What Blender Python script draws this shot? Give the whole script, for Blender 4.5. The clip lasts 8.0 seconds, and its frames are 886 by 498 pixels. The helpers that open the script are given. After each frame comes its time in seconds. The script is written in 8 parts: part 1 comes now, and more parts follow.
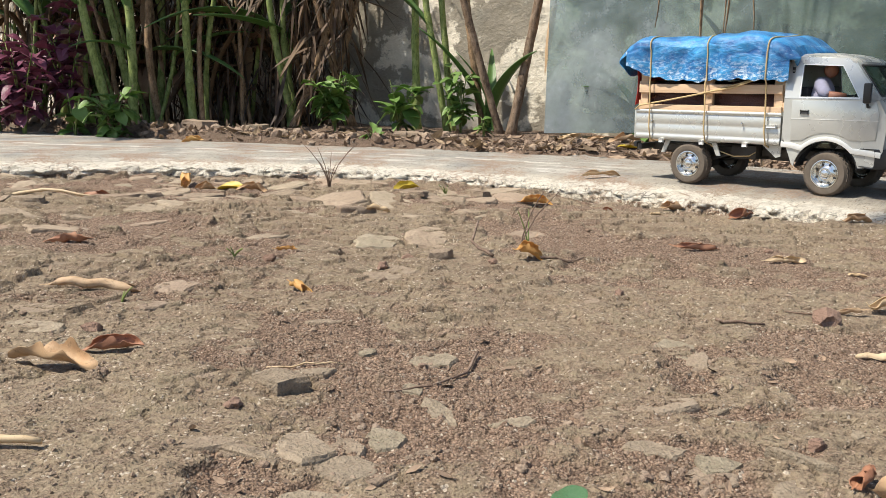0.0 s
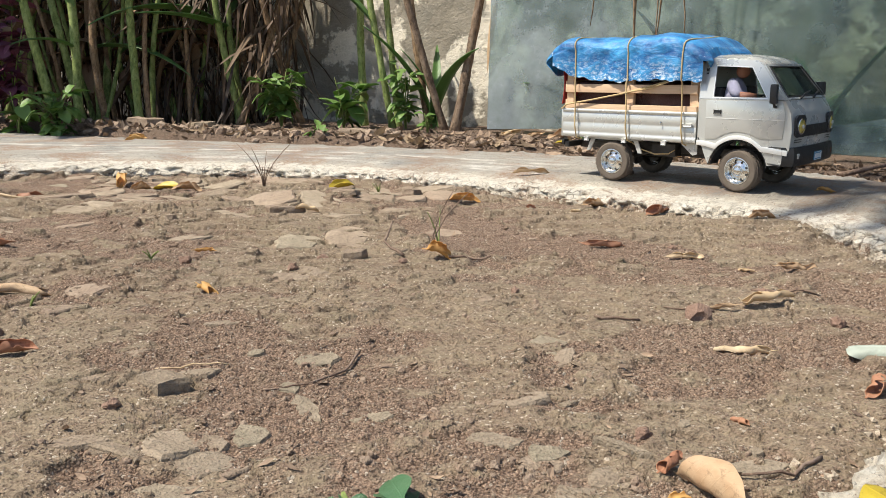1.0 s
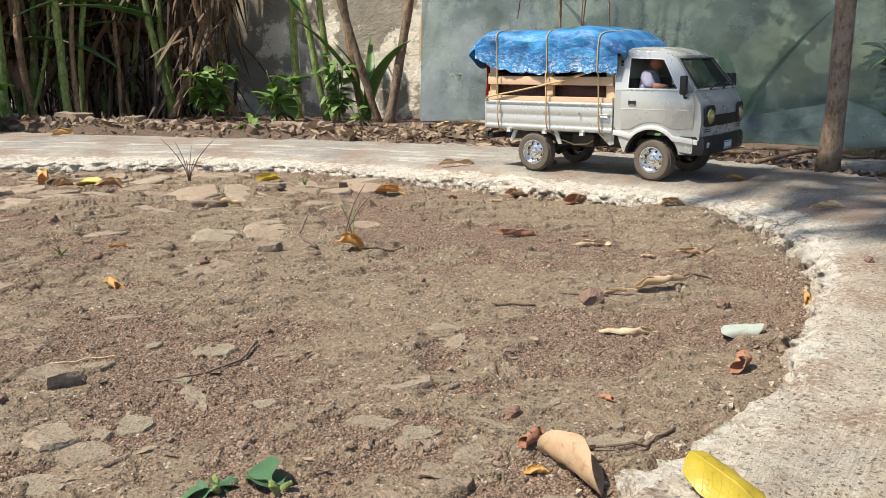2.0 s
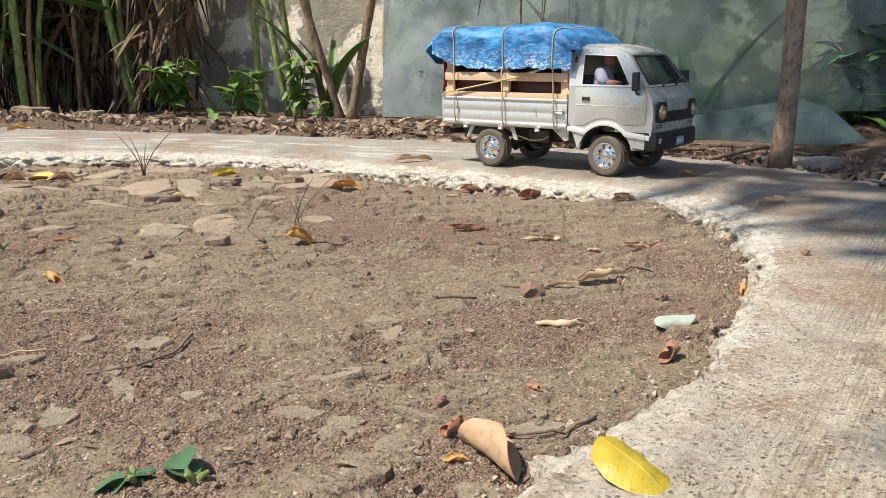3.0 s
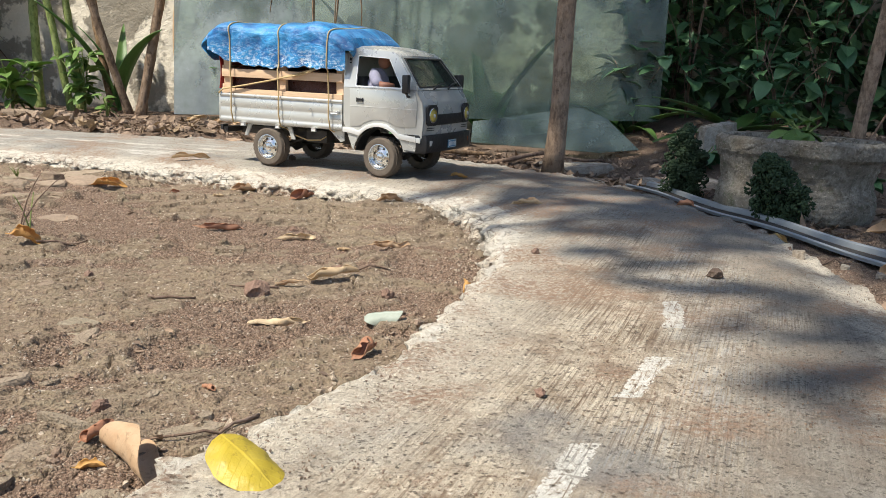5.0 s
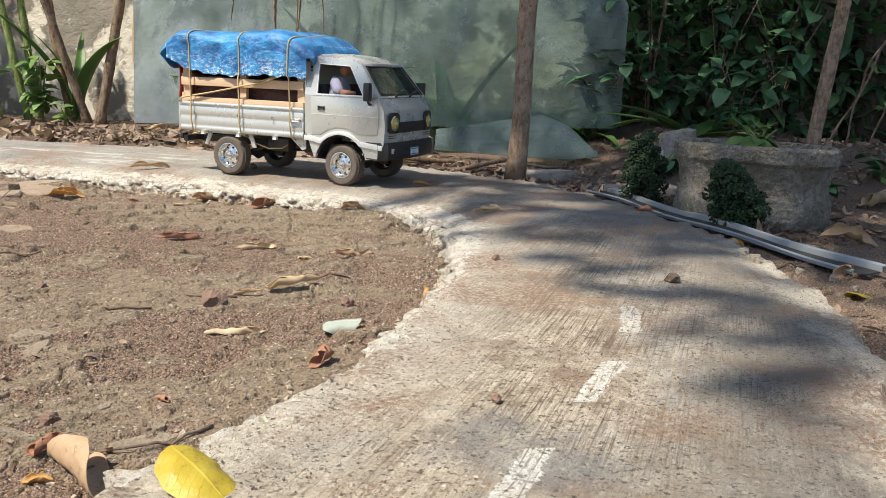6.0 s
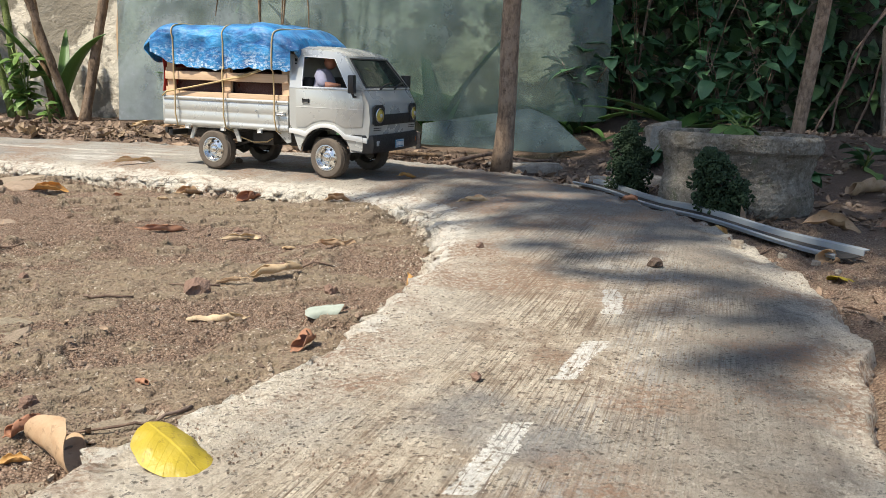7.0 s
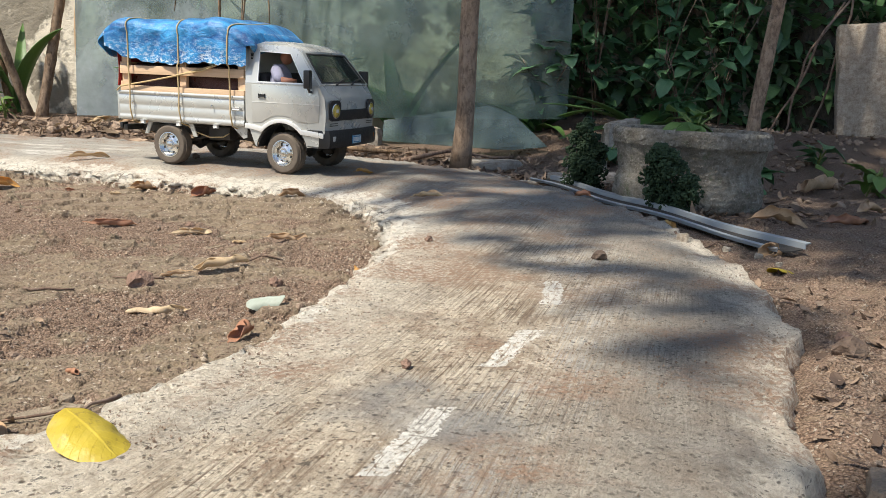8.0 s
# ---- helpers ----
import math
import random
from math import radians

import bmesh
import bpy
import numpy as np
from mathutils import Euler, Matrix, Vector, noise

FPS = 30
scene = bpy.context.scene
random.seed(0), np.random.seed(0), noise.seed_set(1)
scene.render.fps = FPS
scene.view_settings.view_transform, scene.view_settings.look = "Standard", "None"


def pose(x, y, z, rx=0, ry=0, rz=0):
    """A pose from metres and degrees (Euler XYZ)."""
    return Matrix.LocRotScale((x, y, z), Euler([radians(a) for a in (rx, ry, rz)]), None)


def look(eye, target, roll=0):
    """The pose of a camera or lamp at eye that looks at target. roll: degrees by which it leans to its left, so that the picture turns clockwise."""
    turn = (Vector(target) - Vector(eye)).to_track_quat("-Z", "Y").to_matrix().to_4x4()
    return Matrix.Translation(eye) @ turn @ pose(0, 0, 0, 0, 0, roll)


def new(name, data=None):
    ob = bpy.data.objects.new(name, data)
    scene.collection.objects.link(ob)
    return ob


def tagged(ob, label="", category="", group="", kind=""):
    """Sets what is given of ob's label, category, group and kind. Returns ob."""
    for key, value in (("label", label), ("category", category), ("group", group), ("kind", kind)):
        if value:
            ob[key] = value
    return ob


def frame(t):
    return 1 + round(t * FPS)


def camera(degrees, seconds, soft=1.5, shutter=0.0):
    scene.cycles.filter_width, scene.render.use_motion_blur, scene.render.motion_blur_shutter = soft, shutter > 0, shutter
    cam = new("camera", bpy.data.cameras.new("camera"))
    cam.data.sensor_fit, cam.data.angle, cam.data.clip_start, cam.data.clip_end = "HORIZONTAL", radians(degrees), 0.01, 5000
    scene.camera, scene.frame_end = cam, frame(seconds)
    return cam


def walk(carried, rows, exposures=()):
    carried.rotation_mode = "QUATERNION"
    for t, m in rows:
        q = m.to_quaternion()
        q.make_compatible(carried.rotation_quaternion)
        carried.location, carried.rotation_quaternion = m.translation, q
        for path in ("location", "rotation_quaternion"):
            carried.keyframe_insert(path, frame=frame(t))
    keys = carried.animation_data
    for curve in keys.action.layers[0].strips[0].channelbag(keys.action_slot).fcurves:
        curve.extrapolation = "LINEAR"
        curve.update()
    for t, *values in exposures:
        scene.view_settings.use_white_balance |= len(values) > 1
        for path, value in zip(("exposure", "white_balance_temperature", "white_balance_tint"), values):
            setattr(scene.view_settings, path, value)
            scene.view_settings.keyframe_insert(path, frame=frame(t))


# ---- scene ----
from functools import lru_cache

cam = camera(55.3, 8.0, soft=0.5)
PATH = [
    (0, (0.0005, -0.0010, 0.1468), (-0.0181, 0.9816, -0.0382), 0.88),
    (0.5, (0.0209, -0.0087, 0.1545), (0.0228, 0.9730, -0.0358), 0.70),
    (1, (0.0511, -0.0275, 0.1603), (0.0702, 0.9532, -0.0342), 0.70),
    (1.5, (0.0707, -0.0380, 0.1622), (0.1212, 0.9406, -0.0370), 0.49),
    (1.7, (0.0772, -0.0416, 0.1631), (0.1385, 0.9357, -0.0400), 0.43),
    (2.8, (0.1030, -0.0487, 0.1631), (0.2081, 0.9245, -0.0414), 0.52),
    (3, (0.1073, -0.0501, 0.1608), (0.2166, 0.9222, -0.0458), 0.72),
    (3.5, (0.1334, -0.0505, 0.1575), (0.2817, 0.9168, -0.0484), 1.51),
    (4, (0.1570, -0.0560, 0.1581), (0.3580, 0.9019, -0.0467), 2.12),
    (4.5, (0.1769, -0.0590, 0.1566), (0.4334, 0.8858, -0.0473), 2.67),
    (5, (0.1833, -0.0611, 0.1581), (0.4848, 0.8721, -0.0379), 2.91),
    (5.2, (0.1872, -0.0617, 0.1593), (0.5053, 0.8674, -0.0291), 3.09),
    (6.3, (0.1898, -0.0643, 0.1560), (0.5312, 0.8572, -0.0288), 2.79),
    (6.5, (0.1912, -0.0656, 0.1542), (0.5353, 0.8549, -0.0310), 2.81),
    (7, (0.1932, -0.0667, 0.1494), (0.5423, 0.8517, -0.0366), 2.39),
    (7.5, (0.1997, -0.0683, 0.1481), (0.5606, 0.8456, -0.0375), 2.43),
    (8, (0.2090, -0.0776, 0.1462), (0.5901, 0.8281, -0.0393), 2.71),
]
walk(cam, [(t, look(eye, target, roll)) for t, eye, target, roll in PATH], exposures=[(0.0, 0.50), (8.0, 0.50)])

# ---- daylight: high sun from the side, open sky ----
SUN_DIR = Vector((-1.0, -0.30, 1.62)).normalized()
world = bpy.data.worlds.new("world")
scene.world = world
world.use_nodes = True
wt = world.node_tree
sky = wt.nodes.new("ShaderNodeTexSky")
sky.sky_type, sky.sun_disc = "NISHITA", False
sky.sun_elevation = math.asin(SUN_DIR.z)
sky.sun_rotation = math.atan2(SUN_DIR.x, SUN_DIR.y)
wt.links.new(sky.outputs[0], wt.nodes["Background"].inputs[0])
wt.nodes["Background"].inputs[1].default_value = 0.11
sun = new("sun", bpy.data.lights.new("sun", "SUN"))
sun.data.energy, sun.data.angle, sun.data.color = 5.0, radians(0.9), (1.0, 0.93, 0.80)
sun.matrix_world = look(SUN_DIR * 20, (0, 0, 0))


# ---- mesh helpers ----
def sharpen(bm, degrees=38):
    for f in bm.faces:
        f.smooth = True
    for e in bm.edges:
        e.smooth = not (len(e.link_faces) == 2 and e.calc_face_angle(0) > radians(degrees))


def mesh_of(name, bm, *materials, degrees=38):
    sharpen(bm, degrees)
    me = bpy.data.meshes.new(name)
    bm.to_mesh(me)
    bm.free()
    for m in materials:
        me.materials.append(m)
    return me


def thing(name, label, category, at=None, group="", kind=""):
    ob = tagged(new(name), label, category, group, kind)
    ob.empty_display_size = 0.02
    ob.matrix_basis = at or Matrix()
    return ob


def part(name, bm, material, parent, label="", degrees=38, at=None):
    me = bm if isinstance(bm, bpy.types.Mesh) else mesh_of(name, bm, material, degrees=degrees)
    ob = new(name, me)
    ob.parent = parent
    if at:
        ob.matrix_basis = at
    return tagged(ob, label)


def solid(name, bm, material, label, category, at=None, group="", kind="", degrees=38):
    me = bm if isinstance(bm, bpy.types.Mesh) else mesh_of(name, bm, material, degrees=degrees)
    ob = tagged(new(name, me), label, category, group, kind)
    ob.matrix_basis = at or Matrix()
    return ob


def bevel(bm, width, degrees=40, segments=2):
    edges = [e for e in bm.edges if len(e.link_faces) == 2 and e.calc_face_angle(0) > radians(degrees)]
    bmesh.ops.bevel(bm, geom=edges, offset=width, segments=segments, affect="EDGES", profile=0.6, clamp_overlap=True)
    return bm


def box(x0, x1, y0, y1, z0, z1, edge=0.0, bm=None):
    own = bmesh.new()
    bmesh.ops.create_cube(own, size=1)
    for v in own.verts:
        v.co = ((x0 + x1) / 2 + v.co.x * (x1 - x0), (y0 + y1) / 2 + v.co.y * (y1 - y0), (z0 + z1) / 2 + v.co.z * (z1 - z0))
    if edge:
        bevel(own, edge)
    return merge(bm, own) if bm else own


def merge(bm, other, m=None):
    if m:
        other.transform(m)
    me = bpy.data.meshes.new("tmp")
    other.to_mesh(me)
    other.free()
    bm.from_mesh(me)
    bpy.data.meshes.remove(me)
    return bm


def panel(outline, hole, place, thick):
    """A plate from a flat outline with an optional hole; place maps (a, b) to a point."""
    bm = bmesh.new()
    edges = []
    for loop in (outline, hole):
        if loop:
            vs = [bm.verts.new((a, b, 0)) for a, b in loop]
            edges += [bm.edges.new((vs[i], vs[(i + 1) % len(vs)])) for i in range(len(vs))]
    bmesh.ops.triangle_fill(bm, use_beauty=True, use_dissolve=False, edges=edges)
    bmesh.ops.recalc_face_normals(bm, faces=bm.faces)
    low = list(bm.faces)
    flat = {v: (v.co.x, v.co.y) for v in bm.verts}
    made = bmesh.ops.extrude_face_region(bm, geom=low)
    up = [v for v in made["geom"] if isinstance(v, bmesh.types.BMVert)]
    for v in up:
        flat[v] = (v.co.x, v.co.y)
    n = (Vector(place(1, 0)) - Vector(place(0, 0))).cross(Vector(place(0, 1)) - Vector(place(0, 0))).normalized()
    ups = set(up)
    for v, ab in flat.items():
        v.co = Vector(place(*ab)) + (n * thick if v in ups else Vector())
    bmesh.ops.recalc_face_normals(bm, faces=bm.faces)
    return bm


def tube(points, radii, sides=8, bm=None, caps=True, flat=1.0):
    """A round or flattened rod along points."""
    bm = bm or bmesh.new()
    pts = [Vector(p) for p in points]
    radii = [radii] * len(pts) if isinstance(radii, (int, float)) else radii
    rings, side = [], None
    for i, p in enumerate(pts):
        d = (pts[min(i + 1, len(pts) - 1)] - pts[max(i - 1, 0)]).normalized()
        if side is None:
            side = d.orthogonal().normalized()
        side = (side - d * side.dot(d)).normalized()
        up = d.cross(side)
        rings.append([bm.verts.new(p + radii[i] * (math.cos(a) * side + flat * math.sin(a) * up)) for a in [2 * math.pi * k / sides for k in range(sides)]])
    for a, b in zip(rings, rings[1:]):
        for k in range(sides):
            bm.faces.new((a[k], a[(k + 1) % sides], b[(k + 1) % sides], b[k]))
    if caps:
        bm.faces.new(rings[0][::-1])
        bm.faces.new(rings[-1])
    return bm


def lathe(profile, sides=32, bm=None):
    """Turns (radius, z) pairs round z."""
    bm = bm or bmesh.new()
    rings = []
    for r, z in profile:
        if r < 1e-6:
            rings.append([bm.verts.new((0, 0, z))] * sides)
        else:
            rings.append([bm.verts.new((r * math.cos(2 * math.pi * k / sides), r * math.sin(2 * math.pi * k / sides), z)) for k in range(sides)])
    for a, b in zip(rings, rings[1:]):
        for k in range(sides):
            vs = []
            for v in (a[k], a[(k + 1) % sides], b[(k + 1) % sides], b[k]):
                if v not in vs:
                    vs.append(v)
            if len(vs) > 2:
                bm.faces.new(vs)
    bmesh.ops.recalc_face_normals(bm, faces=bm.faces)
    return bm


def sheet(nu, nv, place, bm=None, thick=0.0):
    """A grid of points place(u, v), u and v from 0 to 1, with an optional thickness and UVs."""
    bm = bm or bmesh.new()
    uv = bm.loops.layers.uv.verify()
    vs = [[bm.verts.new(place(i / nu, j / nv)) for j in range(nv + 1)] for i in range(nu + 1)]
    faces = []
    for i in range(nu):
        for j in range(nv):
            f = bm.faces.new((vs[i][j], vs[i + 1][j], vs[i + 1][j + 1], vs[i][j + 1]))
            for loop, (a, b) in zip(f.loops, ((i, j), (i + 1, j), (i + 1, j + 1), (i, j + 1))):
                loop[uv].uv = (a / nu, b / nv)
            faces.append(f)
    if thick:
        bm.normal_update()
        bmesh.ops.solidify(bm, geom=faces, thickness=thick)
    return bm


def arc(cx, cz, r, a0, a1, n):
    return [(cx + r * math.cos(radians(a0 + (a1 - a0) * i / n)), cz + r * math.sin(radians(a0 + (a1 - a0) * i / n))) for i in range(n + 1)]


def mixv(a, b, t):
    return a + (b - a) * t


def smooth(t):
    t = np.clip(t, 0, 1)
    return t * t * (3 - 2 * t)


def grain(x, y, size, seed=0):
    """Soft value noise from 0 to 1 with cells of the given size."""
    x, y = np.asarray(x, float) / size + 517.3, np.asarray(y, float) / size + 291.7
    i, j = np.floor(x).astype(np.int64), np.floor(y).astype(np.int64)
    u, v = smooth(x - i), smooth(y - j)

    def cell(a, b):
        h = (a * 374761393 + b * 668265263 + seed * 974634777) & 0xFFFFFFFF
        h = ((h ^ (h >> 13)) * 1274126177) & 0xFFFFFFFF
        return ((h ^ (h >> 16)) & 0xFFFF) / 65535.0

    return mixv(mixv(cell(i, j), cell(i + 1, j), u), mixv(cell(i, j + 1), cell(i + 1, j + 1), u), v)


def rough_field(x, y, size, seed=0, steps=4):
    out, weight = 0.0, 0.0
    for k in range(steps):
        out, weight = out + grain(x, y, size / 2**k, seed + k) / 2**k, weight + 1 / 2**k
    return out / weight


def cellular(x, y, size, seed=0):
    """Scattered cells: distance to the nearest seed point, how much farther the next one is (both in cells), and a number for each cell."""
    x, y = np.asarray(x, float) / size + 417.3, np.asarray(y, float) / size + 391.7
    i, j = np.floor(x).astype(np.int64), np.floor(y).astype(np.int64)
    first, second, chosen = np.full(x.shape, 9.0), np.full(x.shape, 9.0), np.zeros(x.shape)
    for di in (-1, 0, 1):
        for dj in (-1, 0, 1):
            a, b = i + di, j + dj
            h = (a * 374761393 + b * 668265263 + seed * 974634777) & 0xFFFFFFFF
            h = ((h ^ (h >> 13)) * 1274126177) & 0xFFFFFFFF
            h = h ^ (h >> 16)
            px, py, tag = a + 0.1 + 0.8 * (h & 1023) / 1023, b + 0.1 + 0.8 * ((h >> 10) & 1023) / 1023, ((h >> 20) & 1023) / 1023
            d = np.hypot(x - px, y - py)
            near = d < first
            second = np.where(near, first, np.minimum(second, d))
            first, chosen = np.where(near, d, first), np.where(near, tag, chosen)
    return first, second - first, chosen


# ---- node materials ----
class Nodes:
    def __init__(self, name, rough=0.7):
        self.mat = bpy.data.materials.new(name)
        self.mat.use_nodes = True
        self.tree = self.mat.node_tree
        self.bsdf = self.tree.nodes["Principled BSDF"]
        self.bsdf.inputs["Roughness"].default_value = rough

    def add(self, kind, **values):
        node = self.tree.nodes.new(kind)
        for key, value in values.items():
            setattr(node, key, value)
        return node

    def link(self, a, b):
        if isinstance(a, (int, float)):
            b.default_value = a
        elif isinstance(a, tuple):
            b.default_value = (*a, 1.0) if len(a) == 3 and len(b.default_value) == 4 else a
        else:
            self.tree.links.new(a, b)

    def coord(self, kind="Object"):
        return self.add("ShaderNodeTexCoord").outputs[kind]

    def stretch(self, vec, scale, turn=(0, 0, 0)):
        node = self.add("ShaderNodeMapping")
        node.inputs["Scale"].default_value, node.inputs["Rotation"].default_value = scale, turn
        self.link(vec, node.inputs["Vector"])
        return node.outputs[0]

    def noise(self, vec, scale, detail=4, rough=0.6, warp=0.0):
        node = self.add("ShaderNodeTexNoise")
        self.link(vec, node.inputs["Vector"])
        for key, value in (("Scale", scale), ("Detail", detail), ("Roughness", rough), ("Distortion", warp)):
            node.inputs[key].default_value = value
        return node.outputs["Fac"]

    def cells(self, vec, scale, feature="F1", out="Distance", chance=1.0):
        node = self.add("ShaderNodeTexVoronoi", feature=feature)
        self.link(vec, node.inputs["Vector"])
        node.inputs["Scale"].default_value = scale
        node.inputs["Randomness"].default_value = chance
        return node.outputs[out]

    def ramp(self, fac, *stops):
        node = self.add("ShaderNodeValToRGB")
        els = node.color_ramp.elements
        while len(els) < len(stops):
            els.new(0.5)
        for el, (at, value) in zip(els, stops):
            el.position = at
            el.color = (value, value, value, 1) if isinstance(value, (int, float)) else (*value, 1)
        self.link(fac, node.inputs[0])
        return node.outputs[0]

    def mix(self, fac, a, b, blend="MIX"):
        node = self.add("ShaderNodeMix", data_type="RGBA", blend_type=blend)
        self.link(fac, node.inputs[0])
        for value, at in ((a, 6), (b, 7)):
            self.link((value, value, value) if isinstance(value, (int, float)) else value, node.inputs[at])
        return node.outputs[2]

    def math(self, op, a, b=0.0):
        node = self.add("ShaderNodeMath", operation=op)
        self.link(a, node.inputs[0])
        self.link(b, node.inputs[1])
        return node.outputs[0]

    def split(self, vec):
        node = self.add("ShaderNodeSeparateXYZ")
        self.link(vec, node.inputs[0])
        return node.outputs

    def bump(self, height, distance, strength=1.0, normal=None):
        node = self.add("ShaderNodeBump")
        node.inputs["Distance"].default_value, node.inputs["Strength"].default_value = distance, strength
        self.link(height, node.inputs["Height"])
        if normal:
            self.link(normal, node.inputs["Normal"])
        return node.outputs[0]

    def field(self, name):
        return self.add("ShaderNodeAttribute", attribute_name=name).outputs["Fac"]

    def chance(self):
        return self.add("ShaderNodeObjectInfo").outputs["Random"]

    def island(self):
        return self.add("ShaderNodeNewGeometry").outputs["Random Per Island"]

    def done(self, color=None, rough=None, normal=None, metal=None, **more):
        for key, value in (("Base Color", color), ("Roughness", rough), ("Normal", normal), ("Metallic", metal), *more.items()):
            if value is not None:
                self.link(value, self.bsdf.inputs[key.replace("_", " ")])
        return self.mat


def plain(name, color, rough=0.6, metal=0.0, spread=0.18, size=60.0, relief=0.0004):
    """A surface of one colour with grain, faint stains and fine relief."""
    n = Nodes(name)
    c = n.coord()
    fine, broad = n.noise(c, size * 6, 5), n.noise(c, size, 3)
    dark, light = tuple(v * (1 - spread) for v in color), tuple(min(1, v * (1 + spread)) for v in color)
    tone = n.mix(n.math("MULTIPLY_ADD", fine, 0.5), n.mix(broad, dark, light), n.mix(broad, light, dark))
    r = n.ramp(broad, (0.3, max(0.03, rough - 0.1)), (0.7, min(1, rough + 0.1)))
    return n.done(tone, r, n.bump(fine, relief), metal)


def soil_material():
    """Crumbly reddish soil with patches of flat, pitted olive-grey crust."""
    n = Nodes("soil", 0.95)
    c = n.coord()
    grit, clods, lumps, broad = n.noise(c, 1100, 3, 0.8), n.noise(c, 240, 5, 0.75), n.noise(c, 60, 5, 0.7), n.noise(c, 8, 4)
    grains, crumbs = n.cells(c, 760), n.cells(c, 340)
    each, _, other = n.split(n.cells(c, 760, out="Color"))
    lump_tone, _, _ = n.split(n.cells(c, 340, out="Color"))
    loose = n.mix(each, (0.215, 0.132, 0.090), (0.54, 0.385, 0.275))
    loose = n.mix(n.math("MULTIPLY", lump_tone, 0.40), loose, (0.37, 0.258, 0.183))
    # Shade between the grains is painted into the gaps.
    loose = n.mix(n.ramp(grains, (0.40, 0.0), (0.80, 0.85)), loose, (0.080, 0.046, 0.030))
    hard = n.mix(n.ramp(clods, (0.34, 0.0), (0.66, 1.0)), (0.180, 0.136, 0.090), (0.41, 0.325, 0.22))
    hard = n.mix(n.math("MULTIPLY", each, 0.4), hard, n.mix(other, (0.140, 0.100, 0.068), (0.42, 0.335, 0.235)))
    hard = n.mix(n.ramp(lumps, (0.50, 0.0), (0.72, 0.65)), hard, n.mix(grit, (0.185, 0.162, 0.100), (0.320, 0.280, 0.180)))
    pit = n.math("MULTIPLY", n.math("GREATER_THAN", n.split(n.cells(c, 330, out="Color"))[1], 0.72), n.ramp(n.cells(c, 330), (0.20, 1.0), (0.42, 0.0)))
    hard = n.mix(n.math("MULTIPLY", pit, 0.85), hard, (0.085, 0.058, 0.038))
    edge = n.ramp(n.math("ADD", n.field("crust"), n.math("MULTIPLY", n.math("SUBTRACT", lumps, 0.5), 2.2)), (0.10, 0.0), (1.05, 0.90))
    tone = n.mix(edge, loose, hard)
    tone = n.mix(n.ramp(broad, (0.40, 0.35), (0.65, 0.0)), tone, n.mix(0.5, tone, (0.24, 0.150, 0.100)))
    pale = n.math("MULTIPLY", n.math("GREATER_THAN", other, 0.93), n.ramp(n.noise(c, 90, 2), (0.45, 0.0), (0.56, 0.9)))
    tone = n.mix(pale, tone, (0.58, 0.49, 0.39))
    # Cracks are tinted near black, their shade added to the real dip.
    tone = n.mix(n.ramp(n.field("crack"), (0.30, 0.0), (0.90, 0.80)), tone, (0.065, 0.042, 0.028))
    humus = n.math("MULTIPLY", n.field("humus"), n.ramp(n.noise(c, 30, 4), (0.3, 0.65), (0.6, 1.0)))
    tone = n.mix(humus, tone, n.mix(clods, (0.065, 0.043, 0.031), (0.24, 0.165, 0.118)))
    soft = n.math("SUBTRACT", 1.0, n.math("MULTIPLY", edge, 0.72))
    normal = n.bump(clods, 0.0034, 0.9)
    normal = n.bump(n.math("MULTIPLY", pit, -1.0), 0.0016, 0.9, normal)
    normal = n.bump(n.math("MULTIPLY", n.math("MULTIPLY", crumbs, -1.0), soft), 0.0032, 0.9, normal)
    normal = n.bump(n.math("MULTIPLY", n.math("MULTIPLY", grains, -1.0), soft), 0.0022, 1.0, normal)
    normal = n.bump(grit, 0.0006, 1.0, normal)
    return n.done(tone, 0.95, normal)


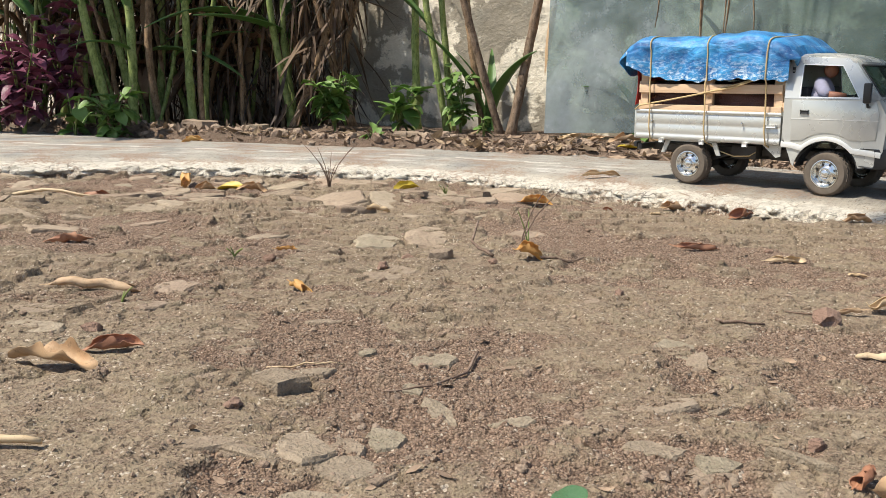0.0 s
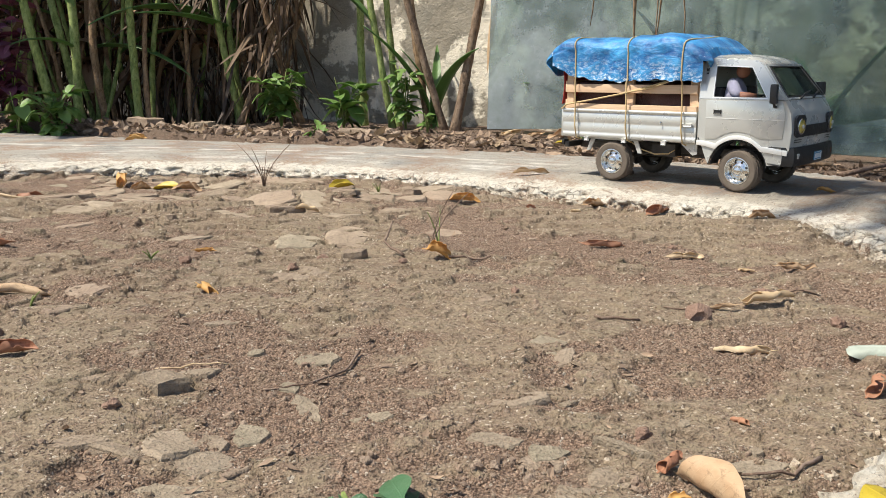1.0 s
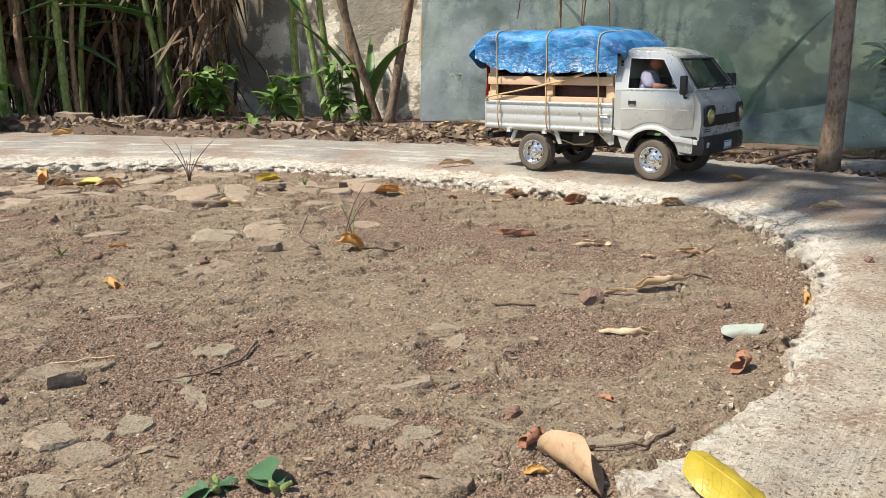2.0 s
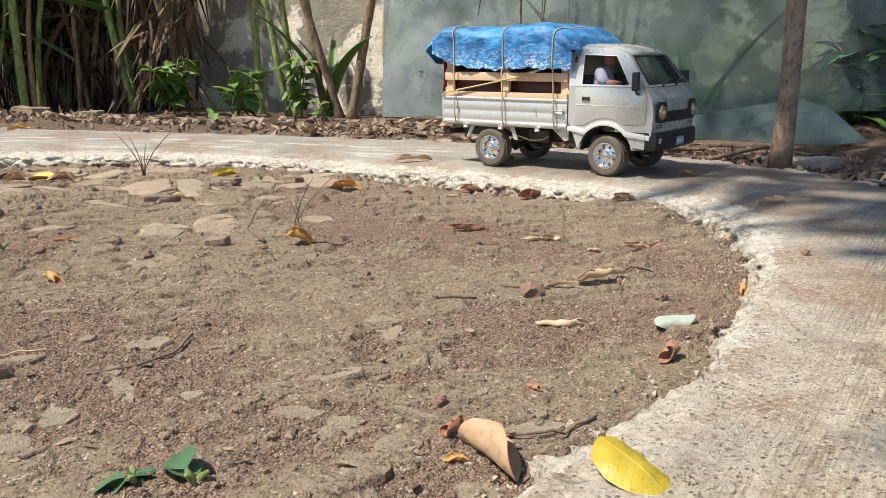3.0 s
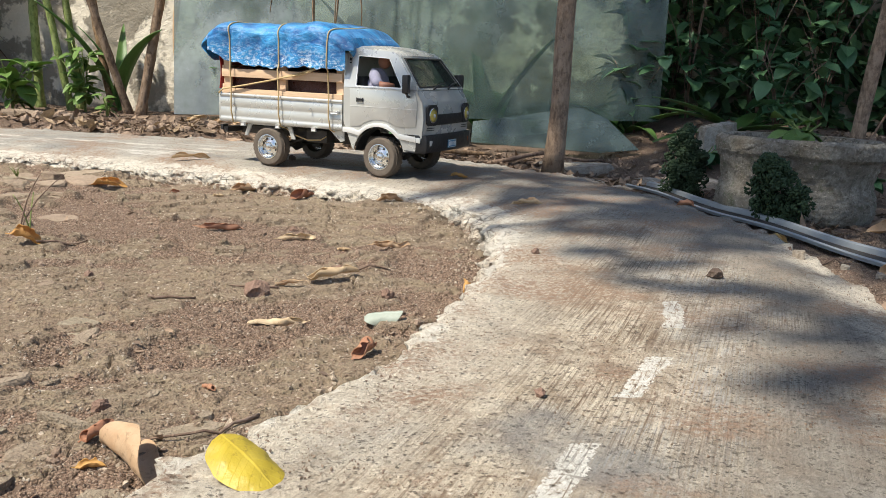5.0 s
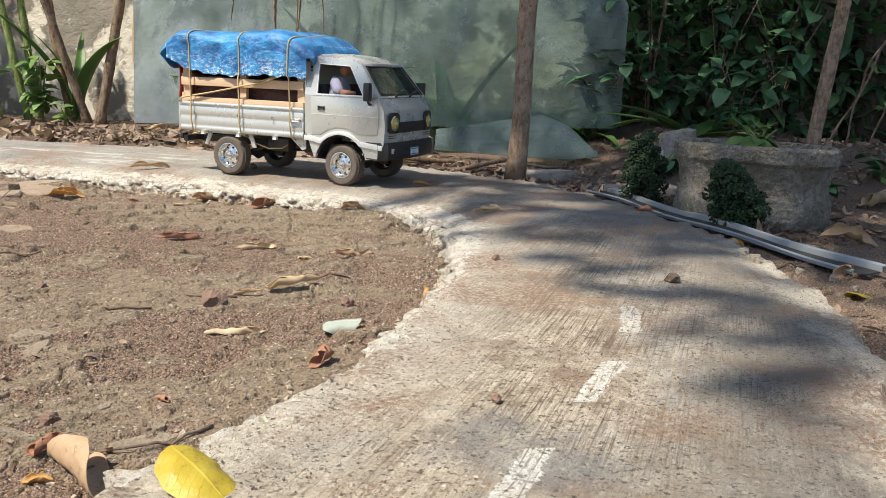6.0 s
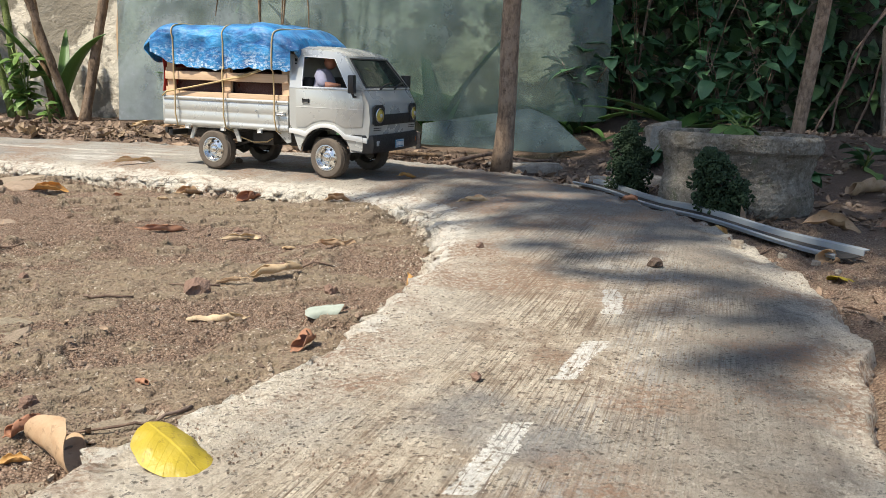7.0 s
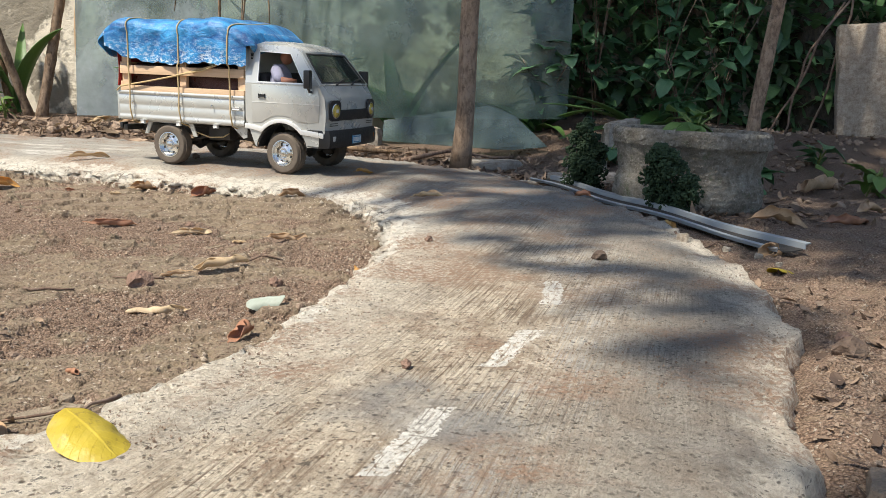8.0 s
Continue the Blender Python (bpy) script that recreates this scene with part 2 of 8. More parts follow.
def concrete_road_material():
    """Broom-finished weathered concrete with worn white paint; UV in metres along and across."""
    n = Nodes("weathered_concrete", 0.9)
    c, uv = n.coord(), n.coord("UV")
    along, across, _ = n.split(uv)
    lines = n.stretch(c, (1, 1, 1), (0, 0, -0.90))
    broom = n.noise(n.stretch(lines, (14, 620, 1)), 1.0, 4, 0.7)
    comb = n.noise(n.stretch(lines, (30, 1000, 1)), 1.0, 3, 0.6)
    streaks = n.noise(n.stretch(lines, (22, 80, 1)), 1.0, 7, 0.8)
    pits, fine, broad = n.noise(c, 230, 6, 0.75), n.noise(c, 900, 5, 0.75), n.noise(c, 7, 5, 0.6)
    patch, blotch = n.noise(c, 15, 6, 0.7, 0.4), n.noise(c, 42, 6, 0.75, 0.3)
    swept = n.ramp(n.noise(c, 13, 4, 0.6), (0.36, 0.25), (0.52, 1.0))
    tone = n.mix(n.ramp(streaks, (0.32, 0.0), (0.66, 1.0)), (0.36, 0.268, 0.175), (0.82, 0.72, 0.565))
    # Highlights on broom ridges and shade in grooves are tinted in, matching the relief.
    tone = n.mix(n.math("MULTIPLY", swept, n.ramp(broom, (0.50, 0.0), (0.62, 0.55))), tone, (0.86, 0.775, 0.63))
    tone = n.mix(n.math("MULTIPLY", swept, n.ramp(broom, (0.38, 0.95), (0.50, 0.0))), tone, (0.19, 0.125, 0.078))
    tone = n.mix(n.ramp(blotch, (0.48, 0.0), (0.62, 0.60)), tone, n.mix(fine, (0.20, 0.140, 0.092), (0.36, 0.265, 0.185)))
    spots = n.ramp(n.noise(c, 260, 5, 0.75), (0.56, 0.0), (0.64, 0.9))
    spots = n.math("MAXIMUM", spots, n.math("MULTIPLY", n.ramp(n.noise(c, 620, 3, 0.7), (0.60, 0.0), (0.68, 0.8)), n.ramp(blotch, (0.40, 0.2), (0.60, 1.0))))
    tone = n.mix(spots, tone, n.mix(fine, (0.12, 0.080, 0.052), (0.25, 0.178, 0.120)))
    speck, _, dab = n.split(n.cells(c, 300, out="Color"))
    dot = n.ramp(n.math("ADD", n.cells(c, 300), n.math("MULTIPLY", n.math("SUBTRACT", pits, 0.5), 1.2)), (0.10, 1.0), (0.34, 0.0))
    tone = n.mix(n.math("MULTIPLY", n.math("MULTIPLY", n.math("GREATER_THAN", speck, 0.80), dot), n.math("MULTIPLY_ADD", dab, 0.55)), tone, (0.14, 0.095, 0.062))
    tone = n.mix(n.math("MULTIPLY", n.math("MULTIPLY", n.math("LESS_THAN", speck, 0.16), dot), n.math("MULTIPLY", dab, 0.9)), tone, (0.86, 0.78, 0.65))
    inner_half = n.math("SUBTRACT", across, n.field("middle"))
    smear = n.math("MULTIPLY", n.ramp(n.math("ABSOLUTE", n.math("SUBTRACT", n.math("ADD", inner_half, n.math("MULTIPLY", n.math("SUBTRACT", broad, 0.5), 0.10)), 0.030)), (0.010, 1.0), (0.045, 0.0)), n.ramp(comb, (0.42, 0.0), (0.56, 1.0)))
    tone = n.mix(n.math("MULTIPLY", smear, n.ramp(blotch, (0.36, 0.7), (0.56, 0.15))), tone, n.mix(fine, (0.44, 0.455, 0.455), (0.66, 0.665, 0.65)))
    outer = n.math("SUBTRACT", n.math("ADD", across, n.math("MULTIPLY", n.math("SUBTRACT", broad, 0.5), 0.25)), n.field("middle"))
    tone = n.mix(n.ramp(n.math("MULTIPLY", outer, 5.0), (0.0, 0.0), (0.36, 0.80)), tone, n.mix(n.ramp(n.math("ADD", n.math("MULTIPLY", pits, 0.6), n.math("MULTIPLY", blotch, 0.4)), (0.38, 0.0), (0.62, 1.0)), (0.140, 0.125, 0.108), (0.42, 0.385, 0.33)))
    tone = n.mix(n.ramp(patch, (0.50, 0.0), (0.64, 0.72)), tone, n.mix(streaks, (0.165, 0.125, 0.09), (0.40, 0.325, 0.255)))
    # Slate-grey concrete round the bend; some of the tree shade is in this colour.
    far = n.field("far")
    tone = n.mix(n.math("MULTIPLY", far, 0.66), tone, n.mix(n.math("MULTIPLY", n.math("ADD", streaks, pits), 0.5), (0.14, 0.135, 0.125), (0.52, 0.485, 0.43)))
    straight = n.field("straight")
    tone = n.mix(n.math("MULTIPLY", straight, 0.55), tone, n.mix(streaks, (0.34, 0.32, 0.285), (0.66, 0.62, 0.55)))
    wash = n.math("MULTIPLY", n.math("MULTIPLY", straight, n.ramp(n.noise(n.stretch(uv, (6, 42, 1)), 1.0, 6, 0.75), (0.52, 0.0), (0.60, 0.75))), n.ramp(inner_half, (0.0, 1.0), (0.06, 0.35)))
    tone = n.mix(wash, tone, (0.78, 0.75, 0.69))
    slate = n.ramp(broad, (0.50, 0.0), (0.64, 0.72))
    tone = n.mix(slate, tone, n.mix(pits, (0.15, 0.155, 0.155), (0.33, 0.33, 0.325)))
    wobble = n.math("MULTIPLY", n.math("SUBTRACT", patch, 0.5), 0.11)
    brink = n.ramp(n.math("ADD", across, wobble), (0.024, 0.85), (0.078, 0.0))
    rear = n.ramp(n.math("ADD", n.math("SUBTRACT", n.math("MULTIPLY", n.field("middle"), 2.06), across), wobble), (0.012, 0.8), (0.034, 0.0))
    tone = n.mix(n.math("MAXIMUM", brink, n.math("MULTIPLY", rear, n.math("SUBTRACT", 1.0, far))), tone, n.mix(n.ramp(pits, (0.34, 0.0), (0.58, 1.0)), (0.46, 0.385, 0.29), (0.88, 0.80, 0.665)))
    tone = n.mix(n.math("MULTIPLY", n.math("MULTIPLY", n.math("GREATER_THAN", speck, 0.78), dot), n.math("MULTIPLY", brink, 0.85)), tone, (0.19, 0.135, 0.092))
    tone = n.mix(n.math("MULTIPLY", brink, n.ramp(n.noise(c, 120, 6, 0.75), (0.54, 0.0), (0.64, 0.55))), tone, (0.30, 0.235, 0.17))
    spots = n.ramp(n.cells(c, 300), (0.14, 1.0), (0.28, 0.0))
    moss = n.math("MAXIMUM", n.ramp(pits, (0.57, 0.0), (0.62, 1.0)), n.math("MULTIPLY", spots, n.ramp(n.noise(c, 33, 4), (0.46, 0.0), (0.56, 1.0))))
    tone = n.mix(n.math("MULTIPLY", moss, 0.78), tone, (0.095, 0.080, 0.062))
    rust = n.math("MULTIPLY", n.ramp(n.noise(c, 12, 4), (0.46, 0.0), (0.60, 0.9)), n.ramp(n.noise(c, 320, 4, 0.75), (0.42, 0.10), (0.56, 1.0)))
    tone = n.mix(rust, tone, n.mix(fine, (0.26, 0.150, 0.092), (0.44, 0.285, 0.19)))
    # paint
    wear = n.noise(n.stretch(uv, (40, 330, 1)), 1.0, 5, 0.75)
    flake = n.noise(c, 75, 6, 0.75)
    edge_limit = n.math("ADD", 0.004, n.math("MULTIPLY", n.field("band"), 0.042))
    inside = n.math("GREATER_THAN", across, 0.0001)
    edge = n.math("LESS_THAN", n.math("ADD", across, n.math("MULTIPLY", n.math("SUBTRACT", flake, 0.5), 0.07)), edge_limit)
    edge = n.math("MULTIPLY", n.math("MULTIPLY", edge, inside), n.ramp(n.noise(c, 60, 6, 0.8), (0.42, 0.0), (0.53, 1.0)))
    mid = n.math("SUBTRACT", across, n.field("middle"))
    wob = n.math("ADD", n.math("ABSOLUTE", mid), n.math("MULTIPLY", n.math("SUBTRACT", flake, 0.5), 0.016))
    dash = n.math("LESS_THAN", n.math("FRACT", n.math("DIVIDE", n.math("ADD", along, DASH_AT), 0.128)), 0.52)
    line = n.math("MULTIPLY", n.math("LESS_THAN", wob, n.math("ADD", 0.0060, n.math("MULTIPLY", far, 0.004))), dash)
    line = n.math("MULTIPLY", n.math("MULTIPLY", line, n.field("kept")), n.ramp(wear, (0.40, 0.0), (0.47, 1.0)))
    line = n.math("MULTIPLY", line, n.math("SUBTRACT", 1.0, n.math("MULTIPLY", n.math("MULTIPLY", n.math("GREATER_THAN", speck, 0.70), dot), 0.95)))
    line = n.math("MULTIPLY", line, n.math("MULTIPLY", n.ramp(broom, (0.36, 0.0), (0.44, 1.0)), n.ramp(n.noise(c, 330, 4, 0.7), (0.54, 1.0), (0.62, 0.0))))
    paint = n.math("MAXIMUM", edge, line)
    tone = n.mix(n.math("MULTIPLY", paint, 0.9), tone, n.mix(line, n.mix(pits, (0.64, 0.585, 0.485), (0.92, 0.88, 0.79)), n.mix(fine, (0.76, 0.72, 0.64), (0.90, 0.88, 0.82))))
    crack = n.math("ADD", n.cells(c, 95, "DISTANCE_TO_EDGE"), n.math("MULTIPLY", n.math("SUBTRACT", flake, 0.5), 0.5))
    rim = n.math("MULTIPLY", n.math("MULTIPLY", n.field("band"), 0.75), n.ramp(n.math("ADD", across, n.math("MULTIPLY", n.math("SUBTRACT", flake, 0.5), 0.05)), (0.022, 1.0), (0.048, 0.0)))
    crevice = n.math("MULTIPLY", n.math("MULTIPLY", n.ramp(crack, (0.01, 1.0), (0.07, 0.0)), rim), n.ramp(patch, (0.40, 1.0), (0.56, 0.25)))
    tone = n.mix(crevice, tone, (0.12, 0.085, 0.06))
    normal = n.bump(n.math("MULTIPLY", broom, swept), 0.0030, 0.9)
    normal = n.bump(blotch, 0.0040, 0.6, normal)
    normal = n.bump(n.math("MULTIPLY", crevice, -1.0), 0.004, 0.9, normal)
    normal = n.bump(n.math("MULTIPLY", n.math("SUBTRACT", 0.6, speck), dot), 0.0016, 0.8, normal)
    normal = n.bump(pits, 0.0056, 0.9, normal)
    normal = n.bump(flake, 0.004, 0.4, normal)
    normal = n.bump(fine, 0.0010, 0.9, normal)
    return n.done(tone, n.ramp(pits, (0.3, 0.8), (0.7, 0.98)), normal)


def wall_material():
    n = Nodes("peeling_plaster", 0.92)
    c = n.coord()
    broad, mid, fine = n.noise(c, 7.5, 5, 0.65), n.noise(c, 22, 5, 0.65), n.noise(c, 160, 5, 0.7)
    tone = n.mix(mid, (0.20, 0.175, 0.135), (0.40, 0.355, 0.285))
    # Peeling cream patches; their brightness also paints in sun dapples.
    tone = n.mix(n.ramp(broad, (0.49, 0.0), (0.53, 1.0)), tone, n.mix(fine, (0.66, 0.59, 0.475), (0.86, 0.79, 0.665)))
    tone = n.mix(n.ramp(n.noise(c, 9, 4), (0.52, 0.0), (0.7, 0.7)), tone, (0.17, 0.175, 0.155))
    normal = n.bump(mid, 0.012, 0.6)
    return n.done(tone, 0.92, n.bump(fine, 0.003, 0.6, normal))


def leaf_material(name, colors, veins=True, rough=0.45, glow=0.25, spots=(0.12, 0.07, 0.03), spotty=0.4, loose=False):
    """A leaf with midrib and side veins by UV (u along, v across); varied from leaf to leaf."""
    n = Nodes(name, rough)
    uv, c = n.coord("UV"), n.coord()
    u, v, _ = n.split(uv)
    blotch = n.noise(c, 90, 4)
    tone = n.mix(n.island() if loose else n.chance(), colors[0], colors[1])
    tone = n.mix(n.ramp(blotch, (0.35, 0.0), (0.7, 0.6)), tone, colors[-1])
    tone = n.mix(n.math("MULTIPLY", n.ramp(n.noise(c, 260, 4, 0.7), (0.56, 0.0), (0.66, 1.0)), spotty), tone, spots)
    side = n.math("ABSOLUTE", n.math("SUBTRACT", v, 0.5))
    normal = n.bump(n.noise(c, 420, 4), 0.0006, 0.5)
    if veins:
        wave = n.math("FRACT", n.math("MULTIPLY", n.math("SUBTRACT", u, n.math("MULTIPLY", side, 0.45)), 9.0))
        vein = n.math("MAXIMUM", n.ramp(side, (0.0, 1.0), (0.035, 0.0)), n.math("MULTIPLY", n.ramp(wave, (0.0, 1.0), (0.09, 0.0)), 0.55))
        tone = n.mix(n.math("MULTIPLY", vein, 0.3), tone, tuple(min(1, x * 1.6 + 0.03) for x in colors[0]))
        normal = n.bump(vein, 0.0004, 0.45, normal)
    mat = n.done(tone, rough, normal)
    thin = n.add("ShaderNodeBsdfTranslucent")
    n.link(tone, thin.inputs[0])
    both = n.add("ShaderNodeMixShader")
    both.inputs[0].default_value = glow
    n.link(n.bsdf.outputs[0], both.inputs[1])
    n.link(thin.outputs[0], both.inputs[2])
    n.link(both.outputs[0], n.tree.nodes["Material Output"].inputs[0])
    return mat


def bark_material(name, dark, light):
    n = Nodes(name, 0.9)
    c = n.coord()
    long, patch, fine = n.noise(n.stretch(c, (1, 1, 0.40)), 150, 5, 0.7), n.noise(n.stretch(c, (1, 1, 0.6)), 55, 5, 0.7), n.noise(c, 420, 4)
    tone = n.mix(n.ramp(long, (0.35, 0.0), (0.68, 1.0)), dark, light)
    tone = n.mix(n.ramp(patch, (0.50, 0.0), (0.60, 0.65)), tone, tuple(0.85 * v + 0.04 for v in light))
    tone = n.mix(n.ramp(n.noise(n.stretch(c, (1, 1, 2.2)), 90, 4, 0.7), (0.60, 0.0), (0.68, 0.7)), tone, tuple(0.6 * v for v in dark))
    return n.done(tone, 0.9, n.bump(fine, 0.0012, 0.6, n.bump(patch, 0.004, 0.5, n.bump(long, 0.003, 0.7))))


def stone_material(name, dark, light, size=70, loose=False, pale=0.75):
    n = Nodes(name, 0.9)
    c = n.coord()
    a, b, f = n.noise(c, size, 5, 0.65), n.noise(c, size * 0.25, 3), n.noise(c, size * 9, 4, 0.7)
    tone = n.mix(n.ramp(a, (0.32, 0.0), (0.68, 1.0)), dark, light)
    tone = n.mix(n.math("MULTIPLY", n.island() if loose else n.chance(), pale if loose else 0.35), tone, (0.60, 0.49, 0.375) if loose else (0.36, 0.24, 0.18))
    tone = n.mix(n.ramp(b, (0.5, 0.0), (0.7, 0.4)), tone, n.mix(0.5, tone, (0.20, 0.18, 0.135)))
    speck, grains = n.split(n.cells(c, 640, out="Color"))[0], n.cells(c, 640)
    tone = n.mix(n.math("MULTIPLY", n.ramp(speck, (0.45, 0.0), (0.75, 0.55)), n.ramp(a, (0.35, 1.0), (0.6, 0.4))), tone, n.mix(0.6, tone, (0.16, 0.105, 0.075)))
    normal = n.bump(f, 0.0012, 0.9, n.bump(a, 0.0045, 0.8))
    return n.done(tone, 0.92, n.bump(n.math("MULTIPLY", grains, -1.0), 0.0008, 0.8, normal))


def planter_material():
    """Pebbly cement, pale and lichen-spotted on the rim, darker and mossy below."""
    n = Nodes("pebbly_cement", 0.9)
    c = n.coord()
    stain, mid, fine = n.noise(c, 22, 5, 0.7), n.noise(c, 90, 5, 0.7), n.noise(c, 700, 4, 0.7)
    pebble, knob = n.cells(c, 330), n.noise(c, 210, 5, 0.75)
    tone = n.mix(n.ramp(mid, (0.34, 0.0), (0.66, 1.0)), (0.20, 0.175, 0.135), (0.52, 0.475, 0.40))
    tone = n.mix(n.ramp(stain, (0.46, 0.0), (0.62, 0.7)), tone, n.mix(fine, (0.13, 0.105, 0.075), (0.28, 0.235, 0.17)))
    tone = n.mix(n.ramp(n.noise(c, 60, 5, 0.7), (0.58, 0.0), (0.66, 0.6)), tone, (0.13, 0.16, 0.075))
    tone = n.mix(n.ramp(knob, (0.32, 0.75), (0.46, 0.0)), tone, (0.10, 0.08, 0.058))
    tone = n.mix(n.ramp(n.noise(c, 420, 4, 0.7), (0.60, 0.0), (0.68, 0.8)), tone, (0.66, 0.62, 0.54))
    normal = n.bump(knob, 0.009, 0.9, n.bump(n.math("MULTIPLY", pebble, -1.0), 0.002, 0.5))
    return n.done(tone, 0.88, n.bump(fine, 0.001, 0.8, normal))


def car_paint():
    n = Nodes("silver_paint", 0.38)
    c = n.coord()
    fleck, dust = n.noise(c, 2600, 2), n.noise(c, 26, 4, 0.65)
    tone = n.mix(fleck, (0.50, 0.51, 0.488), (0.63, 0.64, 0.615))
    dusty = n.ramp(dust, (0.45, 0.04), (0.75, 0.26))
    tone = n.mix(dusty, tone, (0.36, 0.325, 0.265))
    return n.done(tone, n.ramp(dust, (0.4, 0.24), (0.75, 0.48)), n.bump(n.noise(c, 700, 3), 0.0001, 0.4), 0.42)


def tarp_material():
    n = Nodes("blue_tarpaulin", 0.4)
    c, uv = n.coord(), n.coord("UV")
    u, v, _ = n.split(uv)
    weave = n.math("MULTIPLY", n.math("SINE", n.math("MULTIPLY", u, 700.0)), n.math("SINE", n.math("MULTIPLY", v, 700.0)))
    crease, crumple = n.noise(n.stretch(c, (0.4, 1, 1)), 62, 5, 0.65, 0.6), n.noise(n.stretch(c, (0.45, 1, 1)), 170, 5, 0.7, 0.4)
    # Fold shade and crest highlights are put into the blue, following the bumps.
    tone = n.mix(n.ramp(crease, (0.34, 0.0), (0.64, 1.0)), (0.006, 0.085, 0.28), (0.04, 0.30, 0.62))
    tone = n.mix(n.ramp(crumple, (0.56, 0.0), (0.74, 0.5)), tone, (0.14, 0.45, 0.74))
    scuff = n.ramp(n.noise(n.stretch(c, (0.5, 1, 1)), 260, 6, 0.8), (0.50, 0.0), (0.58, 1.0))
    rim = n.ramp(n.math("ABSOLUTE", n.math("SUBTRACT", v, 0.5)), (0.41, 0.08), (0.465, 0.45), (0.493, 0.95))
    tone = n.mix(n.math("MULTIPLY", scuff, rim), tone, (0.66, 0.74, 0.80))
    normal = n.bump(weave, 0.0003, 0.3, n.bump(crumple, 0.0010, 0.7, n.bump(crease, 0.0040, 0.8)))
    return n.done(tone, n.ramp(crumple, (0.3, 0.30), (0.7, 0.50)), normal)


def wood_material(name, dark, light, axis=(1, 14, 14)):
    n = Nodes(name, 0.7)
    c = n.coord()
    rings = n.noise(n.stretch(c, axis), 28, 4, 0.6, 0.4)
    tone = n.mix(rings, dark, light)
    return n.done(tone, 0.7, n.bump(rings, 0.0006, 0.5))


def dusty_glass(name, lit_end):
    """A sheet of glass with a film of dust and algae on it, partly clear; sunlight and reflections are painted on one
    end.
    """
    n = Nodes(name, 0.12)
    c = n.coord()
    film, broad, fine = n.noise(c, 11, 6, 0.65), n.noise(c, 3.2, 4, 0.6), n.noise(c, 220, 5, 0.7)
    mottle = n.ramp(n.math("ADD", n.math("MULTIPLY", film, 0.6), n.math("MULTIPLY", n.noise(c, 26, 6, 0.7, 0.6), 0.4)), (0.39, 0.0), (0.61, 1.0))
    end, _, _ = n.split(c)
    # The film is painted paler at the sunlit end, darker at the shaded one.
    dusty = n.ramp(n.math("SUBTRACT", n.math("ADD", end, n.math("MULTIPLY", n.math("SUBTRACT", broad, 0.5), 0.35)), lit_end - 0.45), (0.0, 1.0), (0.45, 0.0))
    tone = n.mix(mottle, n.mix(dusty, (0.050, 0.072, 0.076), (0.115, 0.140, 0.155)), n.mix(dusty, (0.170, 0.215, 0.215), (0.33, 0.365, 0.39)))
    tone = n.mix(n.math("MULTIPLY", n.ramp(broad, (0.45, 0.0), (0.65, 0.7)), n.math("SUBTRACT", 1.0, n.math("MULTIPLY", dusty, 0.7))), tone, (0.05, 0.095, 0.07))
    # Pale bluish patches painted in for reflections on that end.
    pale = n.math("MULTIPLY", dusty, n.ramp(n.noise(c, 5.5, 5, 0.65, 0.8), (0.47, 0.0), (0.60, 0.8)))
    tone = n.mix(pale, tone, (0.42, 0.46, 0.50))
    tone = n.mix(n.ramp(fine, (0.60, 0.0), (0.7, 0.35)), tone, (0.30, 0.33, 0.34))
    mat = n.done(tone, n.ramp(film, (0.3, 0.10), (0.7, 0.32)), n.bump(fine, 0.0004, 0.3))
    n.bsdf.inputs["Specular IOR Level"].default_value = 0.7
    clear = n.add("ShaderNodeBsdfTransparent")
    clear.inputs[0].default_value = (0.74, 0.86, 0.82, 1)
    both = n.add("ShaderNodeMixShader")
    n.link(n.ramp(n.math("ADD", n.math("MULTIPLY", film, 0.6), n.math("MULTIPLY", broad, 0.5)), (0.38, 0.30), (0.70, 0.72)), both.inputs[0])
    n.link(clear.outputs[0], both.inputs[1])
    n.link(n.bsdf.outputs[0], both.inputs[2])
    n.link(both.outputs[0], n.tree.nodes["Material Output"].inputs[0])
    return mat


def clear_glass():
    n = Nodes("tinted_glass", 0.05)
    n.bsdf.inputs["Base Color"].default_value = (0.03, 0.035, 0.035, 1)
    clear = n.add("ShaderNodeBsdfTransparent")
    clear.inputs[0].default_value = (0.62, 0.68, 0.66, 1)
    both = n.add("ShaderNodeMixShader")
    both.inputs[0].default_value = 0.35
    n.link(clear.outputs[0], both.inputs[1])
    n.link(n.bsdf.outputs[0], both.inputs[2])
    n.link(both.outputs[0], n.tree.nodes["Material Output"].inputs[0])
    return n.mat


DASH_AT = 0.0800
SOIL, ROAD, PLASTER = soil_material(), concrete_road_material(), wall_material()
PAINT, TARP, GLASS, PANE = car_paint(), tarp_material(), clear_glass(), dusty_glass("dusty_glass", 0.58)
SHARD = dusty_glass("stained_glass", -0.30)
TRIM = plain("pale_trim_paint", (0.74, 0.74, 0.715), 0.35, 0.3, 0.1)
BLACK = plain("black_plastic", (0.018, 0.018, 0.019), 0.42, 0.0, 0.3)
RUBBER = plain("dusty_rubber", (0.115, 0.092, 0.072), 0.85, 0.0, 0.4, 120, 0.0006)
CHROME = plain("chrome", (0.72, 0.72, 0.70), 0.16, 1.0, 0.08)
DARKMETAL = plain("dirty_chassis_metal", (0.06, 0.055, 0.05), 0.6, 0.5, 0.4)
PINE = wood_material("pale_pine", (0.50, 0.33, 0.20), (0.72, 0.53, 0.36))
ROPE = plain("jute_cord", (0.50, 0.37, 0.19), 0.85, 0, 0.3, 400)
RED = plain("red_cloth", (0.36, 0.03, 0.025), 0.75, 0, 0.25)
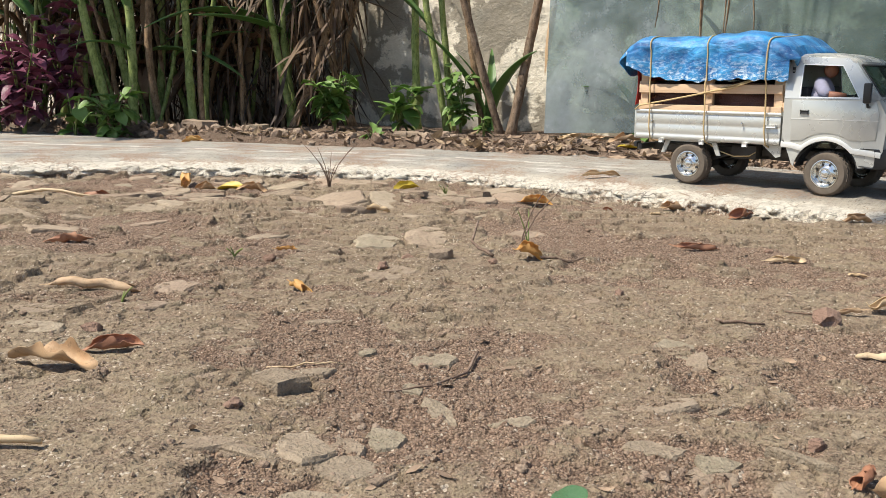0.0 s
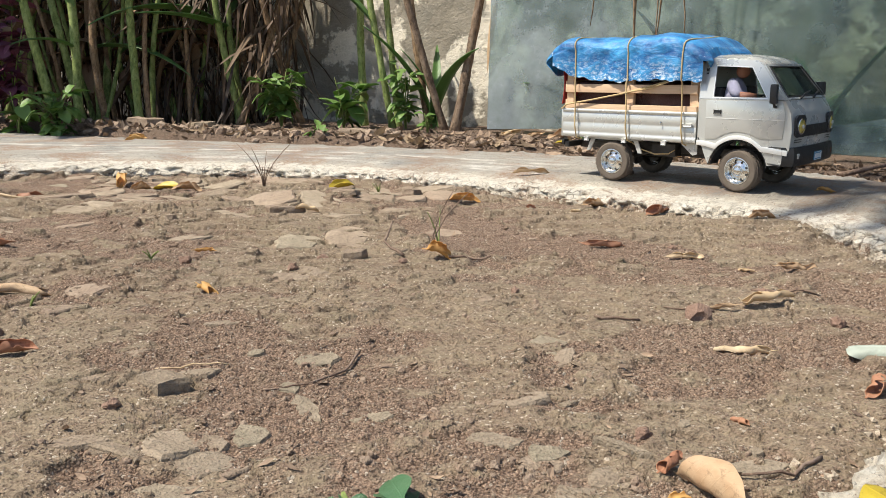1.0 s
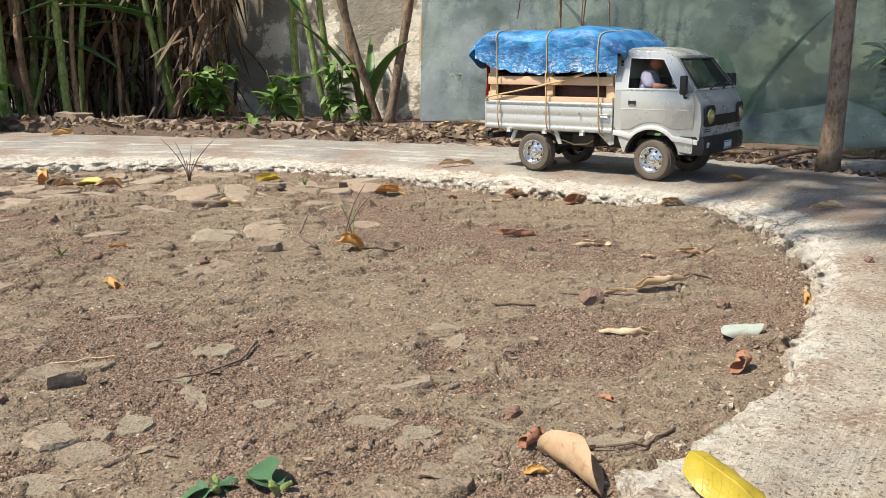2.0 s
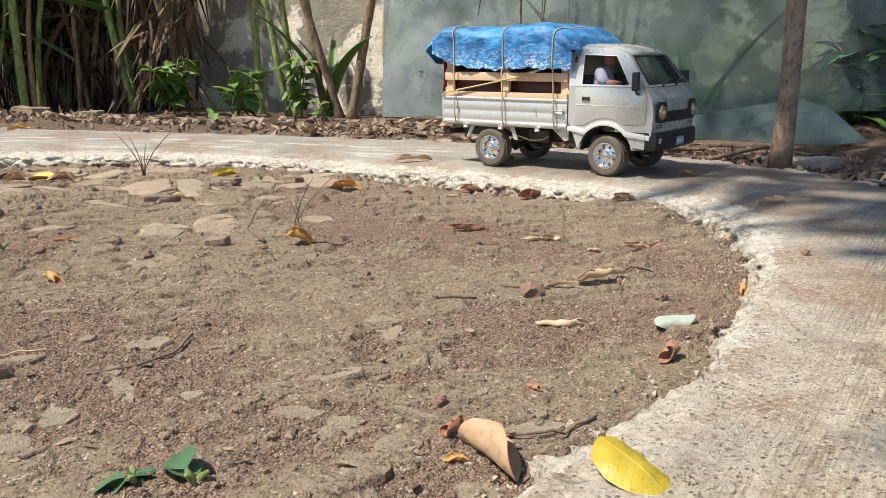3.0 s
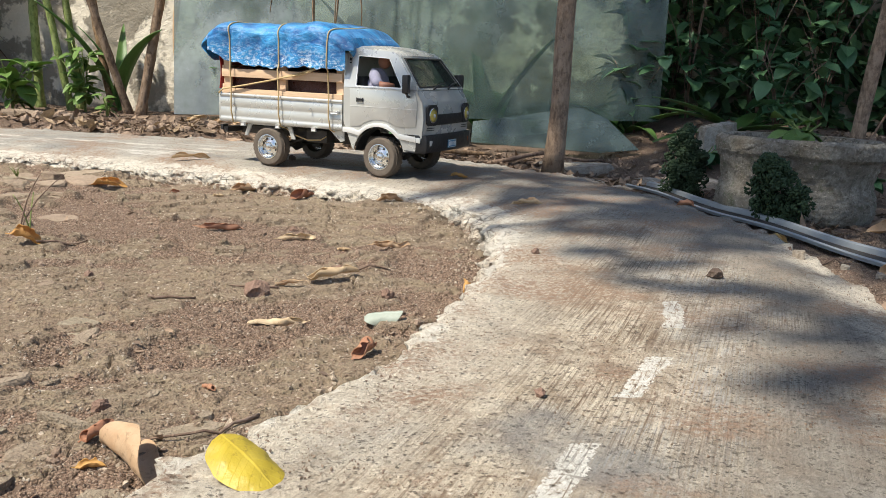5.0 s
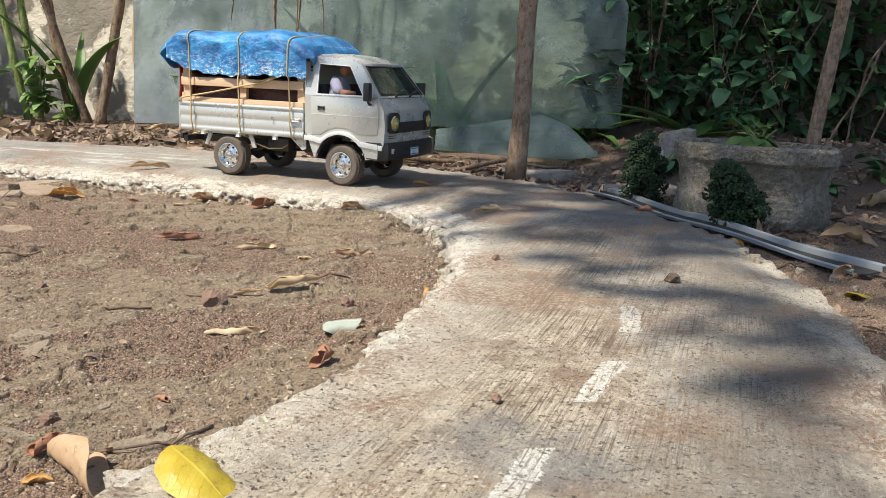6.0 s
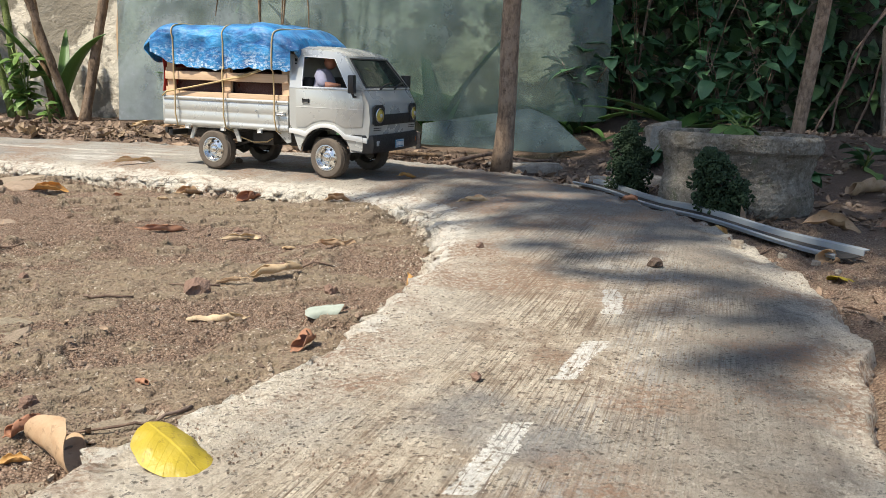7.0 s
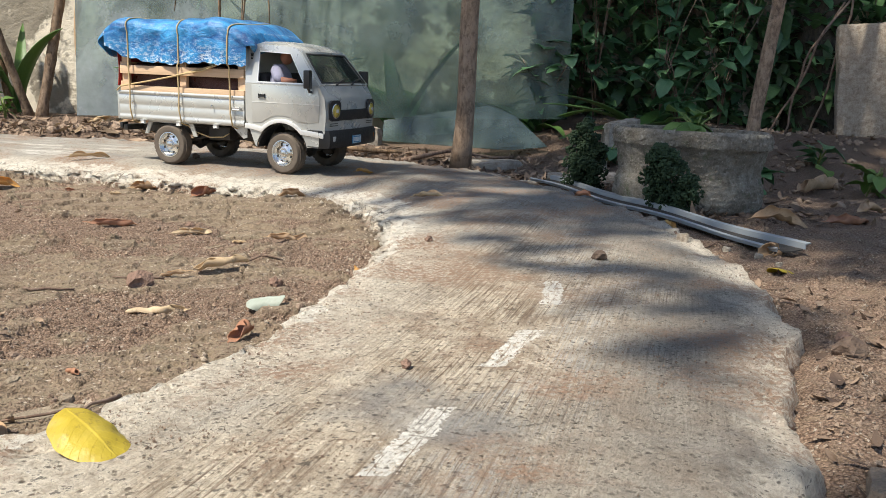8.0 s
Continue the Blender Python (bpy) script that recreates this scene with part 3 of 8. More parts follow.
SACK = plain("dark_brown_sack", (0.075, 0.028, 0.022), 0.35, 0, 0.5, 90, 0.002)
LENS = plain("yellow_lamp_lens", (0.62, 0.47, 0.10), 0.12, 0.2, 0.25, 300, 0.0005)
PALE_LENS = plain("pale_lamp_lens", (0.62, 0.62, 0.60), 0.15, 0.3, 0.2, 300)
ORANGE = plain("orange_lens", (0.55, 0.16, 0.05), 0.2, 0, 0.2)
PLATE_BLUE = plain("blue_plate", (0.05, 0.22, 0.36), 0.4, 0, 0.15)
WHITE = plain("off_white_plastic", (0.72, 0.72, 0.69), 0.5, 0, 0.08)
SEAT = plain("dark_interior", (0.03, 0.028, 0.027), 0.8, 0, 0.3)
SHIRT = plain("pale_doll_cloth", (0.42, 0.41, 0.53), 0.85, 0, 0.35, 260)
SKIN = plain("doll_plastic", (0.42, 0.19, 0.12), 0.5, 0, 0.1)
ZINC = plain("grey_sheet_metal", (0.37, 0.40, 0.42), 0.55, 0.3, 0.3, 30)
CEMENT = stone_material("mossy_cement", (0.21, 0.19, 0.15), (0.54, 0.495, 0.42), 60)
RUBBLE = stone_material("crumbled_concrete", (0.32, 0.255, 0.185), (0.62, 0.54, 0.43), 90, True)
POT = planter_material()
CEMENT_PALE = stone_material("pale_cement", (0.25, 0.22, 0.165), (0.60, 0.545, 0.44), 120)
STONE = stone_material("flat_stone", (0.225, 0.176, 0.122), (0.375, 0.300, 0.215), 150)
STONE_GREY = stone_material("grey_stone", (0.245, 0.208, 0.142), (0.385, 0.325, 0.235), 150)
DARKCRUMB = stone_material("dark_humus_crumbs", (0.05, 0.034, 0.025), (0.20, 0.14, 0.10), 120)
CLOD = stone_material("dirt_clod", (0.15, 0.085, 0.06), (0.29, 0.185, 0.135))
BARK = bark_material("tree_bark", (0.115, 0.078, 0.054), (0.40, 0.285, 0.195))
DARKBARK = bark_material("dark_mossy_bark", (0.022, 0.018, 0.013), (0.090, 0.074, 0.052))
DRYSTALK = bark_material("dry_stalk", (0.11, 0.065, 0.035), (0.38, 0.25, 0.14))
DARKSTALK = bark_material("weathered_stem", (0.070, 0.045, 0.028), (0.27, 0.185, 0.12))
GREENSTALK = bark_material("green_stalk", (0.085, 0.125, 0.03), (0.30, 0.36, 0.11))
TWIG = bark_material("twig_bark", (0.09, 0.055, 0.04), (0.26, 0.18, 0.13))
YELLOW = leaf_material("yellow_leaf", ((0.55, 0.41, 0.035), (0.60, 0.46, 0.05), (0.42, 0.33, 0.05)), True, 0.45, 0.22)
ORANGE_LEAF = leaf_material("orange_dry_leaf", ((0.60, 0.32, 0.09), (0.68, 0.45, 0.16), (0.48, 0.24, 0.08)), True, 0.6, 0.2)
TAN = leaf_material("tan_dry_leaf", ((0.50, 0.335, 0.19), (0.58, 0.42, 0.27), (0.42, 0.25, 0.13)), True, 0.65, 0.18)
STRAW = leaf_material("straw_dry_leaf", ((0.60, 0.44, 0.265), (0.66, 0.52, 0.34), (0.53, 0.37, 0.21)), True, 0.65, 0.2)
RUSSET = leaf_material("russet_dry_leaf", ((0.38, 0.18, 0.10), (0.46, 0.24, 0.14), (0.28, 0.12, 0.07)), True, 0.6, 0.15)
PALE_GREEN = leaf_material("pale_green_leaf", ((0.38, 0.42, 0.36), (0.42, 0.45, 0.39), (0.30, 0.34, 0.28)), True, 0.6, 0.15, spotty=0.1)
LITTER = leaf_material("brown_leaf_litter", ((0.16, 0.085, 0.05), (0.36, 0.235, 0.14), (0.24, 0.14, 0.085)), True, 0.75, 0.1)
LITTER_LOOSE = leaf_material("strewn_leaf_litter", ((0.06, 0.038, 0.027), (0.44, 0.315, 0.215), (0.15, 0.098, 0.066)), False, 0.75, 0.1, loose=True)
LITTER_BIG = leaf_material("dry_bank_leaves", ((0.05, 0.032, 0.022), (0.46, 0.34, 0.21), (0.13, 0.08, 0.05)), False, 0.7, 0.15, loose=True)
GREEN = leaf_material("fresh_green_leaf", ((0.15, 0.27, 0.055), (0.27, 0.42, 0.12), (0.10, 0.20, 0.05)), True, 0.4, 0.4, spotty=0.15)
BLUEGREEN = leaf_material("deep_green_leaf", ((0.085, 0.20, 0.095), (0.17, 0.33, 0.15), (0.055, 0.145, 0.07)), True, 0.30, 0.32, spotty=0.15)
STRAP = leaf_material("strap_leaf_green", ((0.085, 0.18, 0.045), (0.13, 0.245, 0.065), (0.07, 0.15, 0.04)), False, 0.4, 0.3, spotty=0.15)
DRYTANGLE = leaf_material("dry_strap_tangle", ((0.026, 0.016, 0.010), (0.15, 0.090, 0.050), (0.055, 0.033, 0.020)), False, 0.7, 0.12, loose=True)
DARKLEAF = leaf_material("dark_shade_leaf", ((0.045, 0.105, 0.048), (0.15, 0.27, 0.105), (0.030, 0.07, 0.034)), False, 0.4, 0.25, spotty=0.1, loose=True)
DRYBLADE = leaf_material("dry_strap_leaf", ((0.13, 0.080, 0.042), (0.30, 0.20, 0.11), (0.08, 0.05, 0.03)), False, 0.65, 0.2)
PURPLE = leaf_material("purple_leaf", ((0.16, 0.035, 0.075), (0.32, 0.12, 0.18), (0.10, 0.022, 0.05)), True, 0.4, 0.25, spotty=0.1)
CONIFER = leaf_material("dark_conifer", ((0.022, 0.046, 0.018), (0.045, 0.085, 0.030), (0.014, 0.034, 0.014)), False, 0.75, 0.1, spotty=0.0)
GRIT = stone_material("mixed_grit", (0.22, 0.142, 0.100), (0.43, 0.318, 0.230), 200, True, 0.30)

# ---- plan of the road: inner edge, outer edge ----
INNER = [(-1.5, 1.08), (-0.98, 1.25), (-0.70, 1.32), (-0.46, 1.385), (-0.187, 1.372), (0.0, 1.285), (0.15, 1.19), (0.29, 1.075), (0.38, 0.985), (0.445, 0.91),
         (0.484, 0.84), (0.484, 0.755), (0.466, 0.675), (0.434, 0.59), (0.400, 0.510), (0.345, 0.418), (0.285, 0.338), (0.222, 0.272), (0.188, 0.238), (0.155, 0.205), (0.06, 0.10), (-0.2, -0.18)]
OUTER = [(-1.9, 2.2), (-1.15, 2.1), (-0.75, 1.93), (-0.42, 1.80), (-0.10, 1.70), (0.10, 1.635), (0.30, 1.545), (0.48, 1.43), (0.62, 1.30), (0.70, 1.16),
         (0.75, 0.98), (0.760, 0.82), (0.748, 0.66), (0.708, 0.53), (0.652, 0.402), (0.584, 0.282), (0.528, 0.226), (0.482, 0.182), (0.443, 0.133), (0.415, 0.100), (0.33, -0.02), (0.08, -0.32)]


def flowing(points, n):
    """Catmull-Rom through the points, n steps for each span."""
    p = np.array(points, float)
    p = np.vstack([2 * p[0] - p[1], p, 2 * p[-1] - p[-2]])
    out = []
    for i in range(1, len(p) - 2):
        for t in np.arange(n) / n:
            a, b, c, d = p[i - 1 : i + 3]
            out.append(0.5 * (2 * b + (c - a) * t + (2 * a - 5 * b + 4 * c - d) * t**2 + (3 * b - a - 3 * c + d) * t**3))
    return np.array(out + [p[-2]])


STEPS = 44
EDGE_IN, EDGE_OUT = flowing(INNER, STEPS), flowing(OUTER, STEPS)


def road_top(y, d):
    """Height of the slab: a little higher on the far straight and towards its outer side."""
    d = np.asarray(d)
    near = 0.0195 + 0.024 * np.clip(d, 0, 0.3)
    far = 0.0140 + 0.0135 * smooth(d / 0.11) + 0.010 * np.clip(d, 0, 0.35)
    return mixv(near, far, smooth((np.asarray(y) - 0.40) / 0.40))


def off_road(x, y):
    """Signed distance from the road's inner edge: over 0 on the road's side; and from its outer edge."""
    out = []
    for line in (EDGE_IN[::6], EDGE_OUT[::6]):
        best, side = np.full(np.shape(x), 1e9), np.zeros(np.shape(x))
        for (ax, ay), (bx, by) in zip(line[:-1], line[1:]):
            dx, dy = bx - ax, by - ay
            t = np.clip(((x - ax) * dx + (y - ay) * dy) / (dx * dx + dy * dy), 0, 1)
            dist = np.hypot(x - ax - t * dx, y - ay - t * dy)
            left = dx * (y - ay) - dy * (x - ax) > 0
            side = np.where(dist < best - 1e-9, np.where(left, 1.0, -1.0), side)
            best = np.minimum(best, dist)
        out.append(best * side)
    return out


def road_z(x, y):
    d, _ = off_road(np.array([x]), np.array([y]))
    return float(road_top(y, d)[0])


def crust_of(x, y):
    c = 0.62 * rough_field(x, y * 1.4, 0.15, 3, 4) + 0.38 * rough_field(x, y * 1.3, 0.026, 9, 4)
    return smooth((c - 0.425) / 0.085)


def ledges(x, y):
    """Thin flaking layers: flat treads with short ragged risers."""
    k = 9 * (0.90 * rough_field(x, y * 1.5, 0.12, 13, 3) + 0.10 * rough_field(x, y * 1.5, 0.020, 17, 3))
    return (np.floor(k) + smooth((k - np.floor(k) - 0.90) / 0.10)) / 9


def crumbs_of(x, y, size, seed, share):
    """Round lumps of the given spacing; share of the cells hold one."""
    near, _, tag = cellular(x, y, size, seed)
    r = 0.30 + 0.22 * ((tag * 7.31) % 1.0)
    return np.where(tag < share, size * 0.8 * np.sqrt(np.maximum(0.0, r * r - near * near)), 0.0)


def cracks_of(x, y):
    """Fine wandering cracks between plates of crust: 1 in the crack."""
    wx, wy = x + 0.022 * (rough_field(x, y, 0.030, 201, 3) - 0.5), y + 0.018 * (rough_field(x, y, 0.030, 211, 3) - 0.5)
    _, gap, _ = cellular(wx, wy * 1.4, 0.052, 221)
    return (1 - smooth(gap / 0.040)) * smooth((rough_field(x, y, 0.09, 231, 3) - 0.47) / 0.06)


def plates_of(x, y):
    """Flat broken plates at slightly different levels, from 0 to 1."""
    wx, wy = x + 0.030 * (rough_field(x, y, 0.040, 241, 3) - 0.5), y + 0.024 * (rough_field(x, y, 0.040, 251, 3) - 0.5)
    _, gap, tag = cellular(wx, wy * 1.5, 0.046, 261)
    return np.where(tag > 0.5, (0.35 + 0.65 * (tag * 5.7 % 1.0)) * smooth((gap - 0.06) / 0.05), 0.0)


def soil_height(x, y, d_in, d_out):
    """Loose crumbly soil and a flat, cracked crust inside the bend; a soft bank behind the road; sunk under the slab."""
    crust = crust_of(x, y)
    left = smooth((-x + 0.10) / 0.5) * smooth((y - 0.25) / 0.6)
    h = (0.022 + 0.016 * smooth((y - 0.5) / 0.4)) * (ledges(x, y) - 0.5) * (0.35 + 0.65 * crust) + 0.006 * (rough_field(x, y, 0.4, 21, 3) - 0.5)
    h = h + (0.0055 - 0.0038 * crust) * (rough_field(x, y * 1.2, 0.022, 31, 3) - 0.5)
    loose = 1 - crust
    near = 1 - 0.85 * smooth((y - 0.60) / 0.30)
    h = h + loose * near * (0.8 * crumbs_of(x, y, 0.0090, 301, 0.08) + 0.65 * crumbs_of(x, y, 0.0052, 311, 0.45) + 0.7 * crumbs_of(x, y, 0.0034, 321, 0.5))
    h = h + crust * (0.0022 + near * (0.0016 * (rough_field(x, y * 1.2, 0.008, 41, 3) - 0.5) + 0.7 * crumbs_of(x, y, 0.0075, 331, 0.10)))
    h = h - 0.0030 * crust * cracks_of(x, y)
    h = h + plates_of(x, y) * (0.0020 + 0.0065 * left) * (0.35 + 0.65 * crust)
    h = h + 0.006 * smooth((0.05 + d_in) / 0.05) * smooth(-d_in / 0.02) * rough_field(x, y, 0.05, 5, 3)
    h = h + left * 0.007 * (rough_field(x, y * 1.8, 0.06, 51, 4) - 0.45)
    bank = 0.014 + 0.034 * smooth((y - 1.2) / 0.8) + 0.026 * (rough_field(x, y, 0.14, 61, 5) - 0.5)
    to_wall = 0.439 * (-3.2 - x) + 0.8985 * (3.77 - y)
    bank = bank + 0.075 * smooth((0.62 - to_wall) / 0.40) * smooth((x - 0.92) / 0.35)
    side = 0.015 + 0.016 * (rough_field(x, y, 0.10, 71, 5) - 0.5) + 0.006 * (rough_field(x, y, 0.016, 73, 3) - 0.5) + crumbs_of(x, y, 0.012, 341, 0.25)
    beyond = mixv(side, bank, smooth((y - 0.55) / 0.5))
    under = 0.004
    h = np.where(d_in > 0, np.minimum(h, mixv(h, under, smooth(d_in / 0.02))), h)
    on_far = smooth((-d_out + 0.015) / 0.04)
    h = np.where(d_in > 0, mixv(under, beyond, on_far), h)
    return h, np.where(d_in > 0, 0.25 * on_far, crust), np.where(d_in > 0, on_far * mixv(0.05, 0.75, smooth((y - 0.55) / 0.5)), 0.0)


def build_ground():
    def lines(parts):
        out = []
        for a, b, step in parts:
            out += list(np.arange(a, b, step))
        return out

    def growing(start, stop, step):
        out, at = [], start
        while abs(at - start) < abs(stop - start):
            step *= 1.25
            at += step if stop > start else -step
            out.append(at)
        return out

    xs = np.array(growing(-0.75, -60, 0.006)[::-1] + lines([(-0.75, -0.34, 0.0045), (-0.34, 0.49, 0.0013), (0.49, 1.3, 0.006)]) + growing(1.3, 60, 0.008))
    ys = np.array(growing(0.02, -60, 0.01)[::-1] + lines([(0.02, 0.22, 0.006), (0.22, 0.42, 0.0012), (0.42, 0.62, 0.0016), (0.62, 0.90, 0.0022), (0.90, 1.4, 0.0034), (1.4, 2.3, 0.008)]) + growing(2.3, 80, 0.012))
    x, y = np.meshgrid(xs, ys)
    d_in, d_out = off_road(x, y)
    # left normals of the edges point to the road's outer side
    h, crust, humus = soil_height(x, y, d_in, -d_out)
    far = smooth((np.hypot(x, y - 1) - 3) / 5)
    h = mixv(h, 0.02, far)
    nx, ny = len(xs), len(ys)
    me = bpy.data.meshes.new("ground")
    me.vertices.add(nx * ny)
    me.vertices.foreach_set("co", np.stack([x, y, h], -1).astype(np.float32).ravel())
    i, j = np.meshgrid(np.arange(nx - 1), np.arange(ny - 1))
    a = (j * nx + i).ravel()
    quads = np.stack([a, a + 1, a + nx + 1, a + nx], -1).astype(np.int32)
    me.loops.add(quads.size)
    me.loops.foreach_set("vertex_index", quads.ravel())
    me.polygons.add(len(quads))
    me.polygons.foreach_set("loop_start", np.arange(0, quads.size, 4, dtype=np.int32))
    me.polygons.foreach_set("use_smooth", np.ones(len(quads), bool))
    crack = np.where(d_in < 0, crust * cracks_of(x, y), 0.0)
    for name, value in (("crust", crust), ("humus", humus), ("crack", crack)):
        me.attributes.new(name, "FLOAT", "POINT").data.foreach_set("value", value.astype(np.float32).ravel())
    me.update(calc_edges=True)
    me.materials.append(SOIL)
    return tagged(new("ground", me), "reddish brown loose soil with broken pale crust", "ground", kind="structure")


def build_road():
    """The slab as rows across the bend, from the broken inner face over the top to the outer face."""
    n = len(EDGE_IN)
    across = EDGE_OUT - EDGE_IN
    width = np.hypot(*across.T)
    unit = across / width[:, None]
    mid = (EDGE_IN + EDGE_OUT) / 2
    s = np.r_[0, np.cumsum(np.hypot(*np.diff(mid, axis=0).T))]
    si = np.r_[0, np.cumsum(np.hypot(*np.diff(EDGE_IN, axis=0).T))]
    fall = np.array([(-0.006, -0.014), (-0.005, -0.006), (-0.0045, 0.0), (-0.0038, 0.004), (-0.003, 0.008), (-0.002, 0.012), (-0.001, 0.0155), (0.0, 0.0185), (0.0015, 0.0215), (0.004, 0.0240)])
    top = np.r_[np.linspace(0.007, 0.06, 16), np.linspace(0.068, 1.0, 40)]
    rows, uvs = [], []
    chip = 0.016 * (rough_field(si, 0 * si, 0.09, 81, 4) - 0.5) + 0.010 * (rough_field(si, 0 * si + 3, 0.018, 91, 3) - 0.5)
    for off, z in fall:
        jag = 0.022 * (rough_field(si, 0 * si + 1.4 * z, 0.022, 95, 4) - 0.5) + 0.012 * (grain(si, 0 * si + 0.9 * z, 0.006, 97) - 0.5)
        d = off + chip + jag * (1.0 if z < 0.022 else 0.5)
        p = EDGE_IN + unit * d[:, None]
        low = road_top(p[:, 1], np.maximum(d, 0)) * (z / 0.0262 * 1.0 if z > 0 else 0) + min(z, 0)
        rows.append(np.c_[p, low + 0.005 * (grain(si, 0 * si + 99 * z, 0.007, 99) - 0.5) * (z > -0.005)])
        uvs.append(np.c_[s, np.where(z > 0.009, 0.001, -0.01) + 0 * s])
    for f in top:
        d = np.where(f < 0.061, f + chip * (1 - f / 0.061), mixv(0.061, width, (f - 0.068) / 0.932 + 0.01)) if f < 1 else width
        d = np.minimum(d, width)
        p = EDGE_IN + unit * d[:, None]
        z = road_top(p[:, 1], d) + 0.0022 * (rough_field(*p.T, 0.05, 101, 4) - 0.5) + 0.003 * (rough_field(*p.T, 0.3, 111, 3) - 0.5)
        z = z + 0.016 * (rough_field(*p.T, 0.020, 117, 4) - 0.5) * (1 - smooth((d - 0.004) / 0.040)) * (0.60 + 0.40 * smooth((p[:, 1] - 0.35) / 0.3))
        rim = smooth((d - width + 0.035) / 0.035)
        z = z - 0.005 * rim * (0.2 + rough_field(s, 0 * s, 0.04, 121, 3)) + 0.014 * rim * (rough_field(*p.T, 0.018, 127, 4) - 0.5)
        p = p + unit * (rim * 0.024 * (rough_field(s, 0 * s + 5, 0.030, 129, 4) - 0.5))[:, None]
        rows.append(np.c_[p, z])
        uvs.append(np.c_[s, d])
    for off, z in ((0.004, 0.012), (0.008, 0.002), (0.012, -0.02)):
        p = EDGE_OUT + unit * (off + 0.024 * (rough_field(s, 0 * s + 5, 0.030, 129, 4) - 0.5) + 0.014 * (rough_field(s, 0 * s + z * 50, 0.012, 131, 3) - 0.5))[:, None]
        rows.append(np.c_[p, 0 * s + z])
        uvs.append(np.c_[s, width + off])
    grid, uv = np.array(rows), np.array(uvs)
    m = len(rows)
    me = bpy.data.meshes.new("road")
    j, i = np.meshgrid(np.arange(n - 1), np.arange(m - 1))
    a = (i * n + j).ravel()
    quads = np.stack([a, a + n, a + n + 1, a + 1], -1)[:, ::-1]
    me.from_pydata(grid.reshape(-1, 3).tolist(), [], quads.tolist())
    layer = me.uv_layers.new(name="UVMap")
    flat = uv.reshape(-1, 2)
    index = np.empty(len(me.loops), np.int32)
    me.loops.foreach_get("vertex_index", index)
    layer.data.foreach_set("uv", flat[index].astype(np.float32).ravel())
    kept = np.maximum(smooth((0.50 - mid[:, 1]) / 0.06), 0.85 * smooth((mid[:, 1] - 1.25) / 0.15))
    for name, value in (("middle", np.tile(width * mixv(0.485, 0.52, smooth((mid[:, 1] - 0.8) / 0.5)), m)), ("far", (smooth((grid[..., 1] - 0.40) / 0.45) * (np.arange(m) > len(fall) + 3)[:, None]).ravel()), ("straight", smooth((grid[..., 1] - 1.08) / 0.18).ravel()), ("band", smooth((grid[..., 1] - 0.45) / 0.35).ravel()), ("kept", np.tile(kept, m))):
        me.attributes.new(name, "FLOAT", "POINT").data.foreach_set("value", value.astype(np.float32))
    me.polygons.foreach_set("use_smooth", np.ones(len(me.polygons), bool))
    me.update()
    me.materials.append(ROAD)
    return tagged(new("road", me), "narrow curved concrete path with crumbling edge and worn white paint", "path", kind="structure")


build_ground()
build_road()


# ---- garden wall behind the plants, and the walls that close the yard ----
def build_wall(name, a, b, height, label, lumps=0.02):
    a, b = Vector((*a, 0)), Vector((*b, 0))
    run = b - a
    back = Vector((run.y, -run.x, 0)).normalized()
    if back.y < 0 and name == "wall_back":
        back = -back
    n = max(8, int(run.length / 0.05))

    def face(u, v):
        p = a + run * u
        w = lumps * (float(rough_field(u * run.length, v * height, 0.35, 141, 4)) - 0.5)
        return (*(p + back * w).xy, -0.1 + v * (height + 0.1))

    bm = sheet(n, max(6, int(height / 0.06)), face)
    bm.normal_update()
    made = bmesh.ops.extrude_face_region(bm, geom=list(bm.faces))
    for v in made["geom"]:
        if isinstance(v, bmesh.types.BMVert):
            v.co += back * 0.12
    bmesh.ops.recalc_face_normals(bm, faces=bm.faces)
    return solid(name, bm, PLASTER, label, "wall", kind="structure", degrees=60)


build_wall("wall_back", (-3.2, 3.77), (2.9, 0.79), 0.95, "stained garden wall with peeling pale plaster")


# ---- the toy pickup: x forward from the rear axle, y to its left, z up ----
WHEELBASE, HALF, AXLE_Z = 0.182, 0.0685, 0.0270


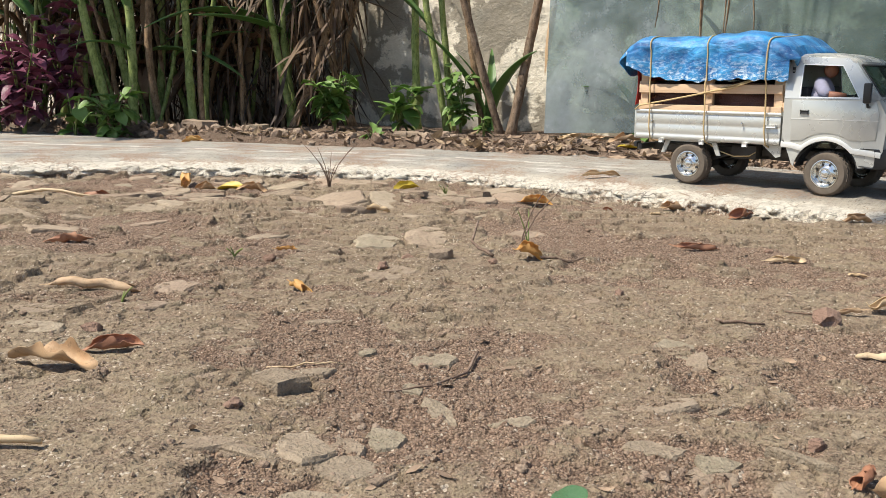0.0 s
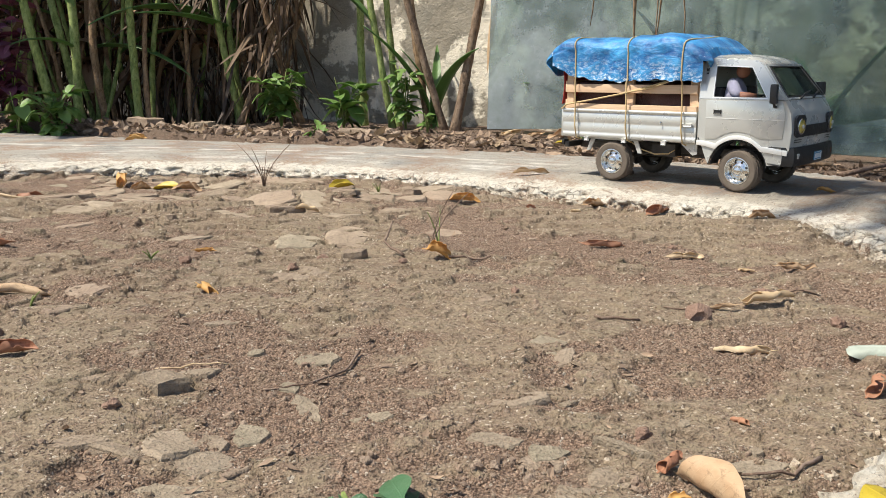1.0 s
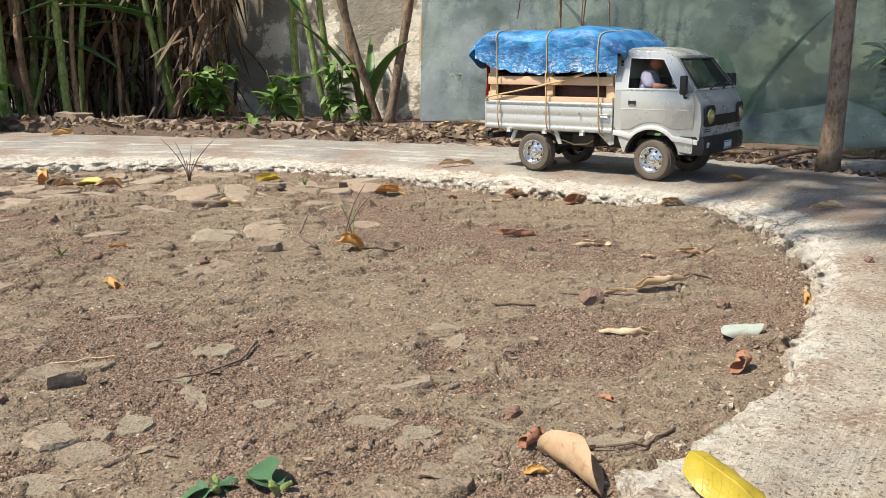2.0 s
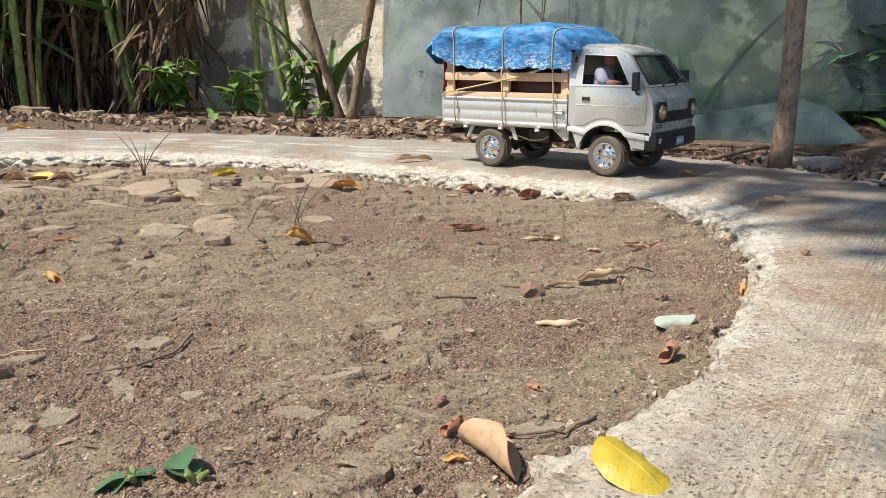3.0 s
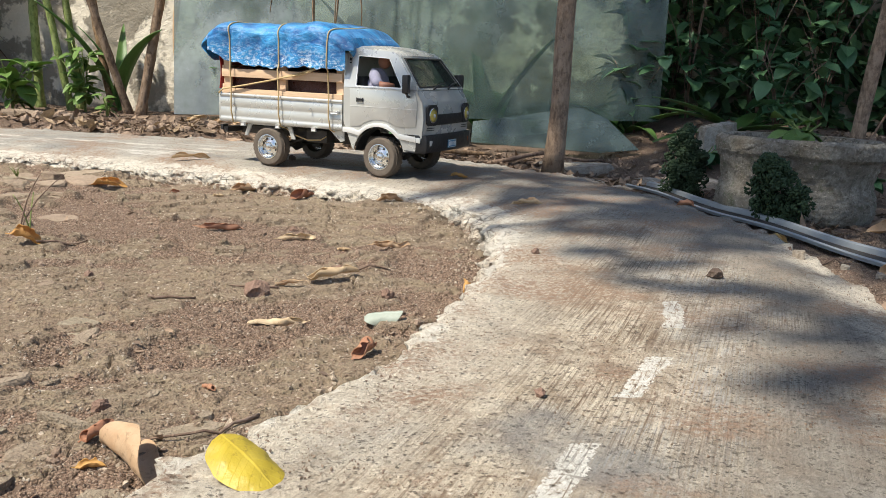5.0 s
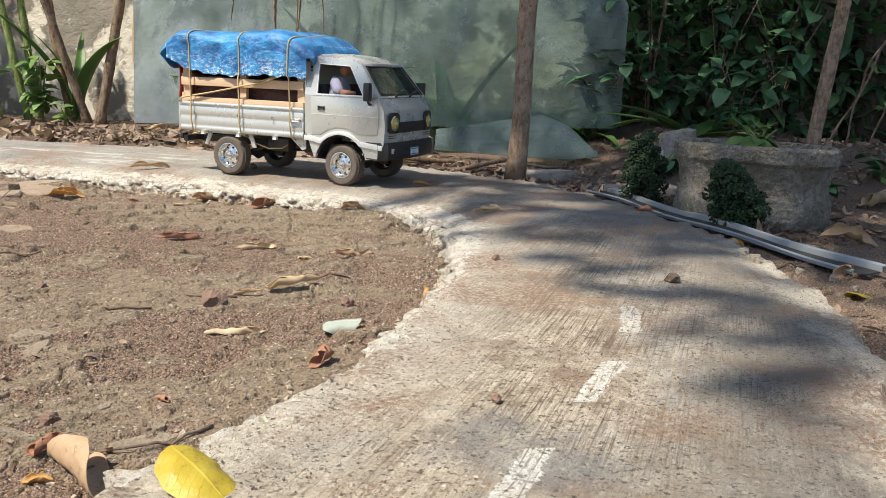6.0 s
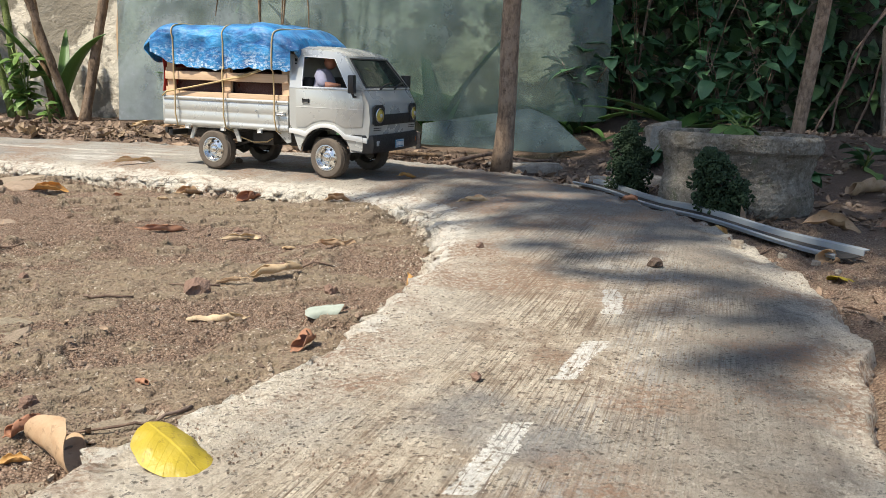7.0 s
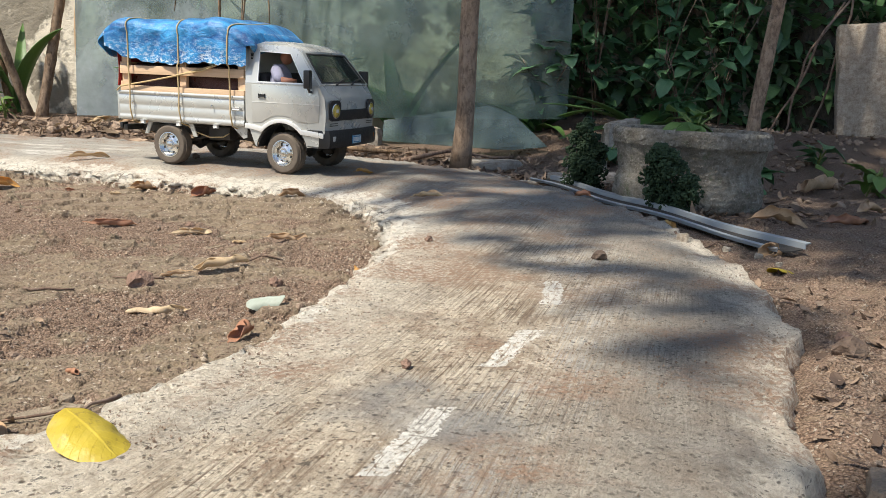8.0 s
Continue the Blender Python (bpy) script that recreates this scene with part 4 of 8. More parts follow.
def wheel(parent, x, side, steer=0.0):
    hub = part("wheel", lathe([(0.0, -0.004), (0.010, -0.004), (0.010, 0.004), (0.0, 0.004)], 16), DARKMETAL, parent)
    hub.matrix_basis = pose(x, side * 0.0575, AXLE_Z, 0, 0, steer) @ pose(0, 0, 0, 90 if side < 0 else -90, 0, 0)
    r = AXLE_Z
    tyre = lathe([(0.0165, -0.0085), (0.0200, -0.0098), (0.0245, -0.0092), (r - 0.0004, -0.0066), (r, -0.003), (r, 0.003),
                  (r - 0.0004, 0.0066), (0.0245, 0.0092), (0.0200, 0.0098), (0.0165, 0.0085), (0.0160, 0.0), (0.0165, -0.0085)], 48)
    for k in range(30):
        for row, shift in ((-0.0052, 0), (0.0, 0.5), (0.0052, 0)):
            lug = box(-0.0011, 0.0011, -0.0019, 0.0019, -0.0004, 0.0006)
            merge(tyre, lug, Matrix.Rotation(2 * math.pi * (k + shift) / 30, 4, "Z") @ Matrix.Translation((r, 0, row)) @ Matrix.Rotation(radians(90), 4, "Y"))
    part("tyre", tyre, RUBBER, hub, "dusty black rubber tyre")
    rim = lathe([(0.0168, 0.0088), (0.0172, 0.0094), (0.0163, 0.0096), (0.0152, 0.0078), (0.0140, 0.0050), (0.0128, 0.0042), (0.0095, 0.0050),
                 (0.0078, 0.0066), (0.0062, 0.0068), (0.0050, 0.0062), (0.0046, 0.0084), (0.0030, 0.0092), (0.0, 0.0094)], 40)
    for k in range(5):
        nut = lathe([(0.0009, 0.0), (0.0009, 0.0016), (0.0, 0.0020)], 6)
        merge(rim, nut, Matrix.Rotation(2 * math.pi * k / 5, 4, "Z") @ Matrix.Translation((0.0062, 0, 0.0064)))
    part("rim", rim, CHROME, hub, "bright chrome wheel rim")
    for k in range(8):
        hole = lathe([(0.0, 0.0004), (0.0014, 0.0004), (0.0017, 0.0)], 10)
        part("rim_hole", hole, BLACK, hub, at=Matrix.Rotation(2 * math.pi * (k + 0.5) / 8, 4, "Z") @ Matrix.Translation((0.0112, 0, 0.00475)) @ pose(0, 0, 0, 0, -14, 0))
    return hub


def upper_y(z):
    return HALF - (z - 0.1160) * 0.24


def cab(truck):
    side_low = ([(0.1275, 0.072), (0.1275, 0.1160), (0.2362, 0.1160), (0.2450, 0.100), (0.2472, 0.080), (0.2455, 0.058), (0.2400, 0.0395), (0.2225, 0.0370)]
                + arc(WHEELBASE, 0.029, 0.0385, 12, 168, 14) + [(0.1440, 0.0345), (0.1415, 0.037)])
    top_ring = [(0.1275, 0.1160), (0.2362, 0.1160), (0.2035, 0.1575), (0.1960, 0.1630), (0.1340, 0.1660), (0.1285, 0.1620)]
    window = [(0.1465, 0.1185), (0.2140, 0.1185), (0.1905, 0.1545), (0.1450, 0.1565)]
    door = [(0.1385, 0.0655), (0.1375, 0.1145), (0.2340, 0.1145), (0.2385, 0.100), (0.2370, 0.0705), (0.2240, 0.0690)] + arc(WHEELBASE, 0.029, 0.0475, 58, 128, 8)
    for side in (-1, 1):
        bm = panel(side_low, None, lambda a, b: (a, side * HALF, b), 0.0016)
        part("cab_side", bm, PAINT, truck, degrees=25)
        bm = panel(top_ring, window, lambda a, b: (a, side * upper_y(b), b), 0.0018)
        part("window_pillar", bm, PAINT, truck, degrees=25)
        bm = panel(door, None, lambda a, b: (a, side * (HALF + 0.0017), b), 0.0009)
        d = part("door", bevel(bm, 0.0004), PAINT, truck)
        part("door_handle", box(0.1490, 0.1580, side * (HALF + 0.0012), side * (HALF + 0.0038), 0.0985, 0.1025, 0.0008), BLACK, d, "black door handle")
        seam = panel([(0.1380, 0.092), (0.2385, 0.092), (0.2385, 0.0927), (0.1380, 0.0927)], None, lambda a, b: (a, side * (HALF + 0.0026), b), 0.0004)
        part("press_line", seam, TRIM, d)
        ring = [(0.1453, 0.1172), (0.2160, 0.1172), (0.1910, 0.1556), (0.1440, 0.1576)]
        bm = panel(ring, window, lambda a, b: (a, side * (upper_y(b) + 0.0012), b), 0.0010)
        part("window_frame", bm, TRIM, truck, "pale window frame")
        # moulded band from the sill over the wheel arch to the bumper
        band = [(0.1275, 0.0640), (0.1430, 0.0625)] + arc(WHEELBASE, 0.029, 0.0430, 134, 46, 10) + [(0.2260, 0.0590), (0.2445, 0.0565)]
        low = [(0.1275, 0.0575), (0.1400, 0.0565)] + arc(WHEELBASE, 0.029, 0.0380, 140, 40, 10) + [(0.2240, 0.0525), (0.2440, 0.0500)]
        bm = panel(band + low[::-1], None, lambda a, b: (a, side * (HALF + 0.0018), b), 0.0022)
        part("arch_moulding", bevel(bm, 0.0007), TRIM, truck, "pale moulding over the wheel arch")
        for k in range(3):
            part("vent_slot", box(0.1322, 0.1352, side * (upper_y(0.15) + 0.0008), side * (upper_y(0.15) + 0.0026), 0.1400 + k * 0.0052, 0.1436 + k * 0.0052, 0.0004), BLACK, truck)
        well = sheet(20, 1, lambda u, v: (0.0370 * math.cos(math.pi * (0.04 + 0.92 * u)), 0.0370 * math.sin(math.pi * (0.04 + 0.92 * u)), -0.012 + 0.024 * v), thick=0.0008)
        part("wheel_well", well, BLACK, truck, at=pose(WHEELBASE, side * 0.0560, 0.029, 90, 0, 0))

    # front face, bowed forward in the middle
    prof = [(0.2400, 0.0400), (0.2455, 0.058), (0.2472, 0.080), (0.2450, 0.100), (0.2362, 0.1160)]

    def nose(u, v):
        k = v * (len(prof) - 1)
        i = min(int(k), len(prof) - 2)
        (xa, za), (xb, zb) = prof[i], prof[i + 1]
        t, y = k - i, (u * 2 - 1)
        return (mixv(xa, xb, t) + 0.0045 * (1 - y * y), HALF * y * (1 - 0.012 * y * y), mixv(za, zb, t))

    part("front_panel", sheet(20, 16, nose, thick=0.0015), PAINT, truck)

    # windscreen with its frame
    base, crown = Vector((0.2362, 0, 0.1160)), Vector((0.2035, 0, 0.1575))

    def screen(a, b):
        p = base + (crown - base) * b
        return (p.x + 0.0030 * (1 - a * a), a * mixv(HALF, upper_y(0.1575), b), p.z)

    outer = [(-1, 0), (-0.5, 0), (0, 0), (0.5, 0), (1, 0), (1, 1), (0.5, 1), (0, 1), (-0.5, 1), (-1, 1)]
    inner = [(-0.90, 0.06), (0.90, 0.06), (0.88, 0.92), (-0.88, 0.92)]
    part("windscreen_frame", panel(outer, inner, screen, 0.0018), PAINT, truck)
    gasket = [(-0.915, 0.045), (0.915, 0.045), (0.895, 0.935), (-0.895, 0.935)]
    part("windscreen_seal", panel(gasket, [(a * 0.965, 0.5 + (b - 0.5) * 0.95) for a, b in inner], lambda a, b: Vector(screen(a, b)) + Vector((0.0012, 0, 0.0010)), 0.0012), BLACK, truck)
    glass = part("windscreen", sheet(8, 6, lambda u, v: screen((u * 2 - 1) * 0.93, 0.02 + v * 0.94), thick=0.0008), GLASS, truck, "tinted windscreen glass")
    glass.visible_shadow = False
    for y in (-0.030, 0.012):
        arm = [Vector(screen(y / HALF, 0.02)) + Vector((0.003, 0, 0.001)), Vector(screen((y + 0.018) / HALF, 0.12)) + Vector((0.0035, 0, 0.002)), Vector(screen((y + 0.034) / HALF, 0.17)) + Vector((0.003, 0, 0.002))]
        w = part("wiper", tube(arm, [0.0014, 0.0011, 0.0008], 6), BLACK, truck, "black wiper arm")
        blade = [Vector(screen((y + 0.006) / HALF, 0.06)) + Vector((0.003, 0, 0.001)), Vector(screen((y + 0.044) / HALF, 0.20)) + Vector((0.003, 0, 0.001))]
        part("wiper_blade", tube(blade, 0.0008, 5), BLACK, w)

    # roof with pressed ribs, and the back of the cab
    rprof = [(0.2035, 0.1575), (0.2000, 0.1606), (0.1960, 0.1630), (0.1800, 0.1660), (0.1600, 0.1680), (0.1400, 0.1680), (0.1300, 0.1655), (0.1280, 0.1600)]

    def roof(u, v):
        k = v * (len(rprof) - 1)
        i = min(int(k), len(rprof) - 2)
        (xa, za), (xb, zb) = rprof[i], rprof[i + 1]
        x, z, y = mixv(xa, xb, k - i), mixv(za, zb, k - i), u * 2 - 1
        rib = 0.0010 * max(0.0, math.cos(y * 5.5 * math.pi)) ** 2 * (1 if 0.132 < x < 0.190 and abs(y) < 0.85 else 0)
        return (x, y * (upper_y(z) + 0.0008), z + 0.0035 * (1 - y**4) - 0.0030 + rib)

    part("roof", sheet(44, 28, roof, thick=-0.0015), PAINT, truck)
    part("cab_back", box(0.1262, 0.1278, -HALF + 0.001, HALF - 0.001, 0.060, 0.160, 0.0004), PAINT, truck)
    part("cab_floor", box(0.128, 0.238, -0.060, 0.060, 0.064, 0.067), SEAT, truck)
    seat = box(0.134, 0.150, -0.056, 0.056, 0.068, 0.130, 0.004)
    box(0.146, 0.185, -0.056, 0.056, 0.068, 0.090, 0.004, seat)
    part("bench_seat", seat, SEAT, truck, "dark bench seat")
    dash = box(0.205, 0.236, -0.060, 0.060, 0.090, 0.1130, 0.005)
    part("dashboard", dash, SEAT, truck, "dark dashboard")
    ring = lathe([(0.0135 + 0.0012 * math.cos(a), 0.0012 * math.sin(a)) for a in [2 * math.pi * k / 8 for k in range(9)]], 24)
    part("steering_wheel", ring, BLACK, truck, at=pose(0.196, -0.030, 0.114, 0, -55, 0))

    # grille, lamps, bumper
    def front_x(y, z):
        xs = [p[0] for p in prof]
        zs = [p[1] for p in prof]
        return float(np.interp(z, zs, xs)) + 0.0045 * (1 - (y / HALF) ** 2)

    part("grille", sheet(16, 4, lambda u, v: (front_x((u * 2 - 1) * 0.040, 0.0725 + v * 0.0135) + 0.0006, (u * 2 - 1) * 0.040, 0.0725 + v * 0.0135), thick=-0.0012), BLACK, truck, "black radiator grille")
    for k in range(4):
        z = 0.0750 + k * 0.0030
        part("grille_bar", tube([(front_x(y, z) + 0.0012, y, z) for y in np.linspace(-0.038, 0.038, 9)], 0.0006, 5), BLACK, truck)
    for side in (-1, 1):
        y = side * 0.0510
        bez = [(-0.0130, -0.0100), (-0.0130, 0.0100), (-0.0080, 0.0135), (0.0080, 0.0135), (0.0125, 0.0090), (0.0125, -0.0100), (0.0080, -0.0130), (-0.0080, -0.0130)]
        lean = math.degrees(math.atan2(2 * 0.0045 * y / HALF**2, 1))
        m = pose(front_x(y, 0.085) + 0.0004, y, 0.0850, 0, 0, lean)
        bez_bm = panel([(a * side * -1, b) for a, b in bez], [(0.0093 * math.cos(t), 0.0093 * math.sin(t)) for t in [2 * math.pi * k / 20 for k in range(20)]], lambda a, b: (0, a, b), 0.0022 if side < 0 else 0.0022)
        lamp = part("headlight", bez_bm, BLACK, truck, "round yellow headlight in a black surround", at=m)
        ring = lathe([(0.0093, 0.0), (0.0096, 0.0030), (0.0084, 0.0034), (0.0080, 0.0010)], 28)
        part("lamp_ring", ring, CHROME, lamp, "chrome lamp ring", at=pose(0, 0, 0, 0, 90, 0))
        dome = lathe([(0.0082, 0.0008), (0.0074, 0.0026), (0.0050, 0.0038), (0.0, 0.0044)], 28)
        part("lamp_lens", dome, LENS, lamp, "yellow lamp lens", at=pose(0, 0, 0, 0, 90, 0))
        bulb = lathe([(0.0024, 0.0), (0.0024, 0.0020), (0.0, 0.0026)], 12)
        part("lamp_bulb", bulb, PALE_LENS, lamp, at=pose(0.0036, 0, 0, 0, 90, 0))
        part("louvre", box(front_x(y, 0.066) - 0.0005, front_x(y, 0.066) + 0.0009, y - 0.010, y + 0.010, 0.0655, 0.0664), DARKMETAL, truck)
        part("louvre", box(front_x(y, 0.068) - 0.0005, front_x(y, 0.068) + 0.0009, y - 0.010, y + 0.010, 0.0682, 0.0691), DARKMETAL, truck)

    def bump_line(u, r):
        y = (u * 2 - 1) * 0.0715
        return (front_x(min(abs(y), HALF) , 0.05) + r - 0.012 * max(0, abs(u * 2 - 1) - 0.93) / 0.07, y)

    rows = [(-0.0100, 0.0400), (0.0050, 0.0385), (0.0066, 0.0405), (0.0070, 0.0480), (0.0066, 0.0560), (0.0050, 0.0590), (-0.0100, 0.0590)]
    bm = sheet(28, 6, lambda u, v: (*bump_line(u, rows[round(v * 6)][0]), rows[round(v * 6)][1]), thick=-0.0012)
    part("bumper", bm, BLACK, truck, "black plastic front bumper")
    x = bump_line(0.5, 0.0)[0] + 0.0076
    plate = part("number_plate", box(x, x + 0.0012, -0.0125, 0.0125, 0.0412, 0.0520, 0.0006), PLATE_BLUE, truck, "small blue number plate")
    part("plate_border", panel([(-0.0118, 0.0418), (0.0118, 0.0418), (0.0118, 0.0514), (-0.0118, 0.0514)], [(-0.0113, 0.0423), (0.0113, 0.0423), (0.0113, 0.0509), (-0.0113, 0.0509)], lambda a, b: (x + 0.0012, a, b), 0.0002), WHITE, plate)
    for k in range(6):
        y = -0.0090 + k * 0.0036
        part("plate_bar", box(x + 0.0011, x + 0.0015, y - 0.0011, y + 0.0011, 0.0438, 0.0494), WHITE, plate)
    fx = lambda y: bump_line(y / 0.143 + 0.5, 0.0072)[0]
    part("fog_lamp", box(fx(-0.0505) - 0.002, fx(-0.0505) + 0.0006, -0.0600, -0.0410, 0.0462, 0.0528, 0.0008), PALE_LENS, truck, "clear fog lamp")
    part("fog_lamp", box(fx(0.0505) - 0.002, fx(0.0505) + 0.0006, 0.0400, 0.0470, 0.0462, 0.0528, 0.0008), PALE_LENS, truck, "clear fog lamp")
    part("indicator", box(fx(0.055) - 0.002, fx(0.055) + 0.0006, 0.0490, 0.0610, 0.0458, 0.0520, 0.0008), ORANGE, truck, "orange indicator lens")

    # mirrors
    for side in (-1, 1):
        bm = box(-0.0040, 0.0040, -0.0070, 0.0070, -0.0115, 0.0115, 0.0018)
        mir = part("wing_mirror", bm, BLACK, truck, "black wing mirror", at=pose(0.2270, side * (0.0810 if side < 0 else 0.0765), 0.1240, 0, 0, -12 * side))
        part("mirror_arm", tube([(0.0, 0.0, -0.010), (0.001, -side * 0.004, -0.0155), (0.002, -side * 0.0150, -0.0160)], 0.0018, 6), BLACK, mir)


def cargo_bed(truck):
    x0, x1, z0, z1, w = -0.0815, 0.1240, 0.0585, 0.0985, 0.0695
    ribs = [0.0, 0.0020, 0.0020, 0.0012, 0.0012, 0.0015, 0.0015, 0.0010, 0.0010, 0.0015, 0.0015, 0.0010, 0.0010, 0.0028, 0.0028, 0.0016]
    levels = [0.0, 0.03, 0.14, 0.16, 0.22, 0.25, 0.46, 0.49, 0.55, 0.58, 0.84, 0.86, 0.88, 0.90, 0.985, 1.0]
    for side in (-1, 1):
        def skin(u, v):
            k = round(v * 15)
            return (mixv(x0, x1, u), side * (w - 0.003 + ribs[k]), mixv(z0, z1, levels[k]))
        bm = sheet(12, 15, skin)
        own = box(x0, x1, side * (w - 0.0055), side * (w - 0.0032), z0, z1, 0.0005)
        wall = part("bed_side", merge(bm, own), PAINT, truck, "ribbed silver drop side", degrees=6)
        for x in (-0.055, 0.020, 0.075):
            part("rope_hook", tube([(x, side * (w - 0.0010), 0.0840), (x, side * (w + 0.0018), 0.0846), (x, side * (w + 0.0024), 0.0822), (x, side * (w + 0.0004), 0.0815)], 0.0008, 6), CHROME, wall)
        part("latch", box(0.104, 0.119, side * (w - 0.001), side * (w + 0.0020), 0.0800, 0.0832, 0.0008), TRIM, wall, "pale side latch")
        for x in (-0.040, 0.020, 0.080):
            part("hinge", box(x - 0.003, x + 0.003, side * (w - 0.001), side * (w + 0.0018), 0.0545, 0.0590, 0.0007), TRIM, wall)
        # mudguard stays and rear corner bracket
        for xa, xb in ((-0.030, -0.038), (0.030, 0.038)):
            part("mudguard", panel([(xa, 0.058), (xa + (0.007 if xa > 0 else -0.007), 0.058), (xb + (0.006 if xa > 0 else -0.006), 0.040), (xb, 0.040)], None, lambda a, b: (a, side * 0.060, b), 0.002), PAINT, truck, "grey mudguard plate")
        part("guard_top", box(-0.036, 0.036, side * 0.050 - 0.012, side * 0.050 + 0.012, 0.0562, 0.0578), PAINT, truck)
    part("bed_floor", box(x0, x1, -0.066, 0.066, 0.0580, 0.0605, 0.0005), PAINT, truck)
    part("headboard", box(x1 - 0.003, x1, -0.066, 0.066, 0.0605, z1, 0.0005), PAINT, truck)
    gate = part("tailgate", box(x0 - 0.003, x0, -0.068, 0.068, z0, z1, 0.0008), PAINT, truck, "silver tailgate")
    for y in (-0.045, 0.0, 0.045):
        part("tailgate_rib", box(x0 - 0.0045, x0 - 0.003, y - 0.012, y + 0.012, 0.062, 0.090, 0.0006), PAINT, gate)
    # chassis, axles and under-body
    for y in (-0.022, 0.022):
        part("chassis_rail", box(-0.078, 0.225, y - 0.0045, y + 0.0045, 0.0400, 0.0500, 0.0008), DARKMETAL, truck, "dirty chassis rail")
        spring = tube([(-0.040, y * 1.6, 0.040), (-0.020, y * 1.6, 0.033), (0.0, y * 1.6, 0.0305), (0.020, y * 1.6, 0.033), (0.042, y * 1.6, 0.040)], 0.0022, 6)
        part("leaf_spring", spring, DARKMETAL, truck)
    for x in (0.0, WHEELBASE):
        axle = tube([(x, -0.052, AXLE_Z), (x, 0.052, AXLE_Z)], 0.0040, 10)
        part("axle", axle, DARKMETAL, truck)
        part("differential", lathe([(0.0, -0.009), (0.007, -0.007), (0.0105, 0.0), (0.007, 0.007), (0.0, 0.009)], 16), DARKMETAL, truck, at=pose(x, 0.004, AXLE_Z, 0, 90, 0))
    part("drive_shaft", tube([(0.010, 0.004, 0.030), (0.100, 0.0, 0.038), (0.150, 0.0, 0.042)], 0.0026, 8), DARKMETAL, truck)
    part("gearbox", box(0.090, 0.135, -0.018, 0.018, 0.034, 0.056, 0.004), DARKMETAL, truck)
    part("battery_box", box(0.050, 0.085, -0.045, -0.026, 0.036, 0.054, 0.003), DARKMETAL, truck)
    part("rear_bumper", box(-0.084, -0.076, -0.060, 0.060, 0.042, 0.050, 0.0015), DARKMETAL, truck)
    for side in (-1, 1):
        part("tail_lamp", box(-0.0875, -0.0830, side * 0.056 - 0.006, side * 0.056 + 0.006, 0.045, 0.0530, 0.0008), BLACK, truck)
        part("corner_bracket", panel([(0.100, 0.0575), (0.124, 0.0575), (0.124, 0.0440), (0.118, 0.0420)], None, lambda a, b: (a, side * 0.0600, b), 0.0015), PAINT, truck, "grey corner bracket")
    for side in (-1, 1):
        for x, steer in ((0.0, 0.0), (WHEELBASE, -6.0)):
            wheel(truck, x, side, steer)


def place_truck():
    """Sets the pickup down on the slab by the heights under its wheels."""
    x, y, yaw = 0.355, 1.205, -43.2
    m = pose(x, y, 0, 0, 0, yaw)
    h = {k: road_z(*(m @ Vector(k + (0,))).xy) for k in ((0, -0.058), (0, 0.058), (WHEELBASE, -0.058), (WHEELBASE, 0.058))}
    rear, front = (h[0, -0.058] + h[0, 0.058]) / 2, (h[WHEELBASE, -0.058] + h[WHEELBASE, 0.058]) / 2
    roll = math.degrees(math.atan2((h[0, 0.058] + h[WHEELBASE, 0.058] - h[0, -0.058] - h[WHEELBASE, -0.058]) / 2, 0.116))
    pitch = math.degrees(math.atan2(rear - front, WHEELBASE))
    return pose(x, y, rear + 0.0002, roll, pitch, yaw)


TRUCK_AT = place_truck()
truck = thing("toy_pickup_truck", "silver scale model pickup truck with dusty tyres on the concrete path", "toy truck", TRUCK_AT)
cab(truck)
cargo_bed(truck)


# ---- the load: wooden rails, dark sacks, blue tarpaulin, cords; and the doll at the wheel ----
def rails():
    crate = thing("wooden_crate", "pale slatted wooden stake sides standing in the pickup bed", "crate", TRUCK_AT)
    for side in (-1, 1):
        y = side * 0.0640
        for z, h in ((0.1000, 0.0110), (0.1270, 0.0115)):
            part("slat", box(-0.0800, 0.1225, y - 0.0022, y + 0.0022, z - h / 2, z + h / 2, 0.0007), PINE, crate)
        for x in (-0.0740, 0.0230, 0.1165):
            part("post", box(x - 0.0055, x + 0.0055, y - side * 0.0066, y - side * 0.0023, 0.0610, 0.1620, 0.0006), PINE, crate)
    for x in (-0.0805, 0.1225):
        for z in (0.105, 0.131, 0.156):
            part("end_slat", box(x - 0.002, x + 0.002, -0.062, 0.062, z - 0.006, z + 0.006, 0.0006), PINE, crate)
    return crate


def sack(x, y, z, l, w, h, seed, material, label):
    bm = bmesh.new()
    bmesh.ops.create_cube(bm, size=1)
    bmesh.ops.subdivide_edges(bm, edges=bm.edges, cuts=7, use_grid_fill=True)
    for v in bm.verts:
        p = Vector((v.co.x * 2, v.co.y * 2, v.co.z * 2))
        q = p * (1 - 0.16 * (p.length_squared - 1) / 2)
        k = noise.noise(Vector((q.x * 2.2, q.y * 2.2, q.z * 2.2 + seed * 7))) * 0.10
        v.co = (q.x * l / 2 * (1 + k), q.y * w / 2 * (1 + k), max(-1, q.z) * h / 2 * (1 + k))
    return solid("sack", bm, material, label, "sack", TRUCK_AT @ pose(x, y, z), "sacks in the pickup bed")


